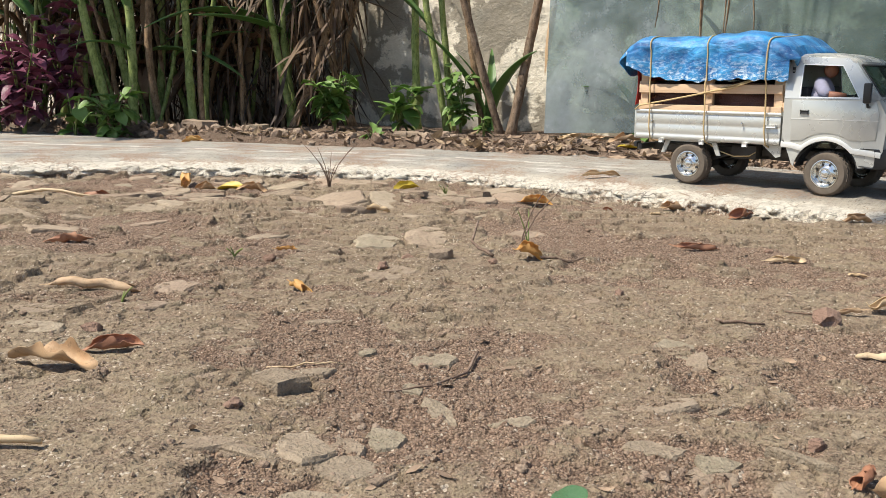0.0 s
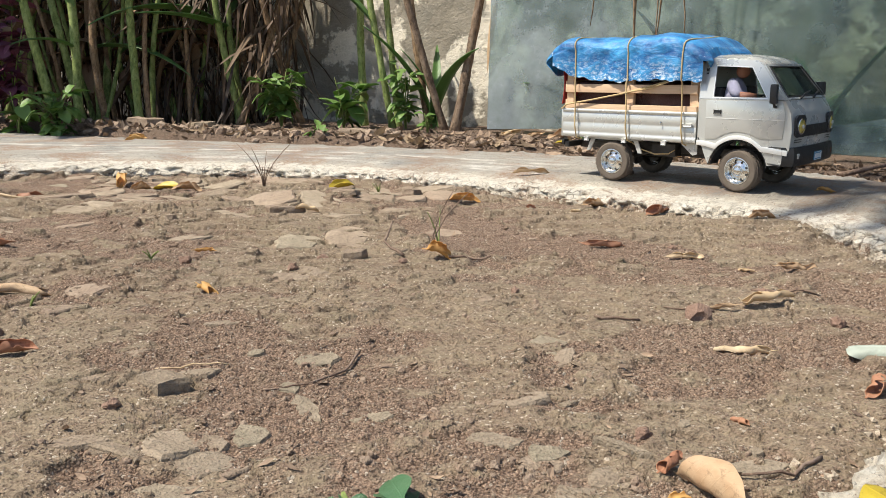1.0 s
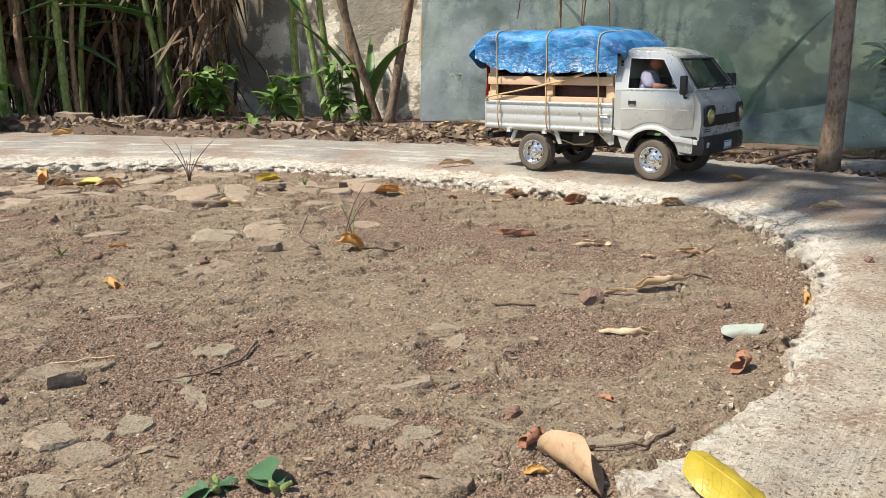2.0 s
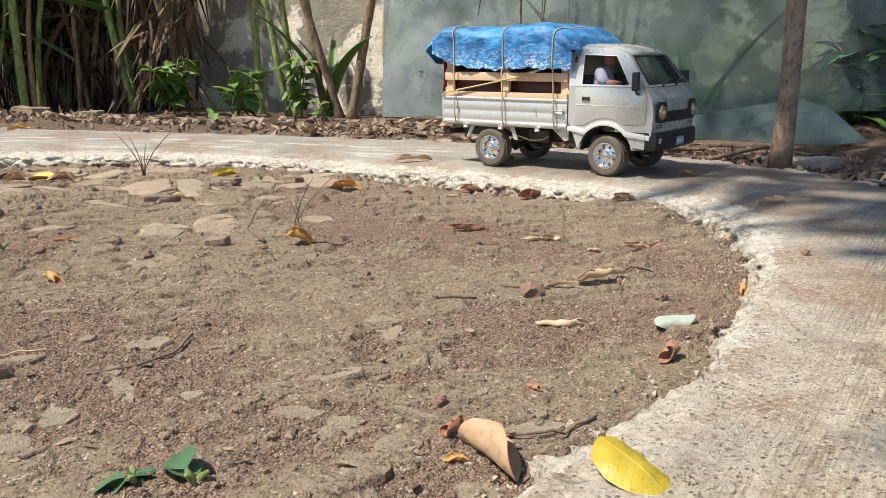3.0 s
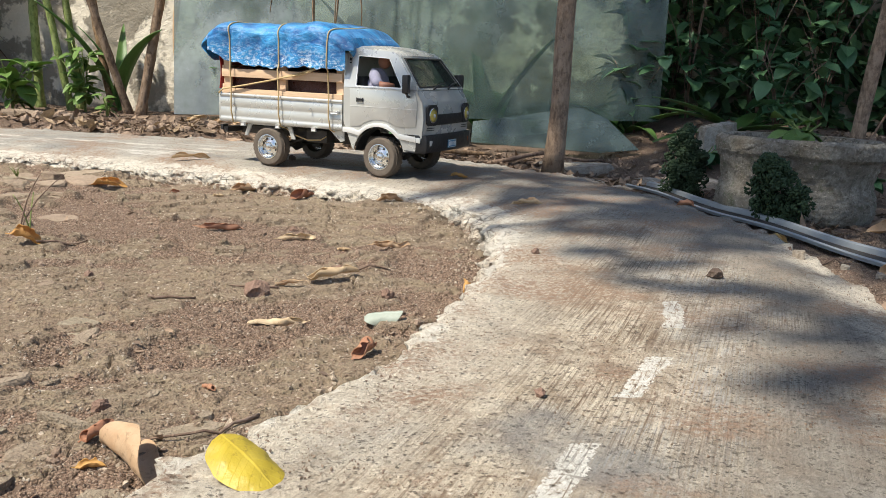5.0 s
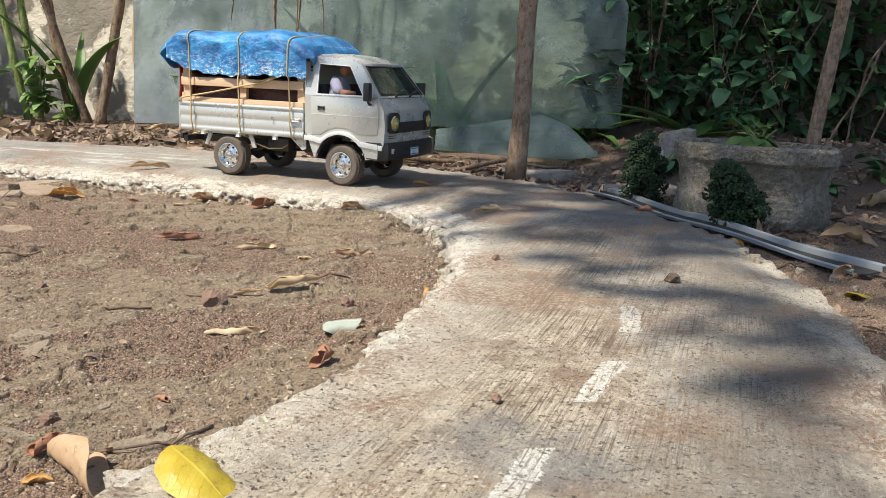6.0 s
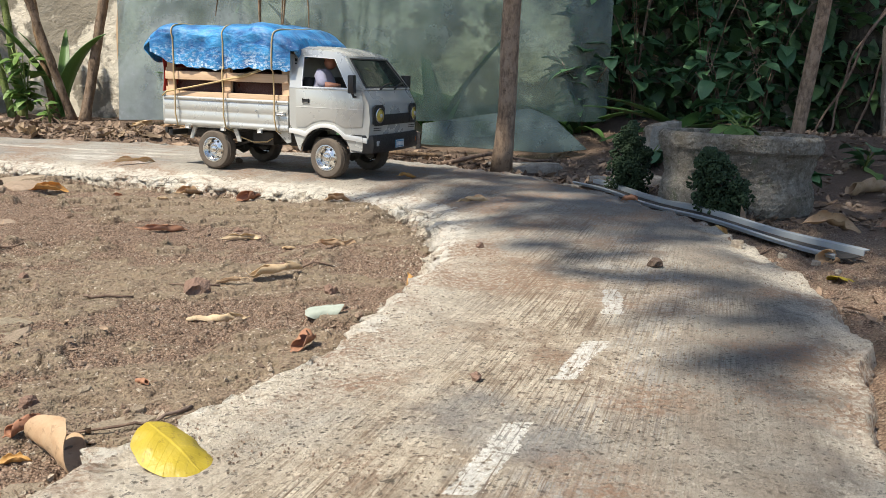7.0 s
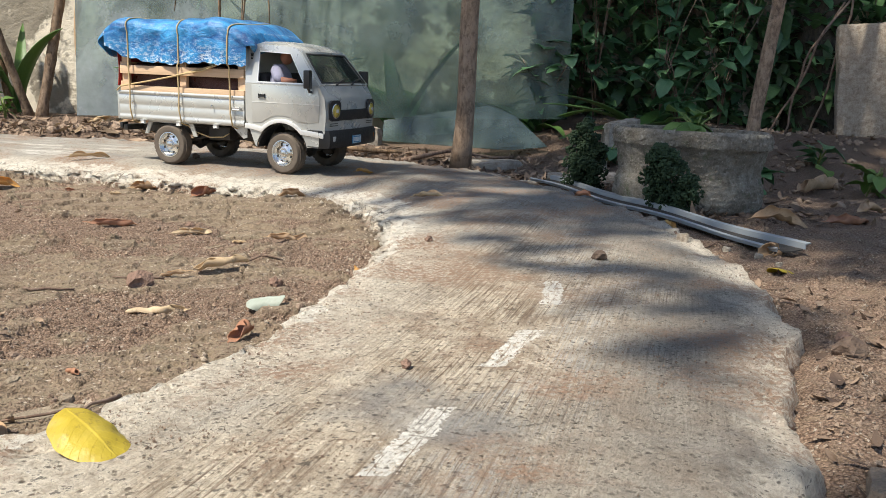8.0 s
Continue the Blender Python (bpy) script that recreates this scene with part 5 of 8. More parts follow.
def tarp():
    x0, x1 = -0.0960, 0.1320
    crease = random.Random(4)
    waves = [(crease.uniform(40, 130), crease.uniform(0, 6.3), crease.uniform(0.3, 1.0)) for _ in range(7)]

    def drape(u, v):
        x, a = mixv(x0, x1, u), v * 2 - 1
        e = abs(u * 2 - 1)
        top = 0.2000 - 0.014 * e**4 - 0.004 * u + 0.0035 * math.sin(9 * u + 1)
        ang = abs(a) * 1.30
        half = 0.0735 + 0.0030 * math.sin(7 * u + 2)
        if ang < 1:
            y, z = half * math.sin(ang * math.pi / 2) ** 0.72, top - 0.017 * (1 - math.cos(ang * math.pi / 2)) ** 1.6
        else:
            hem = 0.1405 + 0.0022 * math.sin(11 * u + 0.5) + 0.0012 * math.sin(37 * u) + 0.0008 * math.sin(90 * u) + (0.016 * max(0, 0.16 - u) / 0.16) - 0.004 * math.exp(-((u - 0.62) / 0.2) ** 2)
            y, z = half + 0.002 * math.sin(31 * u), mixv(top - 0.017, hem, (ang - 1) / 0.30)
        k = sum(w * math.sin(f * x + p + 2.2 * a) for f, p, w in waves) * 0.0008
        k += 0.0030 * noise.noise(Vector((x * 34, a * 2.4, 1.7))) + 0.0013 * noise.noise(Vector((x * 95, a * 6, 4.1)))
        pinch = sum(math.exp(-((x - c) / 0.005) ** 2) for c in (-0.060, 0.022, 0.104)) * 0.0022
        k *= min(1.0, (1 - e) * 9)
        s = 1 if a >= 0 else -1
        steep = min(1, ang)
        return (x, s * (y + (k - pinch) * steep), z + (k - pinch) * (1.15 - steep))

    cover = thing("tarpaulin", "crumpled blue woven tarpaulin tied over the load", "tarpaulin", TRUCK_AT)
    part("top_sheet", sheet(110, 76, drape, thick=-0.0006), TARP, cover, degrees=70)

    def flap(end):
        def place(u, v):
            a = (u * 2 - 1)
            px, py, pz = drape(0.0 if end < 0 else 1.0, 0.5 + a * 0.385)
            low = (0.148 if end < 0 else 0.158) + 0.005 * math.sin(6 * a + 1)
            return (px + end * (0.010 * math.sin(v * math.pi) * (0.6 + 0.4 * math.sin(5 * a)) + 0.004 * v), py * (1 - 0.04 * v), mixv(pz, min(low, pz), v))
        return place

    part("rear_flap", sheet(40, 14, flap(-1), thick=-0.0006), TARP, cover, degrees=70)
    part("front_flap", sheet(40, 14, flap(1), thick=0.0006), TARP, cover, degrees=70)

    for c in (-0.060, 0.022, 0.104):
        u = (c - x0) / (x1 - x0)
        line = []
        for k in range(41):
            p = Vector(drape(u, k / 40))
            line.append(p + Vector((0, (0.0012 if p.y > 0 else -0.0012) * min(1, abs(p.y) / 0.05), 0.0014)))
        low = [Vector((c, -0.0722, 0.135)), Vector((c + 0.001, -0.0718, 0.100)), Vector((c + 0.002, -0.0738, 0.075)), Vector((c + 0.004, -0.0715, 0.058)), Vector((c + 0.004, -0.060, 0.0545))]
        high = [Vector((v.x, -v.y, v.z)) for v in low]
        solid("tie_cord", tube(low[::-1] + line + high, 0.0010, 6), ROPE, "thin tan cord tied over the blue tarpaulin", "cord", TRUCK_AT, "cords round the load")
    diag = [(-0.0830, -0.0700, 0.0980), (-0.0750, -0.0705, 0.1040), (-0.0300, -0.0690, 0.1120), (0.0200, -0.0700, 0.1215), (0.0700, -0.0685, 0.1345), (0.1050, -0.0745, 0.1440), (0.1220, -0.0700, 0.1480)]
    solid("tie_cord", tube(diag, 0.0012, 6), ROPE, "tan cord slung slantwise along the wooden slats", "cord", TRUCK_AT, "cords round the load")
    diag2 = [(0.0220, -0.0745, 0.1220), (0.0600, -0.0700, 0.1290), (0.1050, -0.0735, 0.1440)]
    solid("tie_cord", tube(diag2, 0.0010, 6), ROPE, "tan cord slung slantwise along the wooden slats", "cord", TRUCK_AT, "cords round the load")
    loose = [(0.026, -0.060, 0.055), (0.040, -0.058, 0.046), (0.060, -0.056, 0.040), (0.078, -0.050, 0.041), (0.085, -0.046, 0.046)]
    solid("tie_cord", tube(loose, 0.0009, 6), ROPE, "loose end of tan cord under the pickup bed", "cord", TRUCK_AT, "cords round the load")


def doll():
    bm = bmesh.new()

    def blob(c, r, m=0):
        made = bmesh.ops.create_icosphere(bm, subdivisions=3, radius=1)
        for v in made["verts"]:
            v.co = Vector(c) + Vector((v.co.x * r[0], v.co.y * r[1], v.co.z * r[2]))
            for f in v.link_faces:
                f.material_index = m

    blob((0.160, -0.034, 0.116), (0.013, 0.020, 0.026))
    blob((0.166, -0.030, 0.1500), (0.0085, 0.0085, 0.0090), 1)
    tube([(0.158, -0.044, 0.138), (0.162, -0.049, 0.133), (0.168, -0.054, 0.1250), (0.176, -0.0580, 0.1205)], [0.0050, 0.0082, 0.0074, 0.0060], 12, bm)
    bm.faces.ensure_lookup_table()
    b = len(bm.faces)
    tube([(0.176, -0.0600, 0.1205), (0.186, -0.0560, 0.1200), (0.192, -0.050, 0.119)], [0.0052, 0.0046, 0.0040], 12, bm)
    bm.faces.ensure_lookup_table()
    for f in bm.faces[b:]:
        f.material_index = 1
    me = mesh_of("doll", bm, SHIRT, SKIN)
    tagged(new("doll", me), "plain doll in a pale shirt at the wheel", "doll").matrix_basis = TRUCK_AT


rails()
sack(-0.030, 0, 0.100, 0.090, 0.112, 0.076, 1, SACK, "dark brown glossy sack in the pickup bed")
sack(0.068, 0, 0.100, 0.098, 0.112, 0.076, 2, SACK, "dark brown glossy sack in the pickup bed")
sack(0.015, 0, 0.162, 0.170, 0.106, 0.050, 3, SACK, "dark brown sack under the tarpaulin")
hang = sheet(16, 12, lambda u, v: (-0.0850 - 0.006 * v + 0.003 * math.sin(9 * u + 3 * v), (u * 2 - 1) * 0.066 * (1 - 0.1 * v), 0.1560 - 0.052 * v * (0.6 + 0.4 * math.cos(3 * u))), thick=0.0008)
solid("red_cloth", hang, RED, "red cloth hanging out from under the blue tarpaulin", "cloth", TRUCK_AT, degrees=70)
tarp()
doll()


# ---- plants and things behind the path ----
def ground_z(x, y):
    d_in, d_out = off_road(np.array([x]), np.array([y]))
    return float(soil_height(np.array([x]), np.array([y]), d_in, -d_out)[0][0])


def rest_z(x, y):
    """Top of whatever lies there, slab or soil."""
    d_in, d_out = off_road(np.array([x]), np.array([y]))
    if d_in[0] > 0.004 and d_out[0] < -0.004:
        return float(road_top(y, d_in)[0]) + 0.0008
    return ground_z(x, y)


def leaf_mesh(name, length, width, material, droop=0.3, fold=0.25, shape=0.8, curl=0.0, wave=0.0, seed=0, nu=12, nv=6, thick=0.0004, stem=0.12, twist=0.0, crumple=0.0, blunt=0.8):
    """A leaf along x from its stalk: shape below 1 is widest near the base; droop bends it down, curl rolls its sides up."""
    rnd = random.Random(seed)
    ph = rnd.uniform(0, 6)

    def place(u, v):
        s = max(0.0, (u - stem) / (1 - stem))
        torn = 1 + (0.5 * noise.noise(Vector((u * 7, seed * 1.7, v))) if crumple > 0.05 else 0)
        w = torn * width / 2 * (0.03 + 0.97 * max(0.0, math.sin(math.pi * s**shape)) ** blunt) if u > stem else width * 0.018
        a = v * 2 - 1
        ang = droop * u * 1.4
        y = a * w
        z = fold * abs(y) + wave * width * math.sin(u * 11 + ph + a * 2) * abs(a)
        if curl:
            r = width / 2 / curl
            t = y / r
            y, z = r * math.sin(t), r * (1 - math.cos(t))
        if twist:
            c, s_ = math.cos(twist * (u - 0.3)), math.sin(twist * (u - 0.3))
            y, z = y * c - z * s_, y * s_ + z * c
        x = length * (math.sin(ang) / ang * u if ang else u)
        return (x, y, z - length * u * math.sin(ang) * 0.55 + wave * length * 0.25 * math.sin(u * 5 + ph))

    def crumpled(u, v):
        p = Vector(place(u, v))
        q = p * (5.0 / length) + Vector((seed * 2.3, 0, 0))
        return p + Vector((noise.noise(q), noise.noise(q + Vector((9, 0, 0))), noise.noise(q + Vector((0, 9, 0))))) * length * crumple

    return mesh_of(name, sheet(nu, nv, crumpled if crumple else place, thick=thick), material, degrees=70)


HERB_LEAF = {m.name: [leaf_mesh("leaf", 1.0, w, m, d, f, sh, wave=wv, seed=k, nu=8, nv=4, thick=0.006) for k, (w, d, f, sh, wv) in enumerate(((0.55, 0.5, 0.3, 0.75, 0.03), (0.62, 0.8, 0.2, 0.7, 0.05), (0.48, 0.35, 0.4, 0.8, 0.04)))]
             for m in (GREEN, BLUEGREEN, PURPLE, LITTER)}
BLADE = [leaf_mesh("leaf", 1.0, w, STRAP, d, 0.5, sh, nu=14, nv=4, thick=0.006, stem=0.02) for w, d, sh in ((0.11, 0.55, 0.6), (0.14, 0.9, 0.65), (0.09, 0.25, 0.55))]

DRY_BLADE = [leaf_mesh("leaf", 1.0, w, DRYBLADE, d, 0.6, sh, 0.0, 0.06, k, 14, 4, 0.006, 0.02) for k, (w, d, sh) in enumerate(((0.10, 0.35, 0.6), (0.13, 0.6, 0.65), (0.07, 0.2, 0.55)))]


def herb(x, y, height, spread, count, size, material, label, seed, stems=4, category="plant", base=None):
    rnd = random.Random(seed)
    z = ground_z(x, y) - 0.003 if base is None else base
    plant = thing("plant", label, category, pose(x, y, z), "low plants behind the path")
    for k in range(stems):
        a, lean = rnd.uniform(0, 6.3), rnd.uniform(0.1, 0.6) * spread
        h = height * rnd.uniform(0.7, 1.0)
        line = [(lean * t * t * math.cos(a), lean * t * t * math.sin(a), h * t) for t in (0, 0.35, 0.7, 1.0)]
        part("stem", tube(line, [0.0022, 0.0019, 0.0015, 0.0009] if stems < 7 else [0.0013, 0.0012, 0.0010, 0.0007], 6), GREENSTALK if stems < 7 else TWIG, plant)
        for i in range(count // stems):
            t = rnd.uniform(0.25, 1.0)
            p = Vector((lean * t * t * math.cos(a), lean * t * t * math.sin(a), h * t))
            s = size * rnd.uniform(0.65, 1.15)
            m = Matrix.Translation(p) @ pose(0, 0, 0, rnd.uniform(-25, 25), rnd.uniform(-45, 25), rnd.uniform(0, 360)) @ Matrix.Diagonal((s, s, s, 1))
            part("leaf", rnd.choice(HERB_LEAF[material.name]), material, plant, at=m)
    return plant


def stalk(base, top, r0, r1, material, label, bow=0.02, seed=0, leaves=0, category="plant stalk", name="plant_stalk"):
    rnd = random.Random(seed)
    a, b = Vector(base), Vector(top)
    sidew = Vector((rnd.uniform(-1, 1), rnd.uniform(-1, 1), 0)) * bow
    pts, rad = [], []
    n = 26
    for k in range(n + 1):
        t = k / n
        p = a.lerp(b, t) + sidew * math.sin(t * math.pi)
        pts.append(p + Vector((0.0015 * noise.noise(p * 40), 0.0015 * noise.noise(p * 40 + Vector((9, 0, 0))), 0)))
        ring = 1 + 0.10 * (1 if k % 6 == 0 else 0) + 0.06 * noise.noise(p * 60)
        rad.append(mixv(r0, r1, t) * ring * (1.15 if t < 0.06 else 1))
    plant = thing(name, label, category, group="stalks behind the path")
    part("stalk", tube(pts, rad, 12), material, plant)
    for k in range(leaves):
        t = rnd.uniform(0.35, 1.0)
        p = a.lerp(b, t) + sidew * math.sin(t * math.pi)
        s = rnd.uniform(0.16, 0.26 + (0.0 if material is DRYSTALK else 0.2) * t)
        dry = material is DRYSTALK
        part("leaf", rnd.choice(DRY_BLADE if dry else BLADE), STRAP, plant, at=Matrix.Translation(p) @ pose(0, 0, 0, 0, rnd.uniform(20, 75) if dry else rnd.uniform(-75, -5), rnd.uniform(0, 360)) @ Matrix.Diagonal((s, s * 1.3, s, 1)))
    return plant


def clump(x, y, count, spread, seed, green=0.5, tall=0.5):
    """A thicket of upright stalks, green and dry, with strap leaves."""
    rnd = random.Random(seed)
    for k in range(count):
        px, py = x + rnd.gauss(0, spread), y + rnd.gauss(0, spread * 0.5)
        z = ground_z(px, py) - 0.005
        is_green = rnd.random() < green
        top = (px + rnd.uniform(-0.14, 0.14), py + rnd.uniform(-0.05, 0.08), z + tall * rnd.uniform(0.8, 1.1))
        r = rnd.uniform(0.004, 0.0105)
        stalk((px, py, z), top, r, r * 0.7, GREENSTALK if is_green else DRYSTALK,
              "tall green plant stalk with strap leaves" if is_green else "dry brown plant stalk among green ones", 0.03, seed * 50 + k, 2 if is_green else 1)


# banana-like thicket on the left, thinning towards the glass
clump(-0.98, 2.22, 15, 0.13, 11, 0.5)
clump(-0.70, 2.17, 17, 0.12, 12, 0.5)
clump(-0.46, 2.18, 9, 0.06, 13, 0.35)
clump(-1.35, 2.35, 12, 0.16, 14, 0.5)
clump(-0.66, 2.34, 10, 0.13, 15, 0.15)
clump(-1.00, 2.44, 10, 0.18, 16, 0.15)
stalk((-0.655, 2.08, 0.04), (-0.660, 2.07, 0.52), 0.0100, 0.008, GREENSTALK, "thick green plant stalk", 0.01, 1, 2)
stalk((-0.785, 2.03, 0.04), (-0.800, 2.03, 0.52), 0.011, 0.009, GREENSTALK, "thick green plant stalk", 0.01, 2, 2)
stalk((-0.83, 2.02, 0.04), (-0.92, 2.02, 0.52), 0.011, 0.009, GREENSTALK, "leaning green plant stalk", 0.01, 3, 2)
stalk((-0.105, 2.08, 0.04), (-0.115, 2.08, 0.52), 0.0100, 0.008, GREENSTALK, "thick green plant stalk", 0.006, 4, 1)
stalk((-0.02, 2.06, 0.04), (-0.07, 2.06, 0.52), 0.0085, 0.007, GREENSTALK, "thick green plant stalk", 0.006, 5, 1)
stalk((0.112, 1.935, 0.04), (0.205, 1.925, 0.60), 0.0110, 0.0090, DARKSTALK, "thick dry brown stem by the glass sheet", 0.006, 6)
stalk((0.092, 1.945, 0.04), (-0.075, 1.94, 0.62), 0.0090, 0.0075, DARKSTALK, "leaning dry brown stem", 0.012, 7)
stalk((0.055, 2.00, 0.04), (-0.02, 2.00, 0.60), 0.009, 0.008, DRYSTALK, "thin dry brown stem", 0.012, 8)
stalk((-0.03, 1.99, 0.04), (-0.13, 1.99, 0.60), 0.008, 0.007, GREENSTALK, "thin leaning green stem", 0.012, 9, 1)


def strap_plant(x, y, count, length, seed, lean, label, broad=1.4, base=None):
    """A tuft of long strap leaves."""
    rnd = random.Random(seed)
    z = ground_z(x, y) - 0.004 if base is None else base
    tuft = thing("strap_plant", label, "plant", pose(x, y, z), "strap-leaved plants")
    for k in range(count):
        s = length * rnd.uniform(0.7, 1.1)
        part("leaf", rnd.choice(BLADE), STRAP, tuft, at=pose(rnd.uniform(-0.01, 0.01), rnd.uniform(-0.01, 0.01), 0, rnd.uniform(-15, 15), -rnd.uniform(*lean), rnd.uniform(0, 360)) @ Matrix.Diagonal((s, s * broad, s, 1)))
    return tuft


strap_plant(0.070, 2.00, 4, 0.30, 31, (76, 88), "upright sword-shaped green leaves with pale edges", 0.95)
strap_plant(1.10, 1.56, 7, 0.26, 32, (8, 40), "long green strap leaves flopped on the leaf litter")
strap_plant(1.22, 1.34, 6, 0.24, 33, (5, 30), "long green strap leaves flopped on the leaf litter")
strap_plant(0.84, 1.71, 6, 0.36, 34, (55, 85), "long green leaves standing behind the dusty glass")
strap_plant(0.62, 1.83, 5, 0.34, 35, (55, 85), "long green leaves standing behind the dusty glass")
strap_plant(0.40, 1.93, 5, 0.30, 36, (55, 85), "long green leaves standing behind the dusty glass")

herb(-0.775, 1.90, 0.15, 0.10, 88, 0.046, GREEN, "bushy light green herb beside the path", 41, 8)
herb(-0.300, 2.03, 0.150, 0.13, 84, 0.050, GREEN, "green herb with broad drooping leaves", 42, 6)
herb(-0.145, 1.96, 0.125, 0.09, 40, 0.056, GREEN, "green herb with broad upright leaves", 43, 4)
herb(0.000, 1.95, 0.155, 0.08, 65, 0.040, GREEN, "green herb at the foot of the stems", 44, 5)
herb(-0.185, 1.80, 0.035, 0.04, 10, 0.035, GREEN, "small green seedling at the edge of the path", 45, 3)
herb(0.375, 1.665, 0.035, 0.04, 12, 0.038, GREEN, "small fresh green seedling in front of the glass sheet", 46, 3)
herb(0.635, 1.56, 0.055, 0.05, 14, 0.030, BLUEGREEN, "small dark green weed on the bank", 47, 4)
herb(0.60, 1.60, 0.050, 0.05, 12, 0.028, BLUEGREEN, "small dark green weed on the bank", 48, 4)
herb(0.05, 1.86, 0.05, 0.05, 14, 0.026, GREEN, "small weed beside the dry stems", 49, 4)
for k, (px, py) in enumerate(((-1.02, 1.97), (-1.12, 2.05), (-0.95, 2.06), (-1.22, 1.98))):
    herb(px, py, 0.30, 0.15, 110, 0.052, PURPLE, "tall plant with deep purple leaves", 60 + k, 6)
for k, (px, py) in enumerate(((-0.60, 2.28), (-0.70, 2.28), (-0.85, 2.32), (-1.02, 2.36), (-1.2, 2.45))):
    herb(px, py, 0.40, 0.16, 44, 0.11, LITTER, "withered brown undergrowth between the stalks", 150 + k, 6)
herb(-0.90, 1.97, 0.13, 0.08, 24, 0.05, GREEN, "green herb below the purple plant", 65, 4)



def tangle(name, count, low, high, size, broad, fall, material, label, category, seed):
    """Many narrow leaves hanging or sprouting in a block of space, joined."""
    rng = np.random.default_rng(seed)
    at = np.stack([rng.uniform(a, b, count) for a, b in zip(low, high)], -1)
    at[:, 1] += (at[:, 0] - low[0]) * (high[3] if len(high) > 3 else 0.0)
    yaw, dip = rng.uniform(0, 2 * math.pi, count), np.radians(rng.normal(*fall, count))
    length = rng.uniform(*size, count)
    go = np.stack([np.cos(yaw) * np.cos(dip), np.sin(yaw) * np.cos(dip), np.sin(dip)], -1)
    side = np.stack([-np.sin(yaw + 0.4), np.cos(yaw + 0.4), 0.3 * np.sin(3 * yaw)], -1)
    verts = []
    for u, w in ((0.0, 0.1), (0.3, 0.9), (0.65, 0.75), (1.0, 0.05)):
        for a in (-1, 1):
            p = at + go * (length * u)[:, None] + side * (a * w * broad / 2 * length)[:, None]
            p[:, 2] -= 0.35 * length * u * u
            verts.append(p)
    v = np.stack(verts, 1).reshape(-1, 3)
    quads = np.array([(0, 1, 3, 2), (2, 3, 5, 4), (4, 5, 7, 6)])
    faces = (quads[None] + 8 * np.arange(count)[:, None, None]).reshape(-1, 4)
    v[:, 2] = np.maximum(v[:, 2], 0.045)
    me = bpy.data.meshes.new(name)
    me.from_pydata(v.tolist(), [], faces.tolist())
    me.materials.append(material)
    me.update()
    return tagged(new(name, me), label, category, kind="stuff")


tangle("dry_leaves", 2200, (-1.30, 2.44, 0.10), (-0.26, 2.60, 0.75, -0.36), (0.06, 0.20), 0.055, (-60, 28), DRYTANGLE, "dark brown dry strap leaves hanging between the stalks", "dry leaves", 401)
# The undergrowth is an added leaf layer; its dark green stands in for deep shade.
tangle("undergrowth", 5000, (1.12, 1.58, 0.05), (2.30, 1.66, 0.62, -0.47), (0.03, 0.065), 0.50, (0, 35), DARKLEAF, "dense dark green undergrowth against the garden wall", "undergrowth", 402)


def banana(x, y, height, count, seed):
    """A plant with broad arching leaves well above the path, out of view, added for its shade."""
    rnd = random.Random(seed)
    z = ground_z(x, y) - 0.006
    plant = thing("banana_plant", "unseen banana-like plant added to shade the thicket", "plant", pose(x, y, z), "banana-like plants")
    part("stem", tube([(0, 0, 0), (0.01, 0, height * 0.5), (0.0, 0.01, height)], [0.020, 0.017, 0.012], 14), GREENSTALK, plant)
    for k in range(count):
        s = rnd.uniform(0.55, 0.9)
        part("leaf", rnd.choice(BROAD), STRAP, plant, at=pose(0, 0, height * rnd.uniform(0.85, 1.0), rnd.uniform(-25, 25), rnd.uniform(-60, -22), 360 * k / count + rnd.uniform(-20, 20)) @ Matrix.Diagonal((s, s, s, 1)))


BROAD = [leaf_mesh("leaf", 1.0, w, STRAP, d, 0.25, 0.75, 0.0, 0.03, k, 18, 6, 0.003, 0.1) for k, (w, d) in enumerate(((0.24, 0.6), (0.30, 0.75), (0.20, 0.45)))]
# Stands beyond the left edge of view to shade stalks and wall.
banana(-1.35, 2.30, 0.66, 5, 170)


# ---- glass sheets ----
def glass_sheet():
    a, b = Vector((0.185, 1.884, 0)), Vector((1.121, 1.463, 0))
    run = (b - a)
    tilt = 0.03

    def place(s, z):
        p = a + run.normalized() * s
        n = Vector((-run.y, run.x, 0)).normalized()
        return p + n * tilt * z + Vector((0, 0, z))

    L = run.length
    outline = [(0, 0.056), (L, 0.0965), (L - 0.002, 0.340), (L - 0.030, 0.385), (L - 0.06, 0.52), (0, 0.52)]
    bm = panel(outline, None, lambda s, z: place(s, z), 0.006)
    ob = solid("glass_sheet", bevel(bm, 0.0008), PANE, "large dusty blue-green glass sheet leaning at the wall", "glass sheet")
    return ob


glass_sheet()
shard = [(-0.160, 0.0), (-0.155, 0.040), (0.055, 0.078), (0.105, 0.060), (0.165, 0.004), (0.09, -0.006)]
solid("glass_shard", bevel(panel(shard, None, lambda s, z: Vector((s * 0.91, -s * 0.41 + z * 0.25, z)), 0.005), 0.0006), SHARD, "broken piece of dusty glass lying against the big sheet", "glass sheet", pose(0.885, 1.45, 0.040))


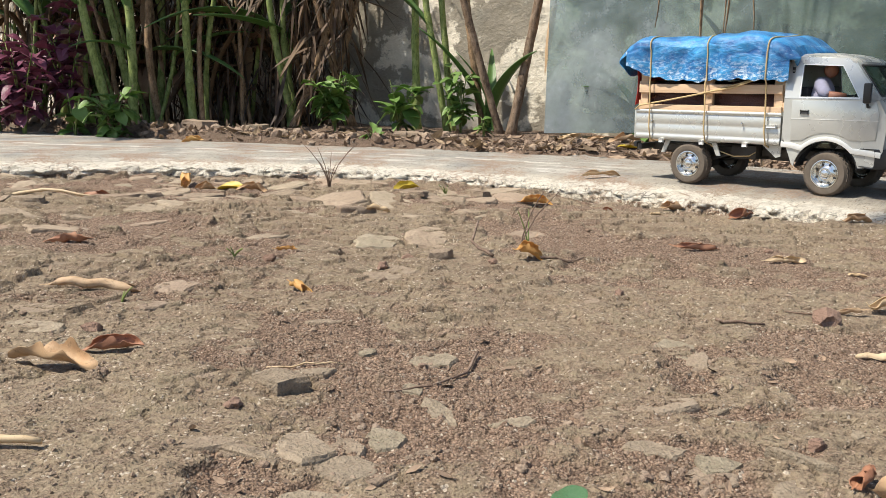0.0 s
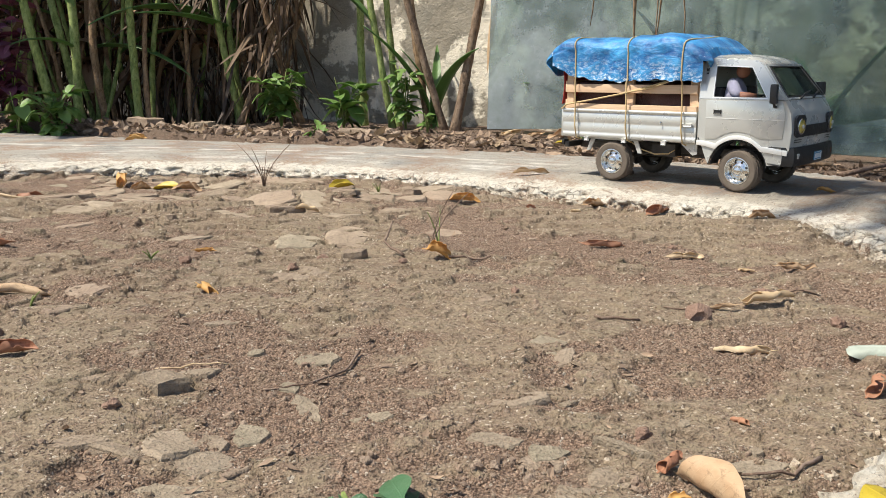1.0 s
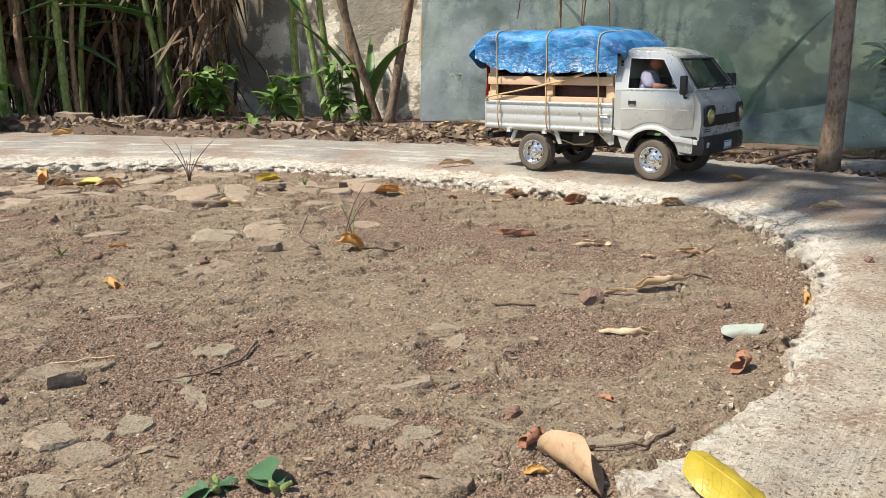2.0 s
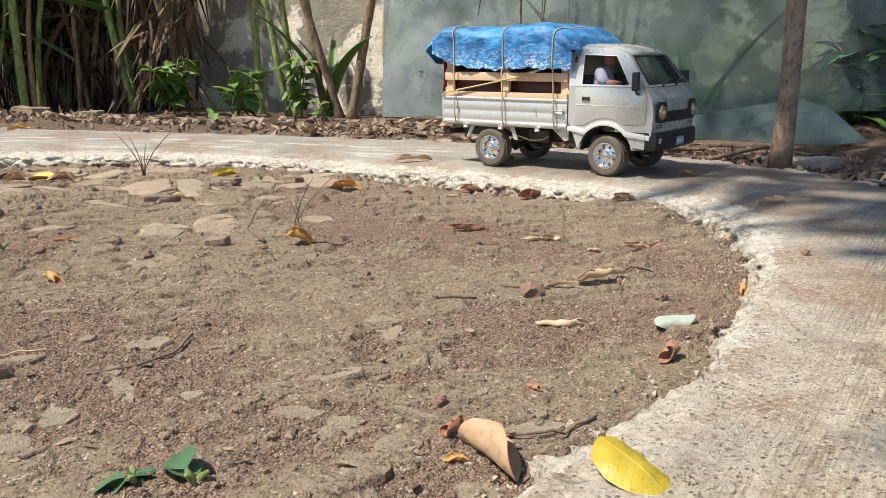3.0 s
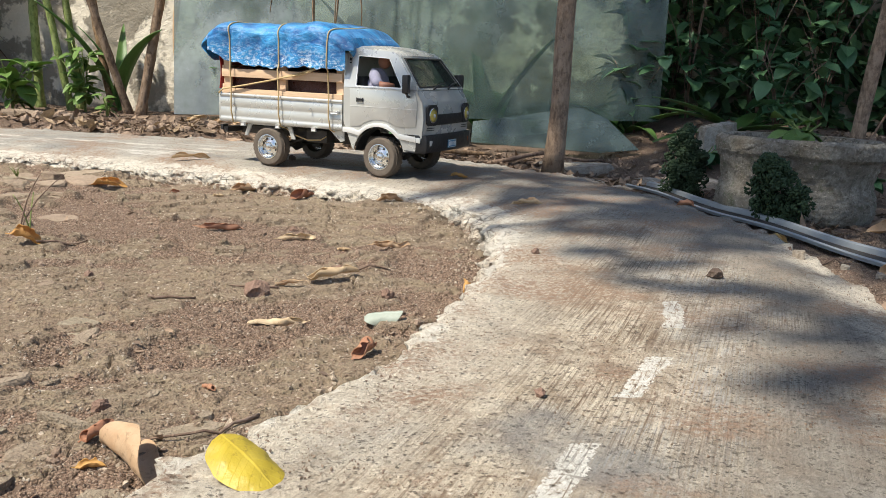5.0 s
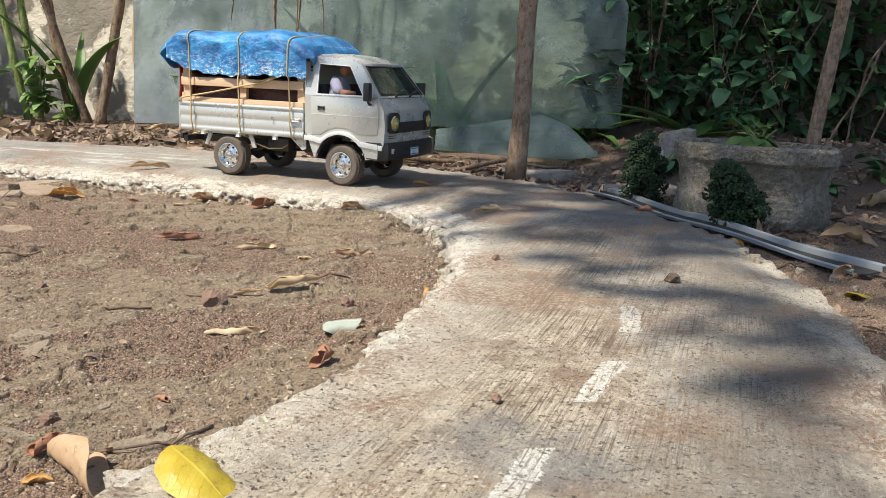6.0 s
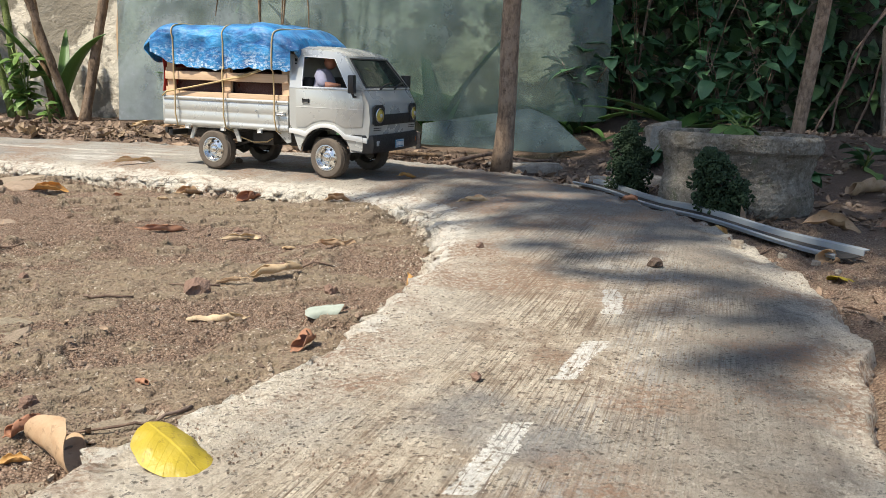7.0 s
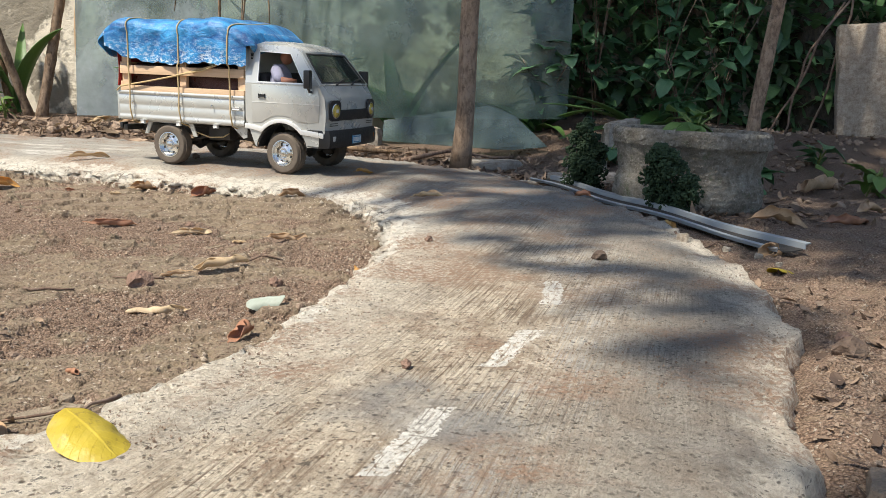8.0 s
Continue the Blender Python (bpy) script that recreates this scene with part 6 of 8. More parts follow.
# ---- trees ----
def tree(base, lean, radius, height, label, seed, crown_at, crown_size, count, boughs=()):
    """A bare trunk with limbs and, overhead out of view, a loose crown of leaves placed for its shade."""
    rnd = random.Random(seed)
    oak = thing("tree", label, "tree", group="thin trees in the yard")
    a = Vector(base)
    top = a + Vector((lean[0], lean[1], height))
    pts, rad = [], []
    for k in range(41):
        t = k / 40
        p = a.lerp(top, t) + Vector((0.006 * noise.noise(Vector((t * 9, seed, 0))), 0.006 * noise.noise(Vector((t * 9, seed, 5))), 0))
        pts.append(p)
        rad.append(mixv(radius, radius * 0.75, t) * (1 + 0.07 * noise.noise(p * 24) + 0.22 * max(0, 1 - t * 22)))
    part("trunk", tube(pts, rad, 18), DARKBARK if radius > 0.05 else BARK, oak, "dark mossy trunk" if radius > 0.05 else "bare brown trunk")
    c, s = Vector(crown_at), Vector(crown_size)
    crown = bmesh.new()
    uv = crown.loops.layers.uv.verify()
    tips = []
    for k in range(9):
        tip = c + Vector((rnd.uniform(-1, 1) * s.x, rnd.uniform(-1, 1) * s.y, rnd.uniform(-0.6, 0.6) * s.z))
        mid = top.lerp(tip, 0.5) + Vector((0, 0, 0.10))
        part("limb", tube([top - Vector((0, 0, 0.1)), top.lerp(mid, 0.6), mid, tip], [radius * 0.6, radius * 0.45, radius * 0.32, radius * 0.12], 8), BARK, oak)
        tips += [mid.lerp(tip, t) for t in (0.2, 0.5, 0.8, 1.0)]
    spots = []
    # Unseen boughs, each aimed to drop one patch of shade on the path.
    for x, y, rx, ry, few in boughs:
        tip = Vector((x, y, 2.0))
        part("limb", tube([top - Vector((0, 0, 0.15)), top.lerp(tip, 0.5) + Vector((0, 0, 0.08)), tip], [radius * 0.4, radius * 0.25, radius * 0.1], 7), BARK, oak)
        spots += [tip + Vector((rnd.gauss(0, rx), rnd.gauss(0, ry), rnd.gauss(0, 0.03))) for _ in range(few)]
    for k in range(count + len(spots)):
        p = spots[k - count] if k >= count else rnd.choice(tips) + Vector((rnd.gauss(0, 0.28) * s.x, rnd.gauss(0, 0.28) * s.y, rnd.gauss(0, 0.3) * s.z))
        m = Matrix.Translation(p) @ pose(0, 0, 0, rnd.uniform(-40, 40), rnd.uniform(-20, 60), rnd.uniform(0, 360))
        l, w = rnd.uniform(0.07, 0.13), rnd.uniform(0.028, 0.045)
        ring = [crown.verts.new(m @ Vector(q)) for q in ((0, 0, 0), (l * 0.3, -w / 2, 0.004), (l * 0.7, -w * 0.4, -0.004), (l, 0, -0.02), (l * 0.7, w * 0.4, -0.004), (l * 0.3, w / 2, 0.004))]
        f = crown.faces.new(ring)
        for loop, q in zip(f.loops, ((0, 0.5), (0.3, 0), (0.7, 0.1), (1, 0.5), (0.7, 0.9), (0.3, 1))):
            loop[uv].uv = q
    part("crown", crown, BLUEGREEN, oak, "unseen crown of leaves placed for its shade")
    return oak


# Crowns sit far to the sunward side so their dapple lands on the bend.
tree((0.758, 1.172, 0.020), (0.03, 0.0, ), 0.0148, 1.9, "thin tree with a bare brown trunk beside the path", 5, (-0.46, 0.30, 2.3), (0.32, 0.52, 0.22), 1600,
     [(-0.615, 0.165, 0.06, 0.012, 10), (-0.630, 0.02, 0.04, 0.018, 9), (-0.680, -0.085, 0.03, 0.02, 9), (-0.715, -0.225, 0.022, 0.03, 8), (-0.50, 0.43, 0.10, 0.12, 65), (-0.58, 0.31, 0.04, 0.04, 7)])
tree((1.283, 1.105, 0.030), (0.125, -0.05), 0.0118, 1.8, "thin leaning tree with a smooth brown trunk behind the planter", 6, (0.04, 0.78, 2.35), (0.55, 0.52, 0.30), 480)

# This crown is added above the view to keep light off the wall.
tree((1.70, 1.385, 0.030), (0.02, 0.03), 0.072, 0.95, "thick dark trunk among the shrubs by the wall", 7, (1.60, 1.50, 1.02), (0.40, 0.20, 0.20), 150)

# Whole tree stands out of view, added only to dapple the left wall.
tree((-1.52, 2.30, 0.045), (0.15, -0.05), 0.022, 1.15, "unseen thin tree added to dapple the wall and thicket", 8, (-1.24, 2.24, 1.28), (0.36, 0.17, 0.20), 300)

for k, (x, y, z, dx, dz) in enumerate(((1.46, 1.30, 0.10, 0.20, 0.26), (1.50, 1.27, 0.14, 0.16, 0.30), (1.58, 1.26, 0.06, 0.05, 0.42))):
    line = [(x + dx * t + 0.016 * math.sin(6 * t + 2 * k) + 0.006 * math.sin(17 * t + k), y - 0.02 * t, z - 0.06 + (dz + 0.06) * t) for t in np.linspace(0, 1, 14)]
    solid("hanging_root", tube(line, [0.0026 - 0.0010 * abs(q / 13 - 0.5) for q in range(14)], 7), TWIG, "thin woody root slanting in front of the dark trunk", "root", group="roots by the dark trunk")

# dry hanging strips in front of the glass
def hanging_strip(x, y, z_low, width, lean, seed, label):
    line = []
    for k in range(13):
        t = k / 12
        line.append((x + lean * t + 0.006 * noise.noise(Vector((t * 4, seed, 0))), y + 0.004 * noise.noise(Vector((t * 4, seed, 8))), z_low + (0.62 - z_low) * t))
    solid("hanging_root", tube(line, [width * (0.25 + 0.75 * min(1, k / 5)) for k in range(13)], 7, flat=0.45), DRYSTALK, label, "dry root", group="dry roots hanging before the glass")


hanging_strip(0.362, 1.650, 0.268, 0.0042, 0.015, 1, "dry brown hanging root")
hanging_strip(0.446, 1.635, 0.205, 0.0070, -0.012, 2, "broad dry brown hanging root")
hanging_strip(0.480, 1.625, 0.210, 0.0046, 0.040, 3, "dry brown hanging root")
hanging_strip(0.484, 1.628, 0.235, 0.0036, 0.004, 4, "dry brown hanging root")
hanging_strip(0.532, 1.610, 0.220, 0.0036, -0.012, 5, "thin dry brown hanging root")
solid("dry_leaf", leaf_mesh("dry_leaf", 0.22, 0.034, TAN, 0.15, 0.3, 0.8, 1.6, 0.12, 3, 20, 6, 0.0006), TAN, "long withered leaf hanging from the dry stem", "leaf", pose(0.188, 1.905, 0.40, 20, 84, 30))


# ---- planter, topiary, sheet-metal channel, slab ----
def planter(x, y):
    z = ground_z(x, y) - 0.004
    pot = thing("planter", "round rough cement planter with mossy stains", "planter", pose(x, y, z))
    k = 0.915
    outline = [(0.0, 0.0), (0.090, 0.0), (0.097, 0.007), (0.099, 0.018), (0.0985, 0.032), (0.0955, 0.043), (0.0925, 0.050), (0.0925, 0.056), (0.0960, 0.072), (0.0995, 0.083),
                (0.104, 0.0875), (0.1045, 0.096), (0.104, 0.104), (0.100, 0.108), (0.094, 0.107), (0.091, 0.100), (0.088, 0.090), (0.0, 0.089)]
    fine = [(0.0, 0.0)]
    for (r0, h0), (r1, h1) in zip(outline, outline[1:]):
        steps = max(1, round(math.hypot(r1 - r0, h1 - h0) / 0.0018)) if min(r0, r1) > 0.01 else 1
        fine += [(mixv(r0, r1, q / steps) * k, mixv(h0, h1, q / steps) * k) for q in range(1, steps + 1)]
    bm = lathe(fine, 220)
    for v in bm.verts:
        k = 1 + 0.014 * noise.noise(v.co * 26) + 0.014 * noise.noise(v.co * 80) + 0.030 * max(0.0, noise.noise(v.co * 210)) + 0.016 * noise.noise(v.co * 420)
        v.co = (v.co.x * k, v.co.y * k, v.co.z + 0.002 * noise.noise(v.co * 30))
    part("bowl", bm, POT, pot, degrees=50)
    part("potting_soil", lathe([(0.0, 0.0930), (0.05, 0.0920), (0.0790, 0.0900), (0.0790, 0.0830), (0.0, 0.0830)], 32), CLOD, pot, "dark soil in the planter")
    return pot


planter(0.900, 0.785)
herb(0.930, 0.815, 0.035, 0.05, 16, 0.045, GREEN, "green weed growing in the planter", 71, 4, base=0.101)


def topiary(x, y, height, radius, seed, label, lean=0.0):
    """A model conifer: a wire stem under many small dark tufts."""
    rnd = random.Random(seed)
    z = rest_z(x, y) - 0.001
    fir = thing("model_conifer", label, "model tree", pose(x, y, z, rnd.uniform(-6, 6), rnd.uniform(-6, 6), 0), "model conifers beside the path")
    part("stem", tube([(0, 0, 0), (0.002 + lean * height * 0.4, 0, height * 0.4), (lean * height * 0.92, 0, height * 0.92)], [0.0020, 0.0016, 0.0010], 8), TWIG, fir)
    tuft = bmesh.new()
    bmesh.ops.create_icosphere(tuft, subdivisions=1, radius=1)
    base = [v.co.copy() for v in tuft.verts]
    faces = [[v.index for v in f.verts] for f in tuft.faces]
    tuft.free()
    bm = bmesh.new()
    lobes = []
    for k in range(95):
        t = rnd.uniform(0.0, 1.0)
        r = radius * max(0.0, math.sin(math.pi * (0.20 + 0.78 * t))) ** 0.8 * rnd.uniform(0.1, 0.85)
        a = rnd.uniform(0, 6.3)
        lobes.append((Vector((r * math.cos(a) + lean * height * t, r * math.sin(a), height * (0.06 + 0.90 * t))), radius * rnd.uniform(0.18, 0.30) * (1.05 - 0.45 * t)))
    for k in range(5200):
        c, r = rnd.choice(lobes)
        d = Vector((rnd.gauss(0, 1), rnd.gauss(0, 1), rnd.gauss(0, 0.8))).normalized()
        p = c + d * r * rnd.uniform(0.75, 1.1)
        s = rnd.uniform(0.0009, 0.0020)
        q = Matrix.Translation(p) @ pose(0, 0, 0, rnd.uniform(0, 360), rnd.uniform(0, 360), 0) @ Matrix.Diagonal((s * 1.6, s, s * 0.7, 1))
        vs = [bm.verts.new(q @ (b * rnd.uniform(0.7, 1.25))) for b in base]
        for f in faces:
            bm.faces.new([vs[i] for i in f])
    tagged(part("foliage", bm, CONIFER, fir, "dense dark green tufts"), kind="stuff")
    return fir


topiary(0.832, 0.918, 0.102, 0.036, 81, "dark green bushy model conifer beside the path")
topiary(0.826, 0.700, 0.084, 0.034, 82, "dark green leaning model conifer by the planter", -0.36)


def channel(a, b, width, label):
    """Two thin upright rails with folded tops on a narrow tray."""
    a, b = Vector(a), Vector(b)
    d = (b - a).normalized()
    n = Vector((-d.y, d.x, 0)).normalized()
    gutter = thing("metal_channel", label, "metal channel")

    def fold(profile):
        def place(u, v):
            k = v * (len(profile) - 1)
            i = min(int(k), len(profile) - 2)
            o, z = mixv(profile[i][0], profile[i + 1][0], k - i), mixv(profile[i][1], profile[i + 1][1], k - i)
            p = a.lerp(b, u) + n * (o + 0.0012 * math.sin(u * 9))
            return (p.x, p.y, p.z + z + 0.0014 * math.sin(u * 13 + 40 * o))

        return sheet(40, 2 * (len(profile) - 1), place, thick=0.0010)

    h = width / 2
    part("rail", fold([(-h - 0.0030, 0.0042), (-h + 0.0005, 0.0050), (-h + 0.0005, 0.0005)]), ZINC, gutter)
    part("rail", fold([(h - 0.002, 0.001), (h - 0.002, 0.0062), (h + 0.004, 0.0068)]), ZINC, gutter)
    # Tray in a much darker metal than the rails.
    part("tray", fold([(-h + 0.003, 0.0012), (0, 0.0002), (h - 0.004, 0.0012)]), DARKMETAL, gutter, "dark tray inside the channel")
    return gutter


channel((0.806, 0.990, 0.024), (0.774, 0.478, 0.020), 0.032, "bent grey sheet-metal channel lying along the path")

slab = box(-0.09, 0.09, -0.02, 0.02, 0.0, 0.225, 0.006)
bmesh.ops.subdivide_edges(slab, edges=slab.edges, cuts=4, use_grid_fill=True)
for v in slab.verts:
    v.co += Vector((noise.noise(v.co * 18), noise.noise(v.co * 18 + Vector((3, 0, 0))), noise.noise(v.co * 18 + Vector((0, 5, 0))))) * 0.004
solid("cement_slab", slab, CEMENT_PALE, "upright weathered cement slab at the foot of the wall", "slab", pose(1.665, 1.155, 0.090, 0, -5, -38), degrees=50)


# ---- dark shrubbery in the corner ----
def shrub(x, y, height, spread, count, size, seed, label):
    herb(x, y, height, spread, count, size, BLUEGREEN, label, seed, 7, "shrub")


for k, (px, py, h) in enumerate(((1.22, 1.52, 0.34), (1.35, 1.46, 0.38), (1.46, 1.40, 0.36), (1.30, 1.33, 0.16), (1.78, 1.26, 0.34))):
    shrub(px, py, h, 0.22, 49, 0.054, 90 + k, "dark green broad-leaved shrub in the shade")
for k, (px, py, h) in enumerate(((1.13, 1.60, 0.40), (1.22, 1.58, 0.50), (1.36, 1.50, 0.52), (1.52, 1.44, 0.54), (1.68, 1.37, 0.52), (1.84, 1.28, 0.50), (1.98, 1.18, 0.50), (1.10, 1.52, 0.20))):
    shrub(px, py, h, 0.24, 63, 0.058, 190 + k, "tall dark green shrub against the garden wall")
for k, (px, py) in enumerate(((1.05, 1.20), (1.12, 1.10), (1.36, 1.02), (1.30, 0.86), (1.12, 0.90))):
    herb(px, py, 0.05, 0.06, 14, 0.045, GREEN if k % 2 else BLUEGREEN, "low green weed on the shaded soil", 110 + k, 3)


# ---- stones, twigs and fallen leaves on the soil and the slab ----
def flat_stone(l, w, h, seed, sides=9, lean=0.12):
    rnd = random.Random(seed)
    bm = bmesh.new()
    ring = []
    for k in range(sides):
        a = 2 * math.pi * (k + rnd.uniform(-0.3, 0.3)) / sides
        r = rnd.uniform(0.62, 1.14)
        ring.append((l / 2 * r * math.cos(a), w / 2 * r * math.sin(a)))
    slope = rnd.uniform(-lean, lean), rnd.uniform(-lean, lean)
    low = [bm.verts.new((x * 1.06, y * 1.06, -h * 0.9)) for x, y in ring]
    mid = [bm.verts.new((x * 1.05, y * 1.05, h * 0.55 + x * slope[0] + y * slope[1])) for x, y in ring]
    top = [bm.verts.new((x * 0.97, y * 0.97, h + x * slope[0] + y * slope[1])) for x, y in ring]
    core = [bm.verts.new((x * 0.5, y * 0.5, h * rnd.uniform(0.95, 1.15) + x * slope[0] + y * slope[1])) for x, y in ring]
    for a, b in ((low, mid), (mid, top), (top, core)):
        for k in range(sides):
            bm.faces.new((a[k], a[(k + 1) % sides], b[(k + 1) % sides], b[k]))
    bm.faces.new(core)
    bm.faces.new(low[::-1])
    bmesh.ops.subdivide_edges(bm, edges=bm.edges, cuts=2, use_grid_fill=True)
    for v in bm.verts:
        for often, much in ((6, 0.030), (17, 0.016)):
            p = v.co * (often / l) + Vector((seed * 3.1, 0, 0))
            v.co += Vector((noise.noise(p), noise.noise(p + Vector((7, 0, 0))), 0.45 * noise.noise(p + Vector((0, 7, 0))))) * l * much
    return bm


def clod(r, seed):
    bm = bmesh.new()
    bmesh.ops.create_icosphere(bm, subdivisions=2, radius=1)
    for v in bm.verts:
        k = 1 + 0.55 * noise.noise(v.co * 1.4 + Vector((seed * 5.3, 0, 0))) + 0.16 * noise.noise(v.co * 4 + Vector((0, seed, 0)))
        v.co = (v.co.x * r * k, v.co.y * r * k * 0.8, v.co.z * r * k * 0.7)
    return bm


def bed(x, y, reach):
    """A place on the soil, turned to its slope over that reach."""
    east, west, north, south = rest_z(x + reach, y), rest_z(x - reach, y), rest_z(x, y + reach), rest_z(x, y - reach)
    tilt_x, tilt_y = math.degrees(math.atan2(north - south, 2 * reach)), -math.degrees(math.atan2(east - west, 2 * reach))
    return pose(x, y, (east + west + north + south) / 4, tilt_x, tilt_y, 0)


def put_stones(rows, material, label, group, seed, sunk=0.35, sides=9):
    for k, (x, y, l, w, h, yaw) in enumerate(rows):
        if sunk > 0.7:
            solid("stone", flat_stone(l, w, h, seed + k, sides, 0.03), material, label, "stone", bed(x, y, 0.4 * l) @ pose(0, 0, -h * sunk, 0, 0, yaw), group, degrees=32)
        else:
            solid("stone", flat_stone(l, w, h, seed + k, sides), material, label, "stone", pose(x, y, rest_z(x, y) - h * sunk, 0, 0, yaw), group, degrees=32)


put_stones([(-0.086, 0.392, 0.027, 0.024, 0.0065, 10), (-0.017, 0.742, 0.026, 0.018, 0.0080, 20), (-0.230, 0.892, 0.016, 0.012, 0.0060, -20)],
           STONE, "flat brown stone lying on the soil", "loose flat stones", 1, 0.30, 7)
put_stones([(-0.007, 0.366, 0.036, 0.012, 0.0030, -58), (0.137, 0.313, 0.026, 0.006, 0.0022, -30), (0.169, 0.379, 0.040, 0.008, 0.0020, 78)],
           STONE_GREY, "narrow pale stone splinter in the soil", "stone splinters", 11, 0.55, 6)
put_stones([(-0.072, 0.321, 0.040, 0.034, 0.0030, 25), (-0.101, 0.318, 0.032, 0.018, 0.0028, 12), (-0.120, 0.449, 0.018, 0.015, 0.0026, 0), (-0.202, 0.543, 0.028, 0.036, 0.0030, 15), (-0.268, 0.512, 0.036, 0.022, 0.0030, 5),
            (-0.056, 0.653, 0.048, 0.048, 0.0024, 0), (-0.33, 0.673, 0.030, 0.030, 0.0030, 0), (-0.13, 0.40, 0.03, 0.02, 0.0022, 0), (-0.36, 0.62, 0.03, 0.02, 0.003, 40), (-0.30, 0.80, 0.04, 0.026, 0.003, 10), (-0.42, 0.90, 0.05, 0.03, 0.004, 0)],
           STONE, "flat pale stone sunk in the soil crust", "sunken flat stones", 20, 0.86, 7)
put_stones([(0.103, 0.314, 0.021, 0.017, 0.0055, 0), (0.082, 0.327, 0.030, 0.015, 0.0034, -25), (-0.029, 0.337, 0.028, 0.024, 0.0030, 10), (-0.043, 0.306, 0.030, 0.028, 0.0026, 30), (-0.022, 0.402, 0.014, 0.018, 0.0040, 30), (-0.013, 0.447, 0.032, 0.026, 0.0036, 10),
            (0.026, 0.352, 0.024, 0.012, 0.0022, 0), (0.188, 0.299, 0.038, 0.016, 0.0026, 6), (0.132, 0.353, 0.009, 0.009, 0.0030, 0), (0.172, 0.343, 0.009, 0.007, 0.003, 60), (0.195, 0.315, 0.010, 0.009, 0.003, 0), (-0.050, 0.455, 0.012, 0.008, 0.004, 0)],
           STONE_GREY, "greenish grey flat stone in the soil", "grey stones in the soil", 40, 0.78, 7)
put_stones([(-0.343, 1.119, 0.060, 0.040, 0.006, 0), (-0.426, 1.078, 0.090, 0.050, 0.008, 10), (-0.185, 1.083, 0.080, 0.045, 0.005, -5), (-0.25, 1.17, 0.07, 0.04, 0.007, 20), (-0.10, 1.13, 0.07, 0.045, 0.005, 0),
            (-0.02, 1.10, 0.08, 0.05, 0.006, -20), (-0.52, 1.00, 0.05, 0.03, 0.010, 0), (-0.30, 1.04, 0.05, 0.03, 0.005, 30), (-0.13, 1.02, 0.05, 0.03, 0.004, 0), (-0.58, 1.13, 0.07, 0.04, 0.006, 10), (0.03, 1.16, 0.035, 0.03, 0.016, 0)],
           STONE, "flat brown stone near the edge of the path", "stones along the edge of the path", 60)
put_stones([(0.80, 1.215, 0.16, 0.05, 0.010, -14), (0.93, 1.12, 0.14, 0.05, 0.008, -28), (0.86, 1.30, 0.16, 0.05, 0.012, -10), (0.88, 1.06, 0.07, 0.05, 0.012, 0), (0.79, 1.10, 0.06, 0.04, 0.010, 30), (0.83, 1.03, 0.08, 0.03, 0.006, -20),
            (0.97, 1.02, 0.09, 0.06, 0.012, 10), (0.745, 1.61, 0.055, 0.05, 0.045, 0), (1.02, 1.20, 0.08, 0.05, 0.020, 0), (1.15, 1.30, 0.09, 0.06, 0.05, 20), (0.66, 1.48, 0.05, 0.03, 0.010, 0), (0.88, 0.87, 0.03, 0.025, 0.014, 0)],
           CEMENT, "grey broken paving stone on the shaded bank", "rubble beside the tree", 80)
put_stones([(0.468, 0.113, 0.040, 0.030, 0.010, 20), (0.640, 0.250, 0.026, 0.018, 0.008, 0), (0.600, 0.180, 0.030, 0.022, 0.007, 40), (0.72, 0.30, 0.05, 0.03, 0.008, 10)], STONE, "rough brown stone on the soil beside the path", "stones beside the path", 140)
put_stones([(0.697, 0.493, 0.012, 0.009, 0.005, 10), (0.728, 0.507, 0.010, 0.008, 0.004, 50), (0.742, 0.482, 0.011, 0.009, 0.005, 80), (0.690, 0.520, 0.014, 0.007, 0.004, 120), (0.735, 0.452, 0.007, 0.006, 0.004, 0)],
           CEMENT_PALE, "small pale pebble beside the metal channel", "pale pebbles", 160, 0.15, 8)
put_stones([(-0.06, 1.80, 0.15, 0.07, 0.012, -10), (-0.60, 1.98, 0.09, 0.06, 0.024, 10), (-0.47, 1.96, 0.06, 0.05, 0.018, -10)], STONE, "flat stone on the bank behind the path", "stones on the bank", 100)

for k, (x, y, r) in enumerate(((-0.215, 0.478, 0.0062), (0.237, 0.530, 0.0105), (0.120, 0.613, 0.0042), (-0.045, 0.742, 0.0060), (-0.16, 0.70, 0.006), (0.03, 0.71, 0.004), (-0.06, 0.66, 0.005), (0.338, 0.266, 0.0030), (0.567, 0.463, 0.0058),
                              (0.352, 1.222, 0.0055), (0.47, 0.575, 0.004), (0.33, 0.52, 0.006), (0.31, 0.60, 0.004), (0.30, 0.81, 0.004), (0.15, 0.33, 0.004), (-0.10, 0.36, 0.0045), (0.60, 0.26, 0.006), (0.53, 1.12, 0.004), (0.578, 0.236, 0.0095))):
    dark = k in (8, 9, 18)
    solid("clod", clod(r, k), DARKCRUMB if dark else CLOD, ("dark lump on the soil beside the path" if k == 18 else "small dark lump on the concrete path") if dark else "small brown dirt clod", "stone", pose(x, y, rest_z(x, y) + r * 0.30, 0, 0, 40 * k), "small clods and lumps", degrees=16)


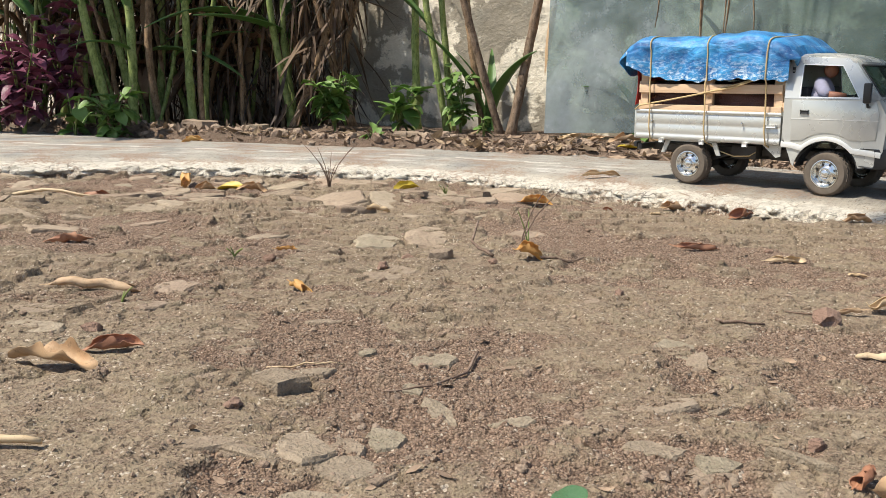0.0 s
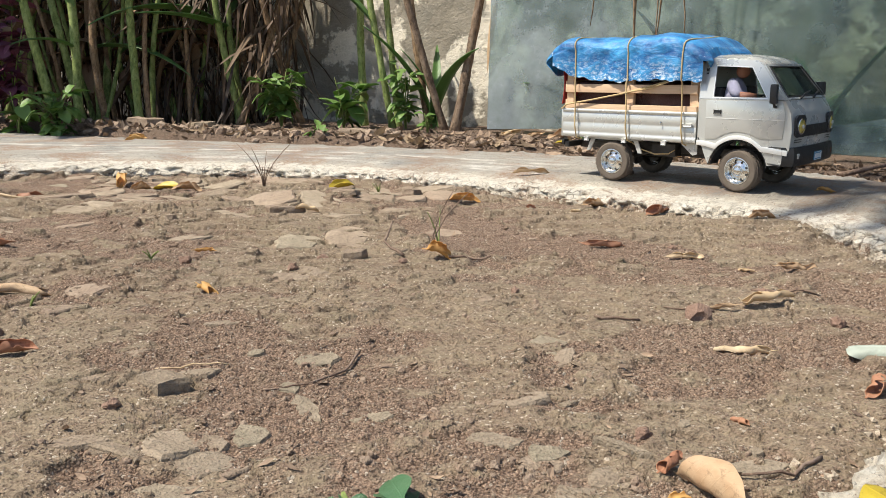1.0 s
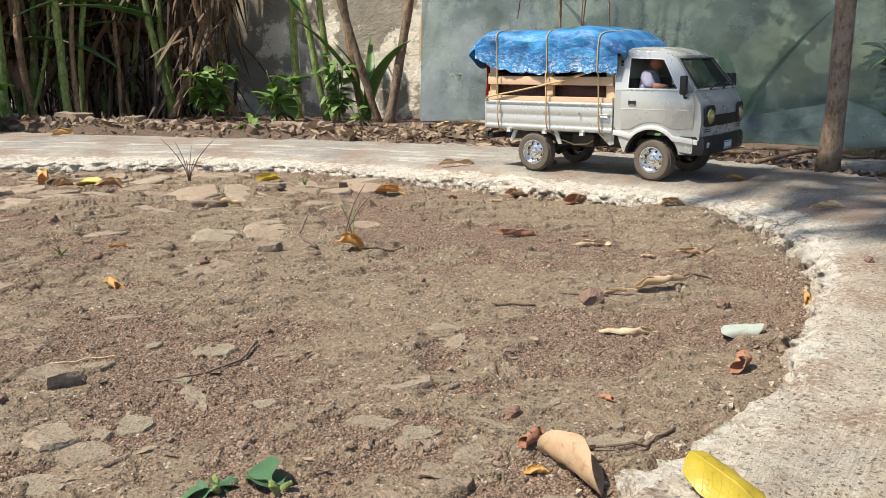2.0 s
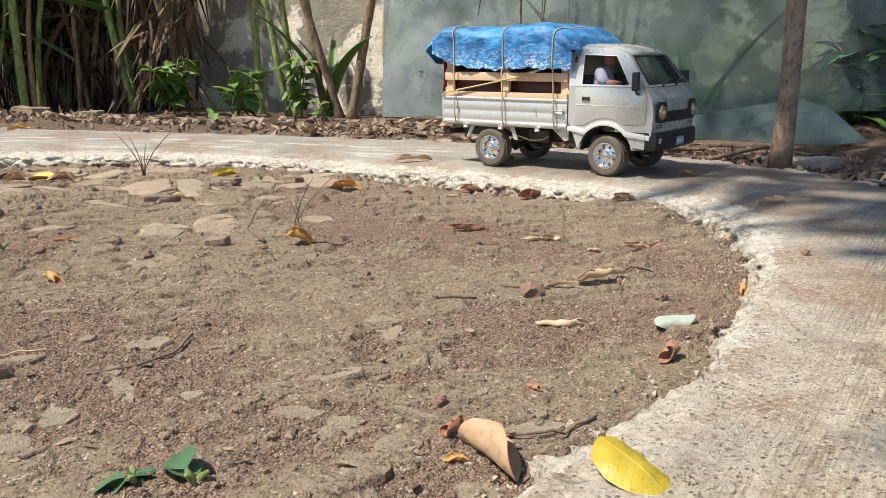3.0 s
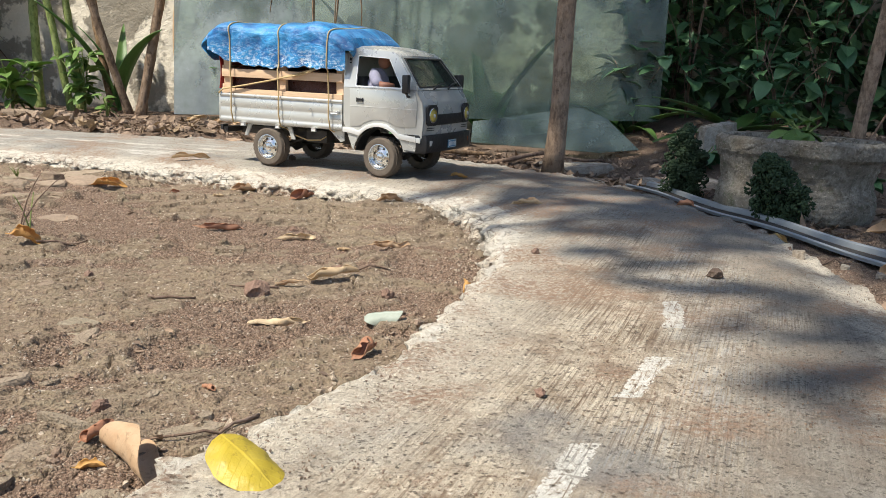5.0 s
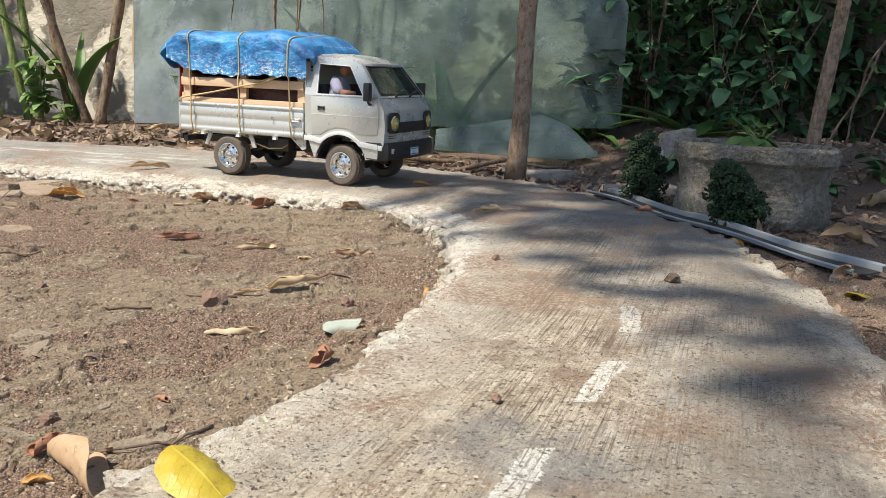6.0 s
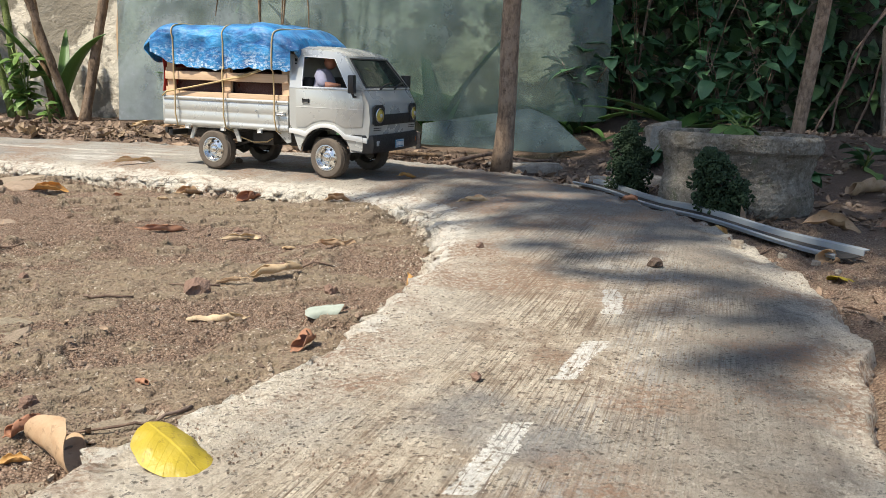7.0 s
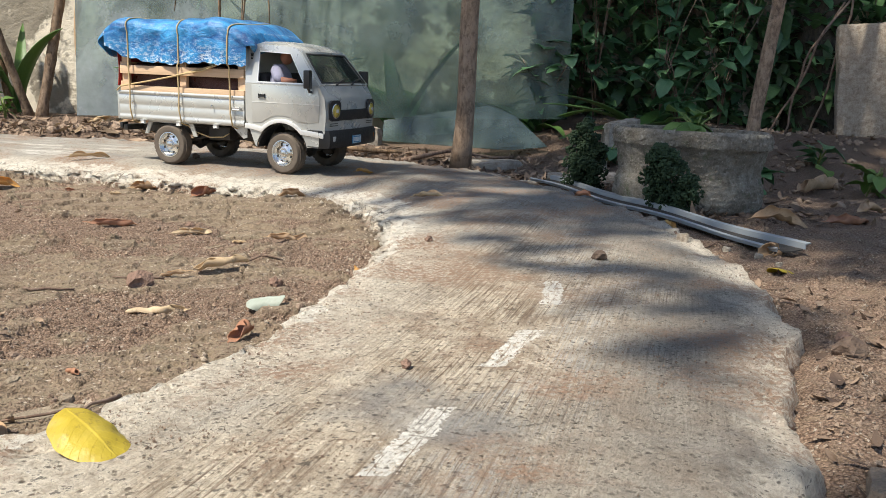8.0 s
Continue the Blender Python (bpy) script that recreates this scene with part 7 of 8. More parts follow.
# plates of broken crust and flat stones, closer together towards the path
plates = [mesh_of("stone", flat_stone(0.03, 0.03 * random.Random(k).uniform(0.5, 0.8), 0.003, 300 + k, 9, 0.05), (STONE, STONE_GREY)[k % 2], degrees=32) for k in range(8)]
spread = random.Random(77)
for k in range(150):
    far = k < 125
    x, y = (spread.uniform(-0.75, 0.10), 1.32 - 0.50 * spread.random() ** 1.7) if far else (spread.uniform(-0.26, 0.16), spread.uniform(0.24, 0.60))
    if off_road(np.array([x]), np.array([y]))[0][0] > -0.03:
        continue
    size = spread.uniform(0.022, 0.085) if far else spread.uniform(0.012, 0.045)
    ob = tagged(new("stone", plates[k % 8]), "flat brown stone plate half sunk in the soil", "stone", "half-sunk stone plates")
    ob.matrix_basis = bed(x, y, 0.35 * size) @ pose(0, 0, -size * (0.045 if far else 0.075), spread.uniform(-3, 3), spread.uniform(-3, 3), spread.uniform(0, 360)) @ Matrix.Diagonal((size / 0.03, size / 0.03, (0.65 if far else 0.9) * size / 0.03, 1))


def put_leaf(x, y, yaw, length, width, material, label, seed, roll=0.0, pitch=0.0, lift=0.0, droop=0.1, curl=0.0, fold=0.1, wave=0.06, shape=0.85, twist=0.0, crumple=0.0, blunt=0.8):
    z = rest_z(x, y)
    droop = -0.30 if abs(roll) > 90 else droop
    me = leaf_mesh("leaf", length, width, material, droop, fold, shape, curl, wave, seed, 26, 12, 0.00035, 0.10 if blunt > 0.5 else 0.025, twist, crumple, blunt)
    tops = [v.co for v in me.vertices]
    m = pose(0, 0, 0, roll, pitch, yaw)
    low = min((m @ c).z for c in tops)
    mid = m @ Vector((length / 2, 0, 0))
    ob = solid("fallen_leaf", me, material, label, "leaf", Matrix.Translation((x - mid.x, y - mid.y, z - low * 0.85 + lift)) @ m, "fallen leaves")
    return ob


FALLEN = [
    # x, y, yaw, length, width, kind, roll, pitch, curl, fold
    (0.2065, 0.2185, -58, 0.0320, 0.0265, "yellow", 178, 5, 0.8, 0.03),
    (-0.265, 0.592, 8, 0.0720, 0.0300, "rolled", 0, 0, 5.2, 0.0),
    (-0.204, 0.408, 172, 0.0560, 0.0210, "tan", -12, -8, 0.5, 0.3),
    (-0.186, 0.434, 10, 0.0330, 0.0140, "russet", 20, -10, 1.4, 0.3),
    (-0.367, 0.776, 175, 0.0480, 0.0200, "russet", 8, 0, 0.6, 0.2),
    (-0.114, 0.595, -42, 0.0300, 0.0150, "orange", 14, 8, 1.8, 0.3),
    (0.061, 0.717, 10, 0.0290, 0.0230, "orange", 0, 12, 1.5, 0.4),
    (-0.157, 0.752, 8, 0.0240, 0.0070, "orange", 0, 0, 1.2, 0.3),
]
FALLEN_2 = [
    (0.225, 0.794, 8, 0.0500, 0.0150, "russet", 12, 0, 1.8, 0.4),
    (0.295, 0.755, 6, 0.0420, 0.0100, "straw", 0, 0, 0.8, 0.3),
    (0.374, 0.691, 8, 0.0440, 0.0100, "tan", 0, 0, 1.6, 0.3),
    (0.332, 0.691, 150, 0.0160, 0.0060, "straw", 0, 0, 1.0, 0.3),
    (0.296, 0.560, 10, 0.0460, 0.0160, "straw", 14, -6, 1.2, 0.4),
    (0.262, 0.551, 175, 0.0300, 0.0050, "tan", 0, 0, 1.0, 0.2),
    (0.245, 0.461, 176, 0.0400, 0.0095, "straw", 0, 0, 1.6, 0.3),
    (0.306, 0.434, 152, 0.0255, 0.0190, "pale", 168, 2, 1.9, 0.0),
    (0.283, 0.382, 38, 0.0220, 0.0190, "russet", 26, -14, 2.0, 0.4),
]
FALLEN_3 = [
    (0.388, 0.512, 70, 0.0260, 0.0090, "orange", 0, -30, 1.6, 0.4),
    (0.198, 0.341, 120, 0.0110, 0.0080, "russet", 0, 0, 3.4, 0.2),
    (0.163, 0.2720, -60, 0.0440, 0.0330, "rolled", -55, 0, 2.3, 0.0),
    (0.150, 0.273, 0, 0.0130, 0.0060, "orange", 0, 0, 0.4, 0.1),
    (0.151, 0.293, 40, 0.0180, 0.0130, "russet", 10, -20, 2.2, 0.3),
    (0.100, 1.113, 5, 0.0480, 0.0200, "orange", 0, 0, 0.8, 0.3),
    (0.269, 1.066, 30, 0.0420, 0.0240, "tan", 10, 0, 1.6, 0.4),
    (0.338, 1.008, 25, 0.0420, 0.0240, "russet", 20, -8, 1.4, 0.4),
    (0.424, 0.900, 10, 0.0380, 0.0160, "tan", 0, 0, 1.2, 0.3),
    (0.183, 1.039, 0, 0.0160, 0.0110, "russet", 10, 0, 1.2, 0.3),
]
FALLEN_4 = [
    (0.234, 1.003, 0, 0.0140, 0.0090, "straw", 0, 0, 1.2, 0.3),
    (-0.101, 1.018, 4, 0.0340, 0.0130, "straw", 0, 0, 0.9, 0.3),
    (-0.079, 1.250, 20, 0.0400, 0.0300, "yellow", 12, -14, 1.6, 0.4),
    (-0.336, 1.225, -10, 0.0420, 0.0260, "yellow", 10, -12, 1.0, 0.4),
    (-0.372, 1.215, 30, 0.0420, 0.0240, "tan", 14, -10, 1.4, 0.4),
    (-0.405, 1.235, 90, 0.0500, 0.0280, "orange", 30, -30, 1.2, 0.4),
    (-0.300, 1.200, 10, 0.0500, 0.0220, "tan", 0, 0, 0.9, 0.3),
    (-0.120, 1.205, 0, 0.0560, 0.0110, "straw", 0, 0, 0.6, 0.2),
    (-0.500, 1.140, 5, 0.0500, 0.0280, "russet", 20, -12, 1.4, 0.4),
]
FALLEN_5 = [
    (-0.560, 1.100, 5, 0.0300, 0.0180, "tan", 0, -10, 1.4, 0.4),
    (-0.560, 1.760, 5, 0.0480, 0.0260, "orange", 0, -8, 1.8, 0.4),
    (0.205, 1.234, 4, 0.0640, 0.0140, "straw", 0, 0, 0.4, 0.2),
    (0.547, 1.012, 12, 0.0320, 0.0140, "orange", 10, 0, 1.8, 0.3),
    (0.557, 0.800, -6, 0.0420, 0.0120, "straw", 0, 0, 1.2, 0.4),
    (0.566, 0.812, 160, 0.0300, 0.0100, "tan", 0, 0, 0.8, 0.3),
    (0.757, 0.486, 15, 0.0380, 0.0260, "tan", 24, -12, 1.4, 0.4),
    (0.712, 0.426, 10, 0.0240, 0.0180, "yellow", 170, 0, 0.8, 0.1),
    (0.735, 0.760, 100, 0.0300, 0.0140, "russet", 0, 0, 1.4, 0.3),
    (0.755, 0.640, 110, 0.0460, 0.0180, "orange", 0, 0, 1.6, 0.3),
]
FALLEN_6 = [
    (0.905, 0.630, -8, 0.0800, 0.0240, "tan", 8, 0, 0.7, 0.3),
    (1.000, 0.625, -4, 0.0720, 0.0220, "russet", 8, 0, 0.8, 0.3),
    (1.110, 0.690, 10, 0.0600, 0.0240, "tan", 0, 0, 0.9, 0.3),
    (0.930, 1.340, 0, 0.0600, 0.0180, "straw", 0, 0, 0.6, 0.3),
    (0.225, 1.790, -50, 0.0700, 0.0260, "straw", 30, -16, 1.2, 0.4),
    (0.270, 1.765, -30, 0.0600, 0.0220, "tan", 20, -20, 1.4, 0.4),
    (0.330, 1.720, 10, 0.0800, 0.0300, "tan", 10, -6, 0.8, 0.3),
    (0.480, 1.690, -10, 0.0700, 0.0220, "straw", 10, -4, 2.2, 0.3),
    (0.330, 1.660, 0, 0.0500, 0.0240, "yellow", 0, 0, 0.8, 0.3),
    (0.520, 1.540, 0, 0.0300, 0.0180, "orange", 10, -10, 1.2, 0.3),
]
KINDS = {"yellow": (YELLOW, "fresh yellow fallen leaf"), "rolled": (TAN, "dry tan leaf rolled into a tube"), "tan": (TAN, "curled dry tan leaf"), "russet": (RUSSET, "crumpled dry reddish brown leaf"),
         "orange": (ORANGE_LEAF, "curled dry orange leaf"), "straw": (STRAW, "narrow dry straw-coloured leaf"), "pale": (PALE_GREEN, "pale grey-green leaf lying face down")}
for k, (x, y, yaw, l, w, kind, roll, pitch, curl, fold) in enumerate(FALLEN + FALLEN_2 + FALLEN_3 + FALLEN_4 + FALLEN_5 + FALLEN_6):
    place = " on the concrete path" if rest_z(x, y) > 0.022 and y < 1.4 else " on the soil"
    if kind in ("yellow", "rolled", "pale"):
        put_leaf(x, y, yaw, l, w, KINDS[kind][0], KINDS[kind][1] + place, 200 + k, roll, pitch, 0, 0.12, curl, fold, 0.13 if kind == "pale" else 0.03, 0.85, 0.0, 0.03, 0.8 if kind == "rolled" else 0.42)
    elif kind == "straw":
        put_leaf(x, y, yaw, l, w, STRAW, KINDS[kind][1] + place, 200 + k, roll + 10, pitch, 0, 0.06, curl + 1.8, fold + 0.15, 0.10, 0.8, (-1.6, 1.1, 1.9, -1.0)[k % 4], 0.075, 0.6)
    else:
        put_leaf(x, y, yaw, l, w * 1.1, KINDS[kind][0], KINDS[kind][1] + place, 200 + k, roll + 12, pitch, 0, 0.12, curl + 1.2, fold, 0.10, 0.85, (-1.0, 0.7, 1.2, -0.6)[k % 4], 0.065, 0.8)


def twig(points, r, label, material=None, name="twig"):
    pts = []
    for (x, y, z), (x2, y2, z2) in zip(points, points[1:]):
        pts += [(mixv(x, x2, t), mixv(y, y2, t), mixv(z, z2, t)) for t in (0, 0.33, 0.66)]
    pts.append(points[-1])
    pts = [(x, y, rest_z(x, y) + z + r * 0.7 + 0.0008 * noise.noise(Vector((x * 90, y * 90, 0)))) for x, y, z in pts]
    n = len(pts)
    return solid(name, tube(pts, [r * (1 - 0.55 * k / n) for k in range(n)], 7), material or TWIG, label, "twig", group="twigs on the soil")


twig([(0.012, 0.452, 0.002), (0.006, 0.425, 0.001), (-0.012, 0.404, 0.001), (-0.034, 0.396, 0)], 0.0009, "thin bent dark twig on the soil")
twig([(0.165, 0.524, 0), (0.180, 0.523, 0.0005), (0.196, 0.523, 0)], 0.0012, "short straight twig on the soil")
twig([(0.218, 0.302, 0), (0.200, 0.287, 0.002), (0.182, 0.284, 0.002), (0.165, 0.287, 0.0)], 0.0009, "thin brown twig at the edge of the path")
twig([(0.065, 0.716, 0.001), (0.085, 0.722, 0.001), (0.110, 0.725, 0)], 0.0013, "thin brown twig on the soil")
twig([(0.255, 0.548, 0), (0.235, 0.550, 0.001), (0.215, 0.556, 0)], 0.0010, "thin brown twig on the soil")
twig([(0.305, 0.610, 0), (0.325, 0.596, 0.002), (0.350, 0.590, 0)], 0.0014, "thin reddish twig on the soil")
twig([(-0.62, 1.055, 0.003), (-0.53, 1.062, 0.003), (-0.46, 1.058, 0.002)], 0.0028, "yellow dry grass stem on the soil", STRAW)
twig([(-0.205, 0.300, 0.002), (-0.180, 0.303, 0.002), (-0.160, 0.3045, 0.002)], 0.0025, "cut pale yellow-green stalk on the soil", STRAW)
twig([(-0.100, 0.425, 0), (-0.080, 0.430, 0.0012), (-0.060, 0.431, 0)], 0.0006, "thin pale straw on the soil", STRAW)
twig([(0.03, 0.72, 0.0), (0.012, 0.742, 0.012), (0.018, 0.775, 0.025)], 0.0016, "brown twig sticking up from the soil")
twig([(0.36, 1.64, 0.01), (0.45, 1.62, 0.016), (0.55, 1.58, 0.012)], 0.011, "thick fallen branch on the bank", DRYSTALK)
twig([(0.52, 1.60, 0.005), (0.56, 1.57, 0.03), (0.55, 1.55, 0.05)], 0.0026, "dry twig on the bank")
twig([(0.60, 1.46, 0.004), (0.68, 1.42, 0.004), (0.74, 1.40, 0.004)], 0.006, "fallen stick on the bank", DRYSTALK)
twig([(0.70, 1.30, 0.006), (0.82, 1.34, 0.012), (0.95, 1.36, 0.006)], 0.0045, "dark fallen stick beside the tree")
twig([(0.70, 0.545, 0), (0.728, 0.53, 0.001), (0.752, 0.527, 0)], 0.0012, "thin dark twig on the path")


def grass_tuft(x, y, height, count, seed, material, label):
    rnd = random.Random(seed)
    tuft = thing("grass_tuft", label, "grass", pose(x, y, rest_z(x, y) - 0.002), "dry tufts of grass")
    for k in range(count):
        a, l = rnd.uniform(0, 6.3), height * rnd.uniform(0.6, 1.1)
        o = l * rnd.uniform(0.3, 0.9)
        line = [(o * t * t * math.cos(a), o * t * t * math.sin(a), l * t) for t in (0, 0.3, 0.6, 0.85, 1.0)]
        part("blade", tube(line, [0.0007, 0.0007, 0.0006, 0.0005, 0.0003], 5), material, tuft)


grass_tuft(-0.187, 1.205, 0.066, 8, 1, TWIG, "wiry dry grass tuft at the broken edge of the path")
grass_tuft(0.055, 0.735, 0.055, 2, 2, TWIG, "few thin dry stems standing in the soil")
grass_tuft(0.062, 0.74, 0.044, 2, 3, GREENSTALK, "few thin green stems standing in the soil")
grass_tuft(-0.232, 0.562, 0.016, 3, 4, GREENSTALK, "tiny pale seedling in the soil")
grass_tuft(-0.19, 0.70, 0.010, 6, 5, GREENSTALK, "tiny grey-green moss plant on the soil")
grass_tuft(-0.02, 1.20, 0.02, 8, 6, GREENSTALK, "small green tuft at the edge of the path")
herb(0.046, 0.262, 0.008, 0.012, 3, 0.022, BLUEGREEN, "small green seedling close to the path", 130, 3)
herb(0.022, 0.268, 0.009, 0.012, 4, 0.020, BLUEGREEN, "small green seedling close to the path", 131, 2)

# a brown husk with a green leaf on it beyond the planter
put_leaf(1.27, 0.93, 20, 0.150, 0.060, TAN, "dry orange-brown palm husk on the shaded soil", 290, 10, -4, 0, 0.1, 3.6, 0.1, 0.10, 0.8, 0.3, 0.06)
put_leaf(1.255, 0.905, 60, 0.045, 0.030, GREEN, "fresh green leaf lying on the dry husk", 291, 20, -20, 0.030)


# ---- leaf litter and grit that nobody could count ----
def scatter(name, count, spots, shapes, material, label, category, seed, size, tilt=25, sink=0.0, flat=True, mostly=(1.0, 1.6)):
    """Joins many small pieces into one mesh; spots(rng, n) gives x and y."""
    rng = np.random.default_rng(seed)
    x, y = spots(rng, count)
    d_in, d_out = off_road(x, y)
    h, _, _ = soil_height(x, y, d_in, -d_out)
    on = (d_in > 0.004) & (d_out < -0.004)
    z = np.where(on, road_top(y, d_in) + 0.0006, h)
    s = size[0] + (size[1] - size[0]) * rng.beta(*mostly, count)
    ax, ay, az = rng.normal(0, radians(tilt), count), rng.normal(0, radians(tilt), count), rng.uniform(0, 2 * math.pi, count)
    pick = rng.integers(0, len(shapes), count)
    verts, faces, base = [], [], 0
    for which, (v, f) in enumerate(shapes):
        k = np.flatnonzero(pick == which)
        (ca, sa), (cb, sb), (cc, sc) = ((np.cos(a[k]), np.sin(a[k])) for a in (ax, ay, az))
        turn = np.stack([np.stack([cc * cb, cc * sb * sa - sc * ca, cc * sb * ca + sc * sa], -1), np.stack([sc * cb, sc * sb * sa + cc * ca, sc * sb * ca - cc * sa], -1), np.stack([-sb, cb * sa, cb * ca], -1)], 1)
        at = np.stack([x[k], y[k], z[k] + (sink if not flat else 0.10) * s[k]], -1)
        verts.append((np.einsum("kij,vj->kvi", turn, v) * s[k, None, None] + at[:, None]).reshape(-1, 3))
        faces += (np.array(f)[None] + (base + len(v) * np.arange(len(k)))[:, None, None]).reshape(-1, len(f[0])).tolist()
        base += len(v) * len(k)
    me = bpy.data.meshes.new(name)
    me.from_pydata(np.concatenate(verts).tolist(), [], faces)
    me.materials.append(material)
    me.update()
    return tagged(new(name, me), label, category, kind="stuff")


def litter_shapes(n, seed):
    rnd = random.Random(seed)
    out = []
    for k in range(n):
        w, bend = rnd.uniform(0.22, 0.45), rnd.uniform(-0.3, 0.5)
        v, f = [], []
        for i in range(5):
            u = i / 4
            half = w / 2 * math.sin(math.pi * min(0.97, max(0.03, u)) ** 0.85)
            for a in (-1, 0, 1):
                v.append((u - 0.5, a * half, bend * (u - 0.5) ** 2 * 1.5 + 0.35 * abs(a) * half * rnd.uniform(-0.4, 1.6)))
        for i in range(4):
            for a in (0, 1):
                q = i * 3 + a
                f.append((q, q + 3, q + 4, q + 1))
        out.append((np.array(v), f))
    return out


def pebble_shapes(n, seed):
    rnd = random.Random(seed)
    bm = bmesh.new()
    bmesh.ops.create_icosphere(bm, subdivisions=1, radius=0.5)
    base = [v.co.copy() for v in bm.verts]
    f = [tuple(v.index for v in face.verts) for face in bm.faces]
    bm.free()
    return [(np.array([tuple(b * rnd.uniform(0.75, 1.25) * Vector((1, 0.85, 0.65)).length / 1.46) for b in base]) * (1, rnd.uniform(0.6, 1), rnd.uniform(0.45, 0.8)), f) for _ in range(n)]


def crumb_shapes(n, seed):
    rnd = random.Random(seed)
    base = [(1, 0, 0), (-1, 0, 0), (0, 1, 0), (0, -1, 0), (0, 0, 1), (0, 0, -1)]
    f = [(0, 2, 4), (2, 1, 4), (1, 3, 4), (3, 0, 4), (2, 0, 5), (1, 2, 5), (3, 1, 5), (0, 3, 5)]
    return [(np.array([[0.5 * c * rnd.uniform(0.6, 1.2) + rnd.uniform(-0.1, 0.1) for c in b] for b in base]) * (1, 0.9, 0.75), f) for _ in range(n)]


def on_bank(rng, n):
    k = rng.integers(0, len(EDGE_OUT) - 1, n * 3)
    k = k[(EDGE_OUT[k, 0] > -1.5) & (EDGE_OUT[k, 1] > 0.66)][:n]
    k = np.resize(k, n)
    out = EDGE_OUT[k] - EDGE_IN[k]
    out = out / np.hypot(*out.T)[:, None]
    d = np.abs(rng.normal(0.02, 0.11, n)) + 0.012
    low = EDGE_OUT[k, 1] < 1.05
    d = np.where(low, 0.06 + d, d)
    p = EDGE_OUT[k] + out * d[:, None] + rng.normal(0, 0.02, (n, 2)) * np.where(low, 0.3, 1.0)[:, None]
    return p[:, 0], p[:, 1]


def on_corner(rng, n):
    return rng.uniform(0.84, 1.75, n), 0.56 + 0.90 * rng.beta(1.6, 1.0, n)


def right_side(rng, n):
    k = rng.integers(len(EDGE_OUT) * 13 // 20, len(EDGE_OUT) - 60, n)
    out = EDGE_OUT[k] - EDGE_IN[k]
    p = EDGE_OUT[k] + out / np.hypot(*out.T)[:, None] * (0.012 + rng.beta(1, 2.5, n) * 0.3)[:, None]
    return p[:, 0], p[:, 1]


def on_soil(rng, n):
    y = 0.17 + rng.beta(1.1, 2.2, n) * 1.1
    x = rng.uniform(-0.62, 0.50, n) * (0.35 + y)
    d_in, _ = off_road(x, y)
    keep = (d_in < -0.004) & (rng.uniform(0, 1, n) < 1.15 - 0.8 * crust_of(x, y))
    return np.resize(x[keep], n) + rng.normal(0, 0.004, n), np.resize(y[keep], n) + rng.normal(0, 0.004, n)


def on_slab(rng, n):
    k = rng.integers(len(EDGE_IN) // 4, len(EDGE_IN) - 1, n * 4)
    t = rng.uniform(0.02, 0.98, n * 4)[:, None]
    p = EDGE_IN[k] + (EDGE_OUT[k] - EDGE_IN[k]) * t
    p = p[rng.uniform(0, 1, n * 4) < smooth((rough_field(*p.T, 0.07, 501, 3) - 0.42) / 0.2)]
    p = np.resize(p, (n, 2))
    return p[:, 0], p[:, 1]


def by_edge(rng, n):
    k = rng.integers(60, len(EDGE_IN) - 60, n)
    out = EDGE_OUT[k] - EDGE_IN[k]
    out = out / np.hypot(*out.T)[:, None]
    p = EDGE_IN[k] - out * (np.abs(rng.normal(0, 0.018, n)) + 0.006)[:, None]
    return p[:, 0], p[:, 1]


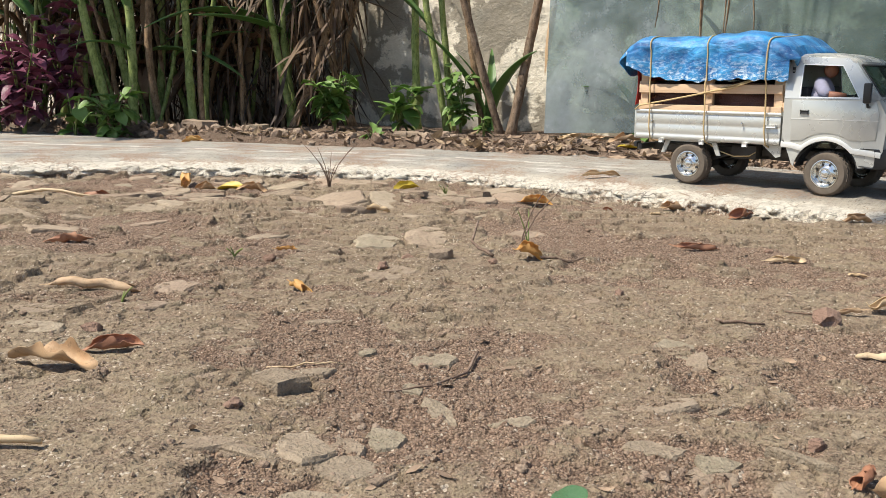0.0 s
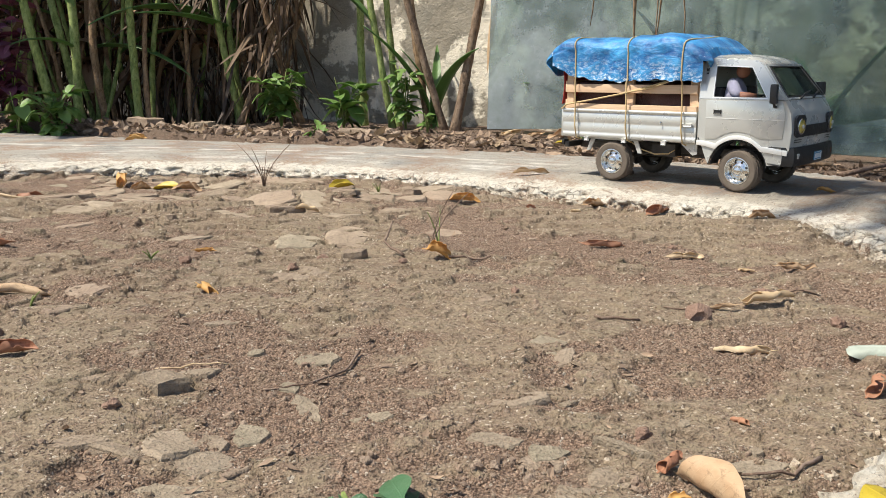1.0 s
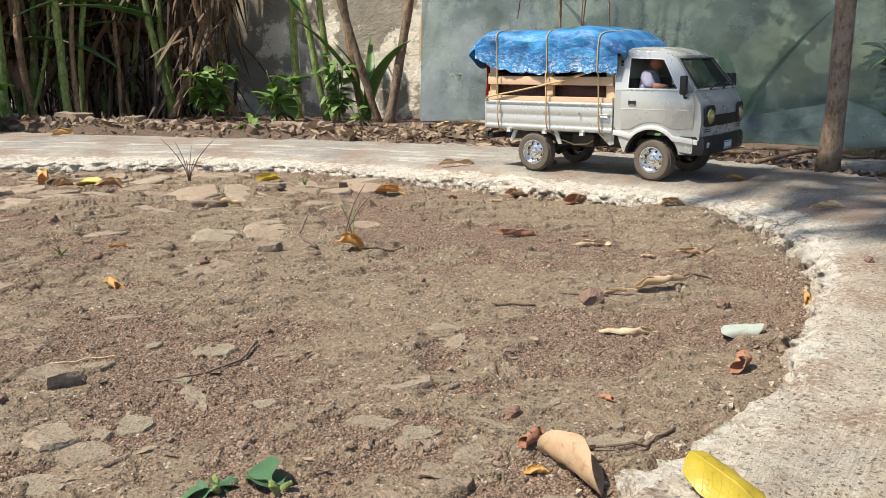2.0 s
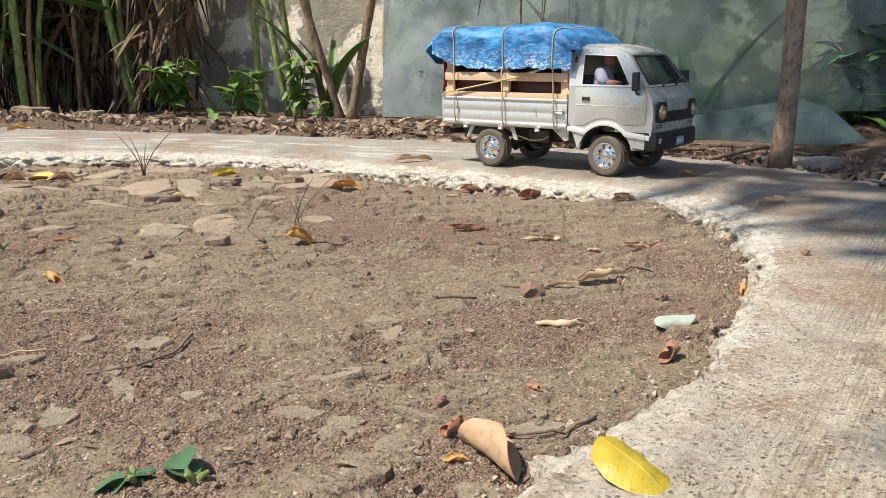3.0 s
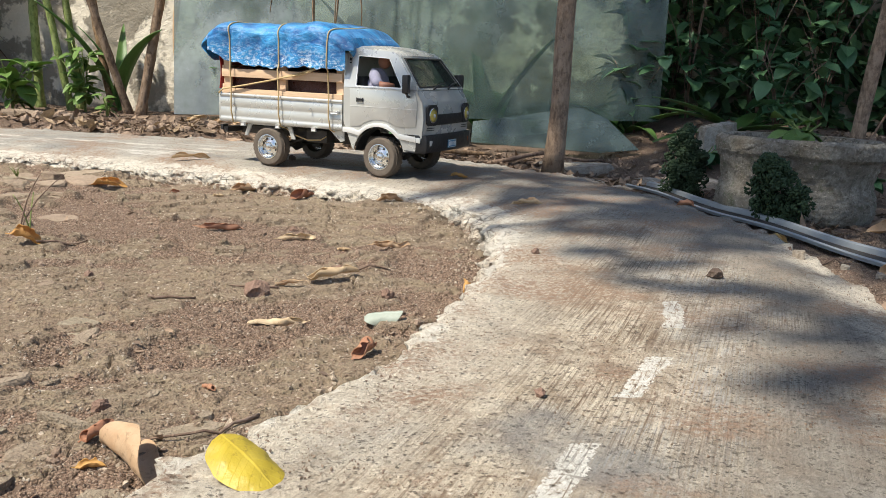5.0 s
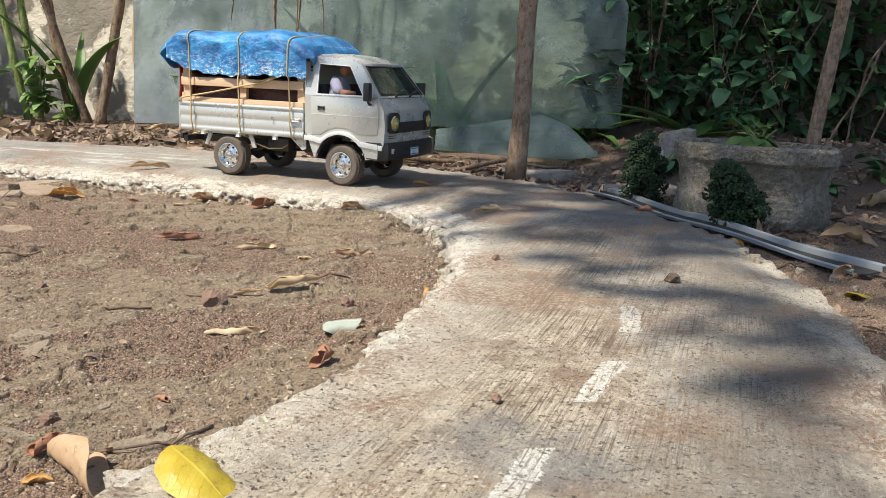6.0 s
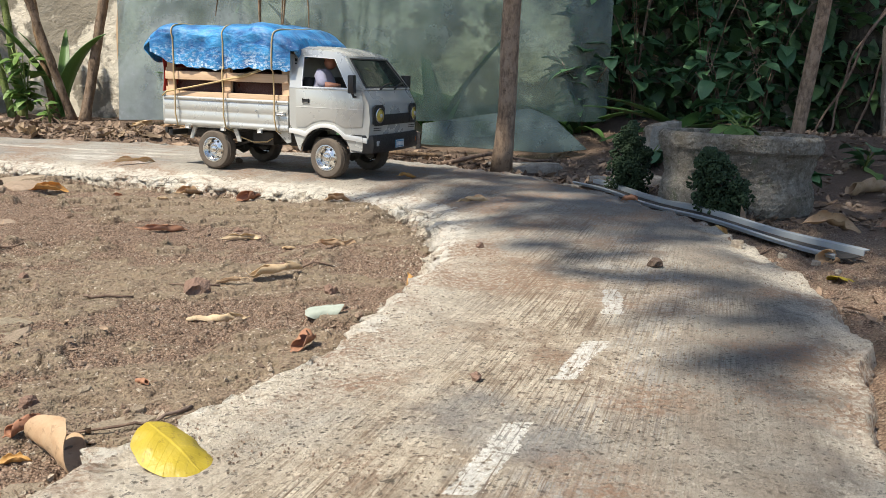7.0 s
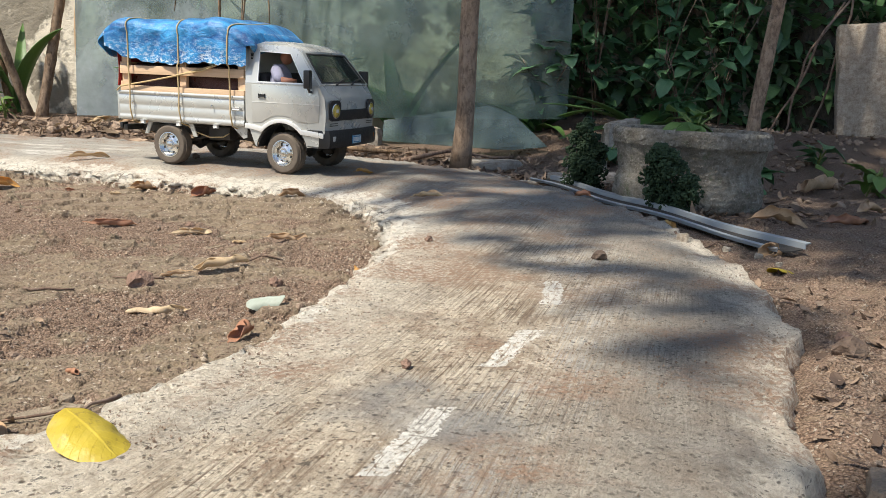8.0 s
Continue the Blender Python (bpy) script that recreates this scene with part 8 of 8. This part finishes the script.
LEAFLETS, PEBBLES = litter_shapes(12, 3), pebble_shapes(14, 5)
CRUMBS = crumb_shapes(20, 6)
scatter("leaf_litter", 2300, on_bank, LEAFLETS, LITTER_LOOSE, "brown dry leaf litter on the bank behind the path", "leaf litter", 1, (0.007, 0.036), 26)
def left_bank(rng, n):
    x = rng.uniform(-1.25, 0.60, n)
    edge = np.interp(x, EDGE_OUT[:600, 0], EDGE_OUT[:600, 1])
    return x, edge + 0.004 + rng.beta(1, 1.9, n) * 0.22


scatter("leaf_litter", 230, left_bank, LEAFLETS, LITTER_BIG, "large curled dry leaves heaped behind the path", "leaf litter", 12, (0.014, 0.055), 30)
scatter("bank_rubble", 170, left_bank, PEBBLES, GRIT, "small stones and rubble along the bank behind the path", "rubble", 13, (0.008, 0.034), 30, 0.15, False)
scatter("bank_rubble", 420, on_corner, PEBBLES, GRIT, "small stones and lumps on the shaded soil", "rubble", 14, (0.004, 0.026), 30, 0.12, False, (1.0, 2.6))
scatter("leaf_litter", 1000, on_corner, LEAFLETS, LITTER_LOOSE, "brown dry leaf litter on the shaded soil", "leaf litter", 2, (0.006, 0.028), 20)
scatter("bark_crumbs", 3000, on_bank, PEBBLES, DARKCRUMB, "dark crumbs of soil and bark on the bank", "soil crumbs", 3, (0.002, 0.012), 40, 0.1, False, (1.0, 2.6))
scatter("soil_grit", 70000, on_soil, CRUMBS, GRIT, "fine reddish grit and crumbs on the soil", "grit", 4, (0.0006, 0.0034), 60, 0.05, False, (1.0, 3.6))
scatter("soil_pebbles", 1300, on_soil, PEBBLES, GRIT, "small pebbles strewn over the soil", "pebbles", 5, (0.002, 0.0065), 30, 0.0, False)
scatter("soil_chips", 500, on_soil, LEAFLETS, LITTER_LOOSE, "tiny dry plant scraps on the soil", "plant scraps", 8, (0.003, 0.010), 25)
scatter("slab_grit", 5200, on_slab, CRUMBS, GRIT, "sparse reddish grit on the concrete path", "grit", 6, (0.0005, 0.0032), 60, 0.0, False, (1.0, 4.5))
scatter("edge_rubble", 420, by_edge, CRUMBS, RUBBLE, "crumbled concrete along the broken edge of the path", "rubble", 7, (0.0015, 0.007), 40, 0.05, False)
scatter("side_crumbs", 2600, right_side, CRUMBS, GRIT, "brown crumbs and grit on the soil beside the path", "grit", 9, (0.0010, 0.0050), 60, 0.1, False)
scatter("side_scraps", 260, right_side, LEAFLETS, LITTER_LOOSE, "small dry plant scraps beside the path", "plant scraps", 10, (0.004, 0.020), 20)
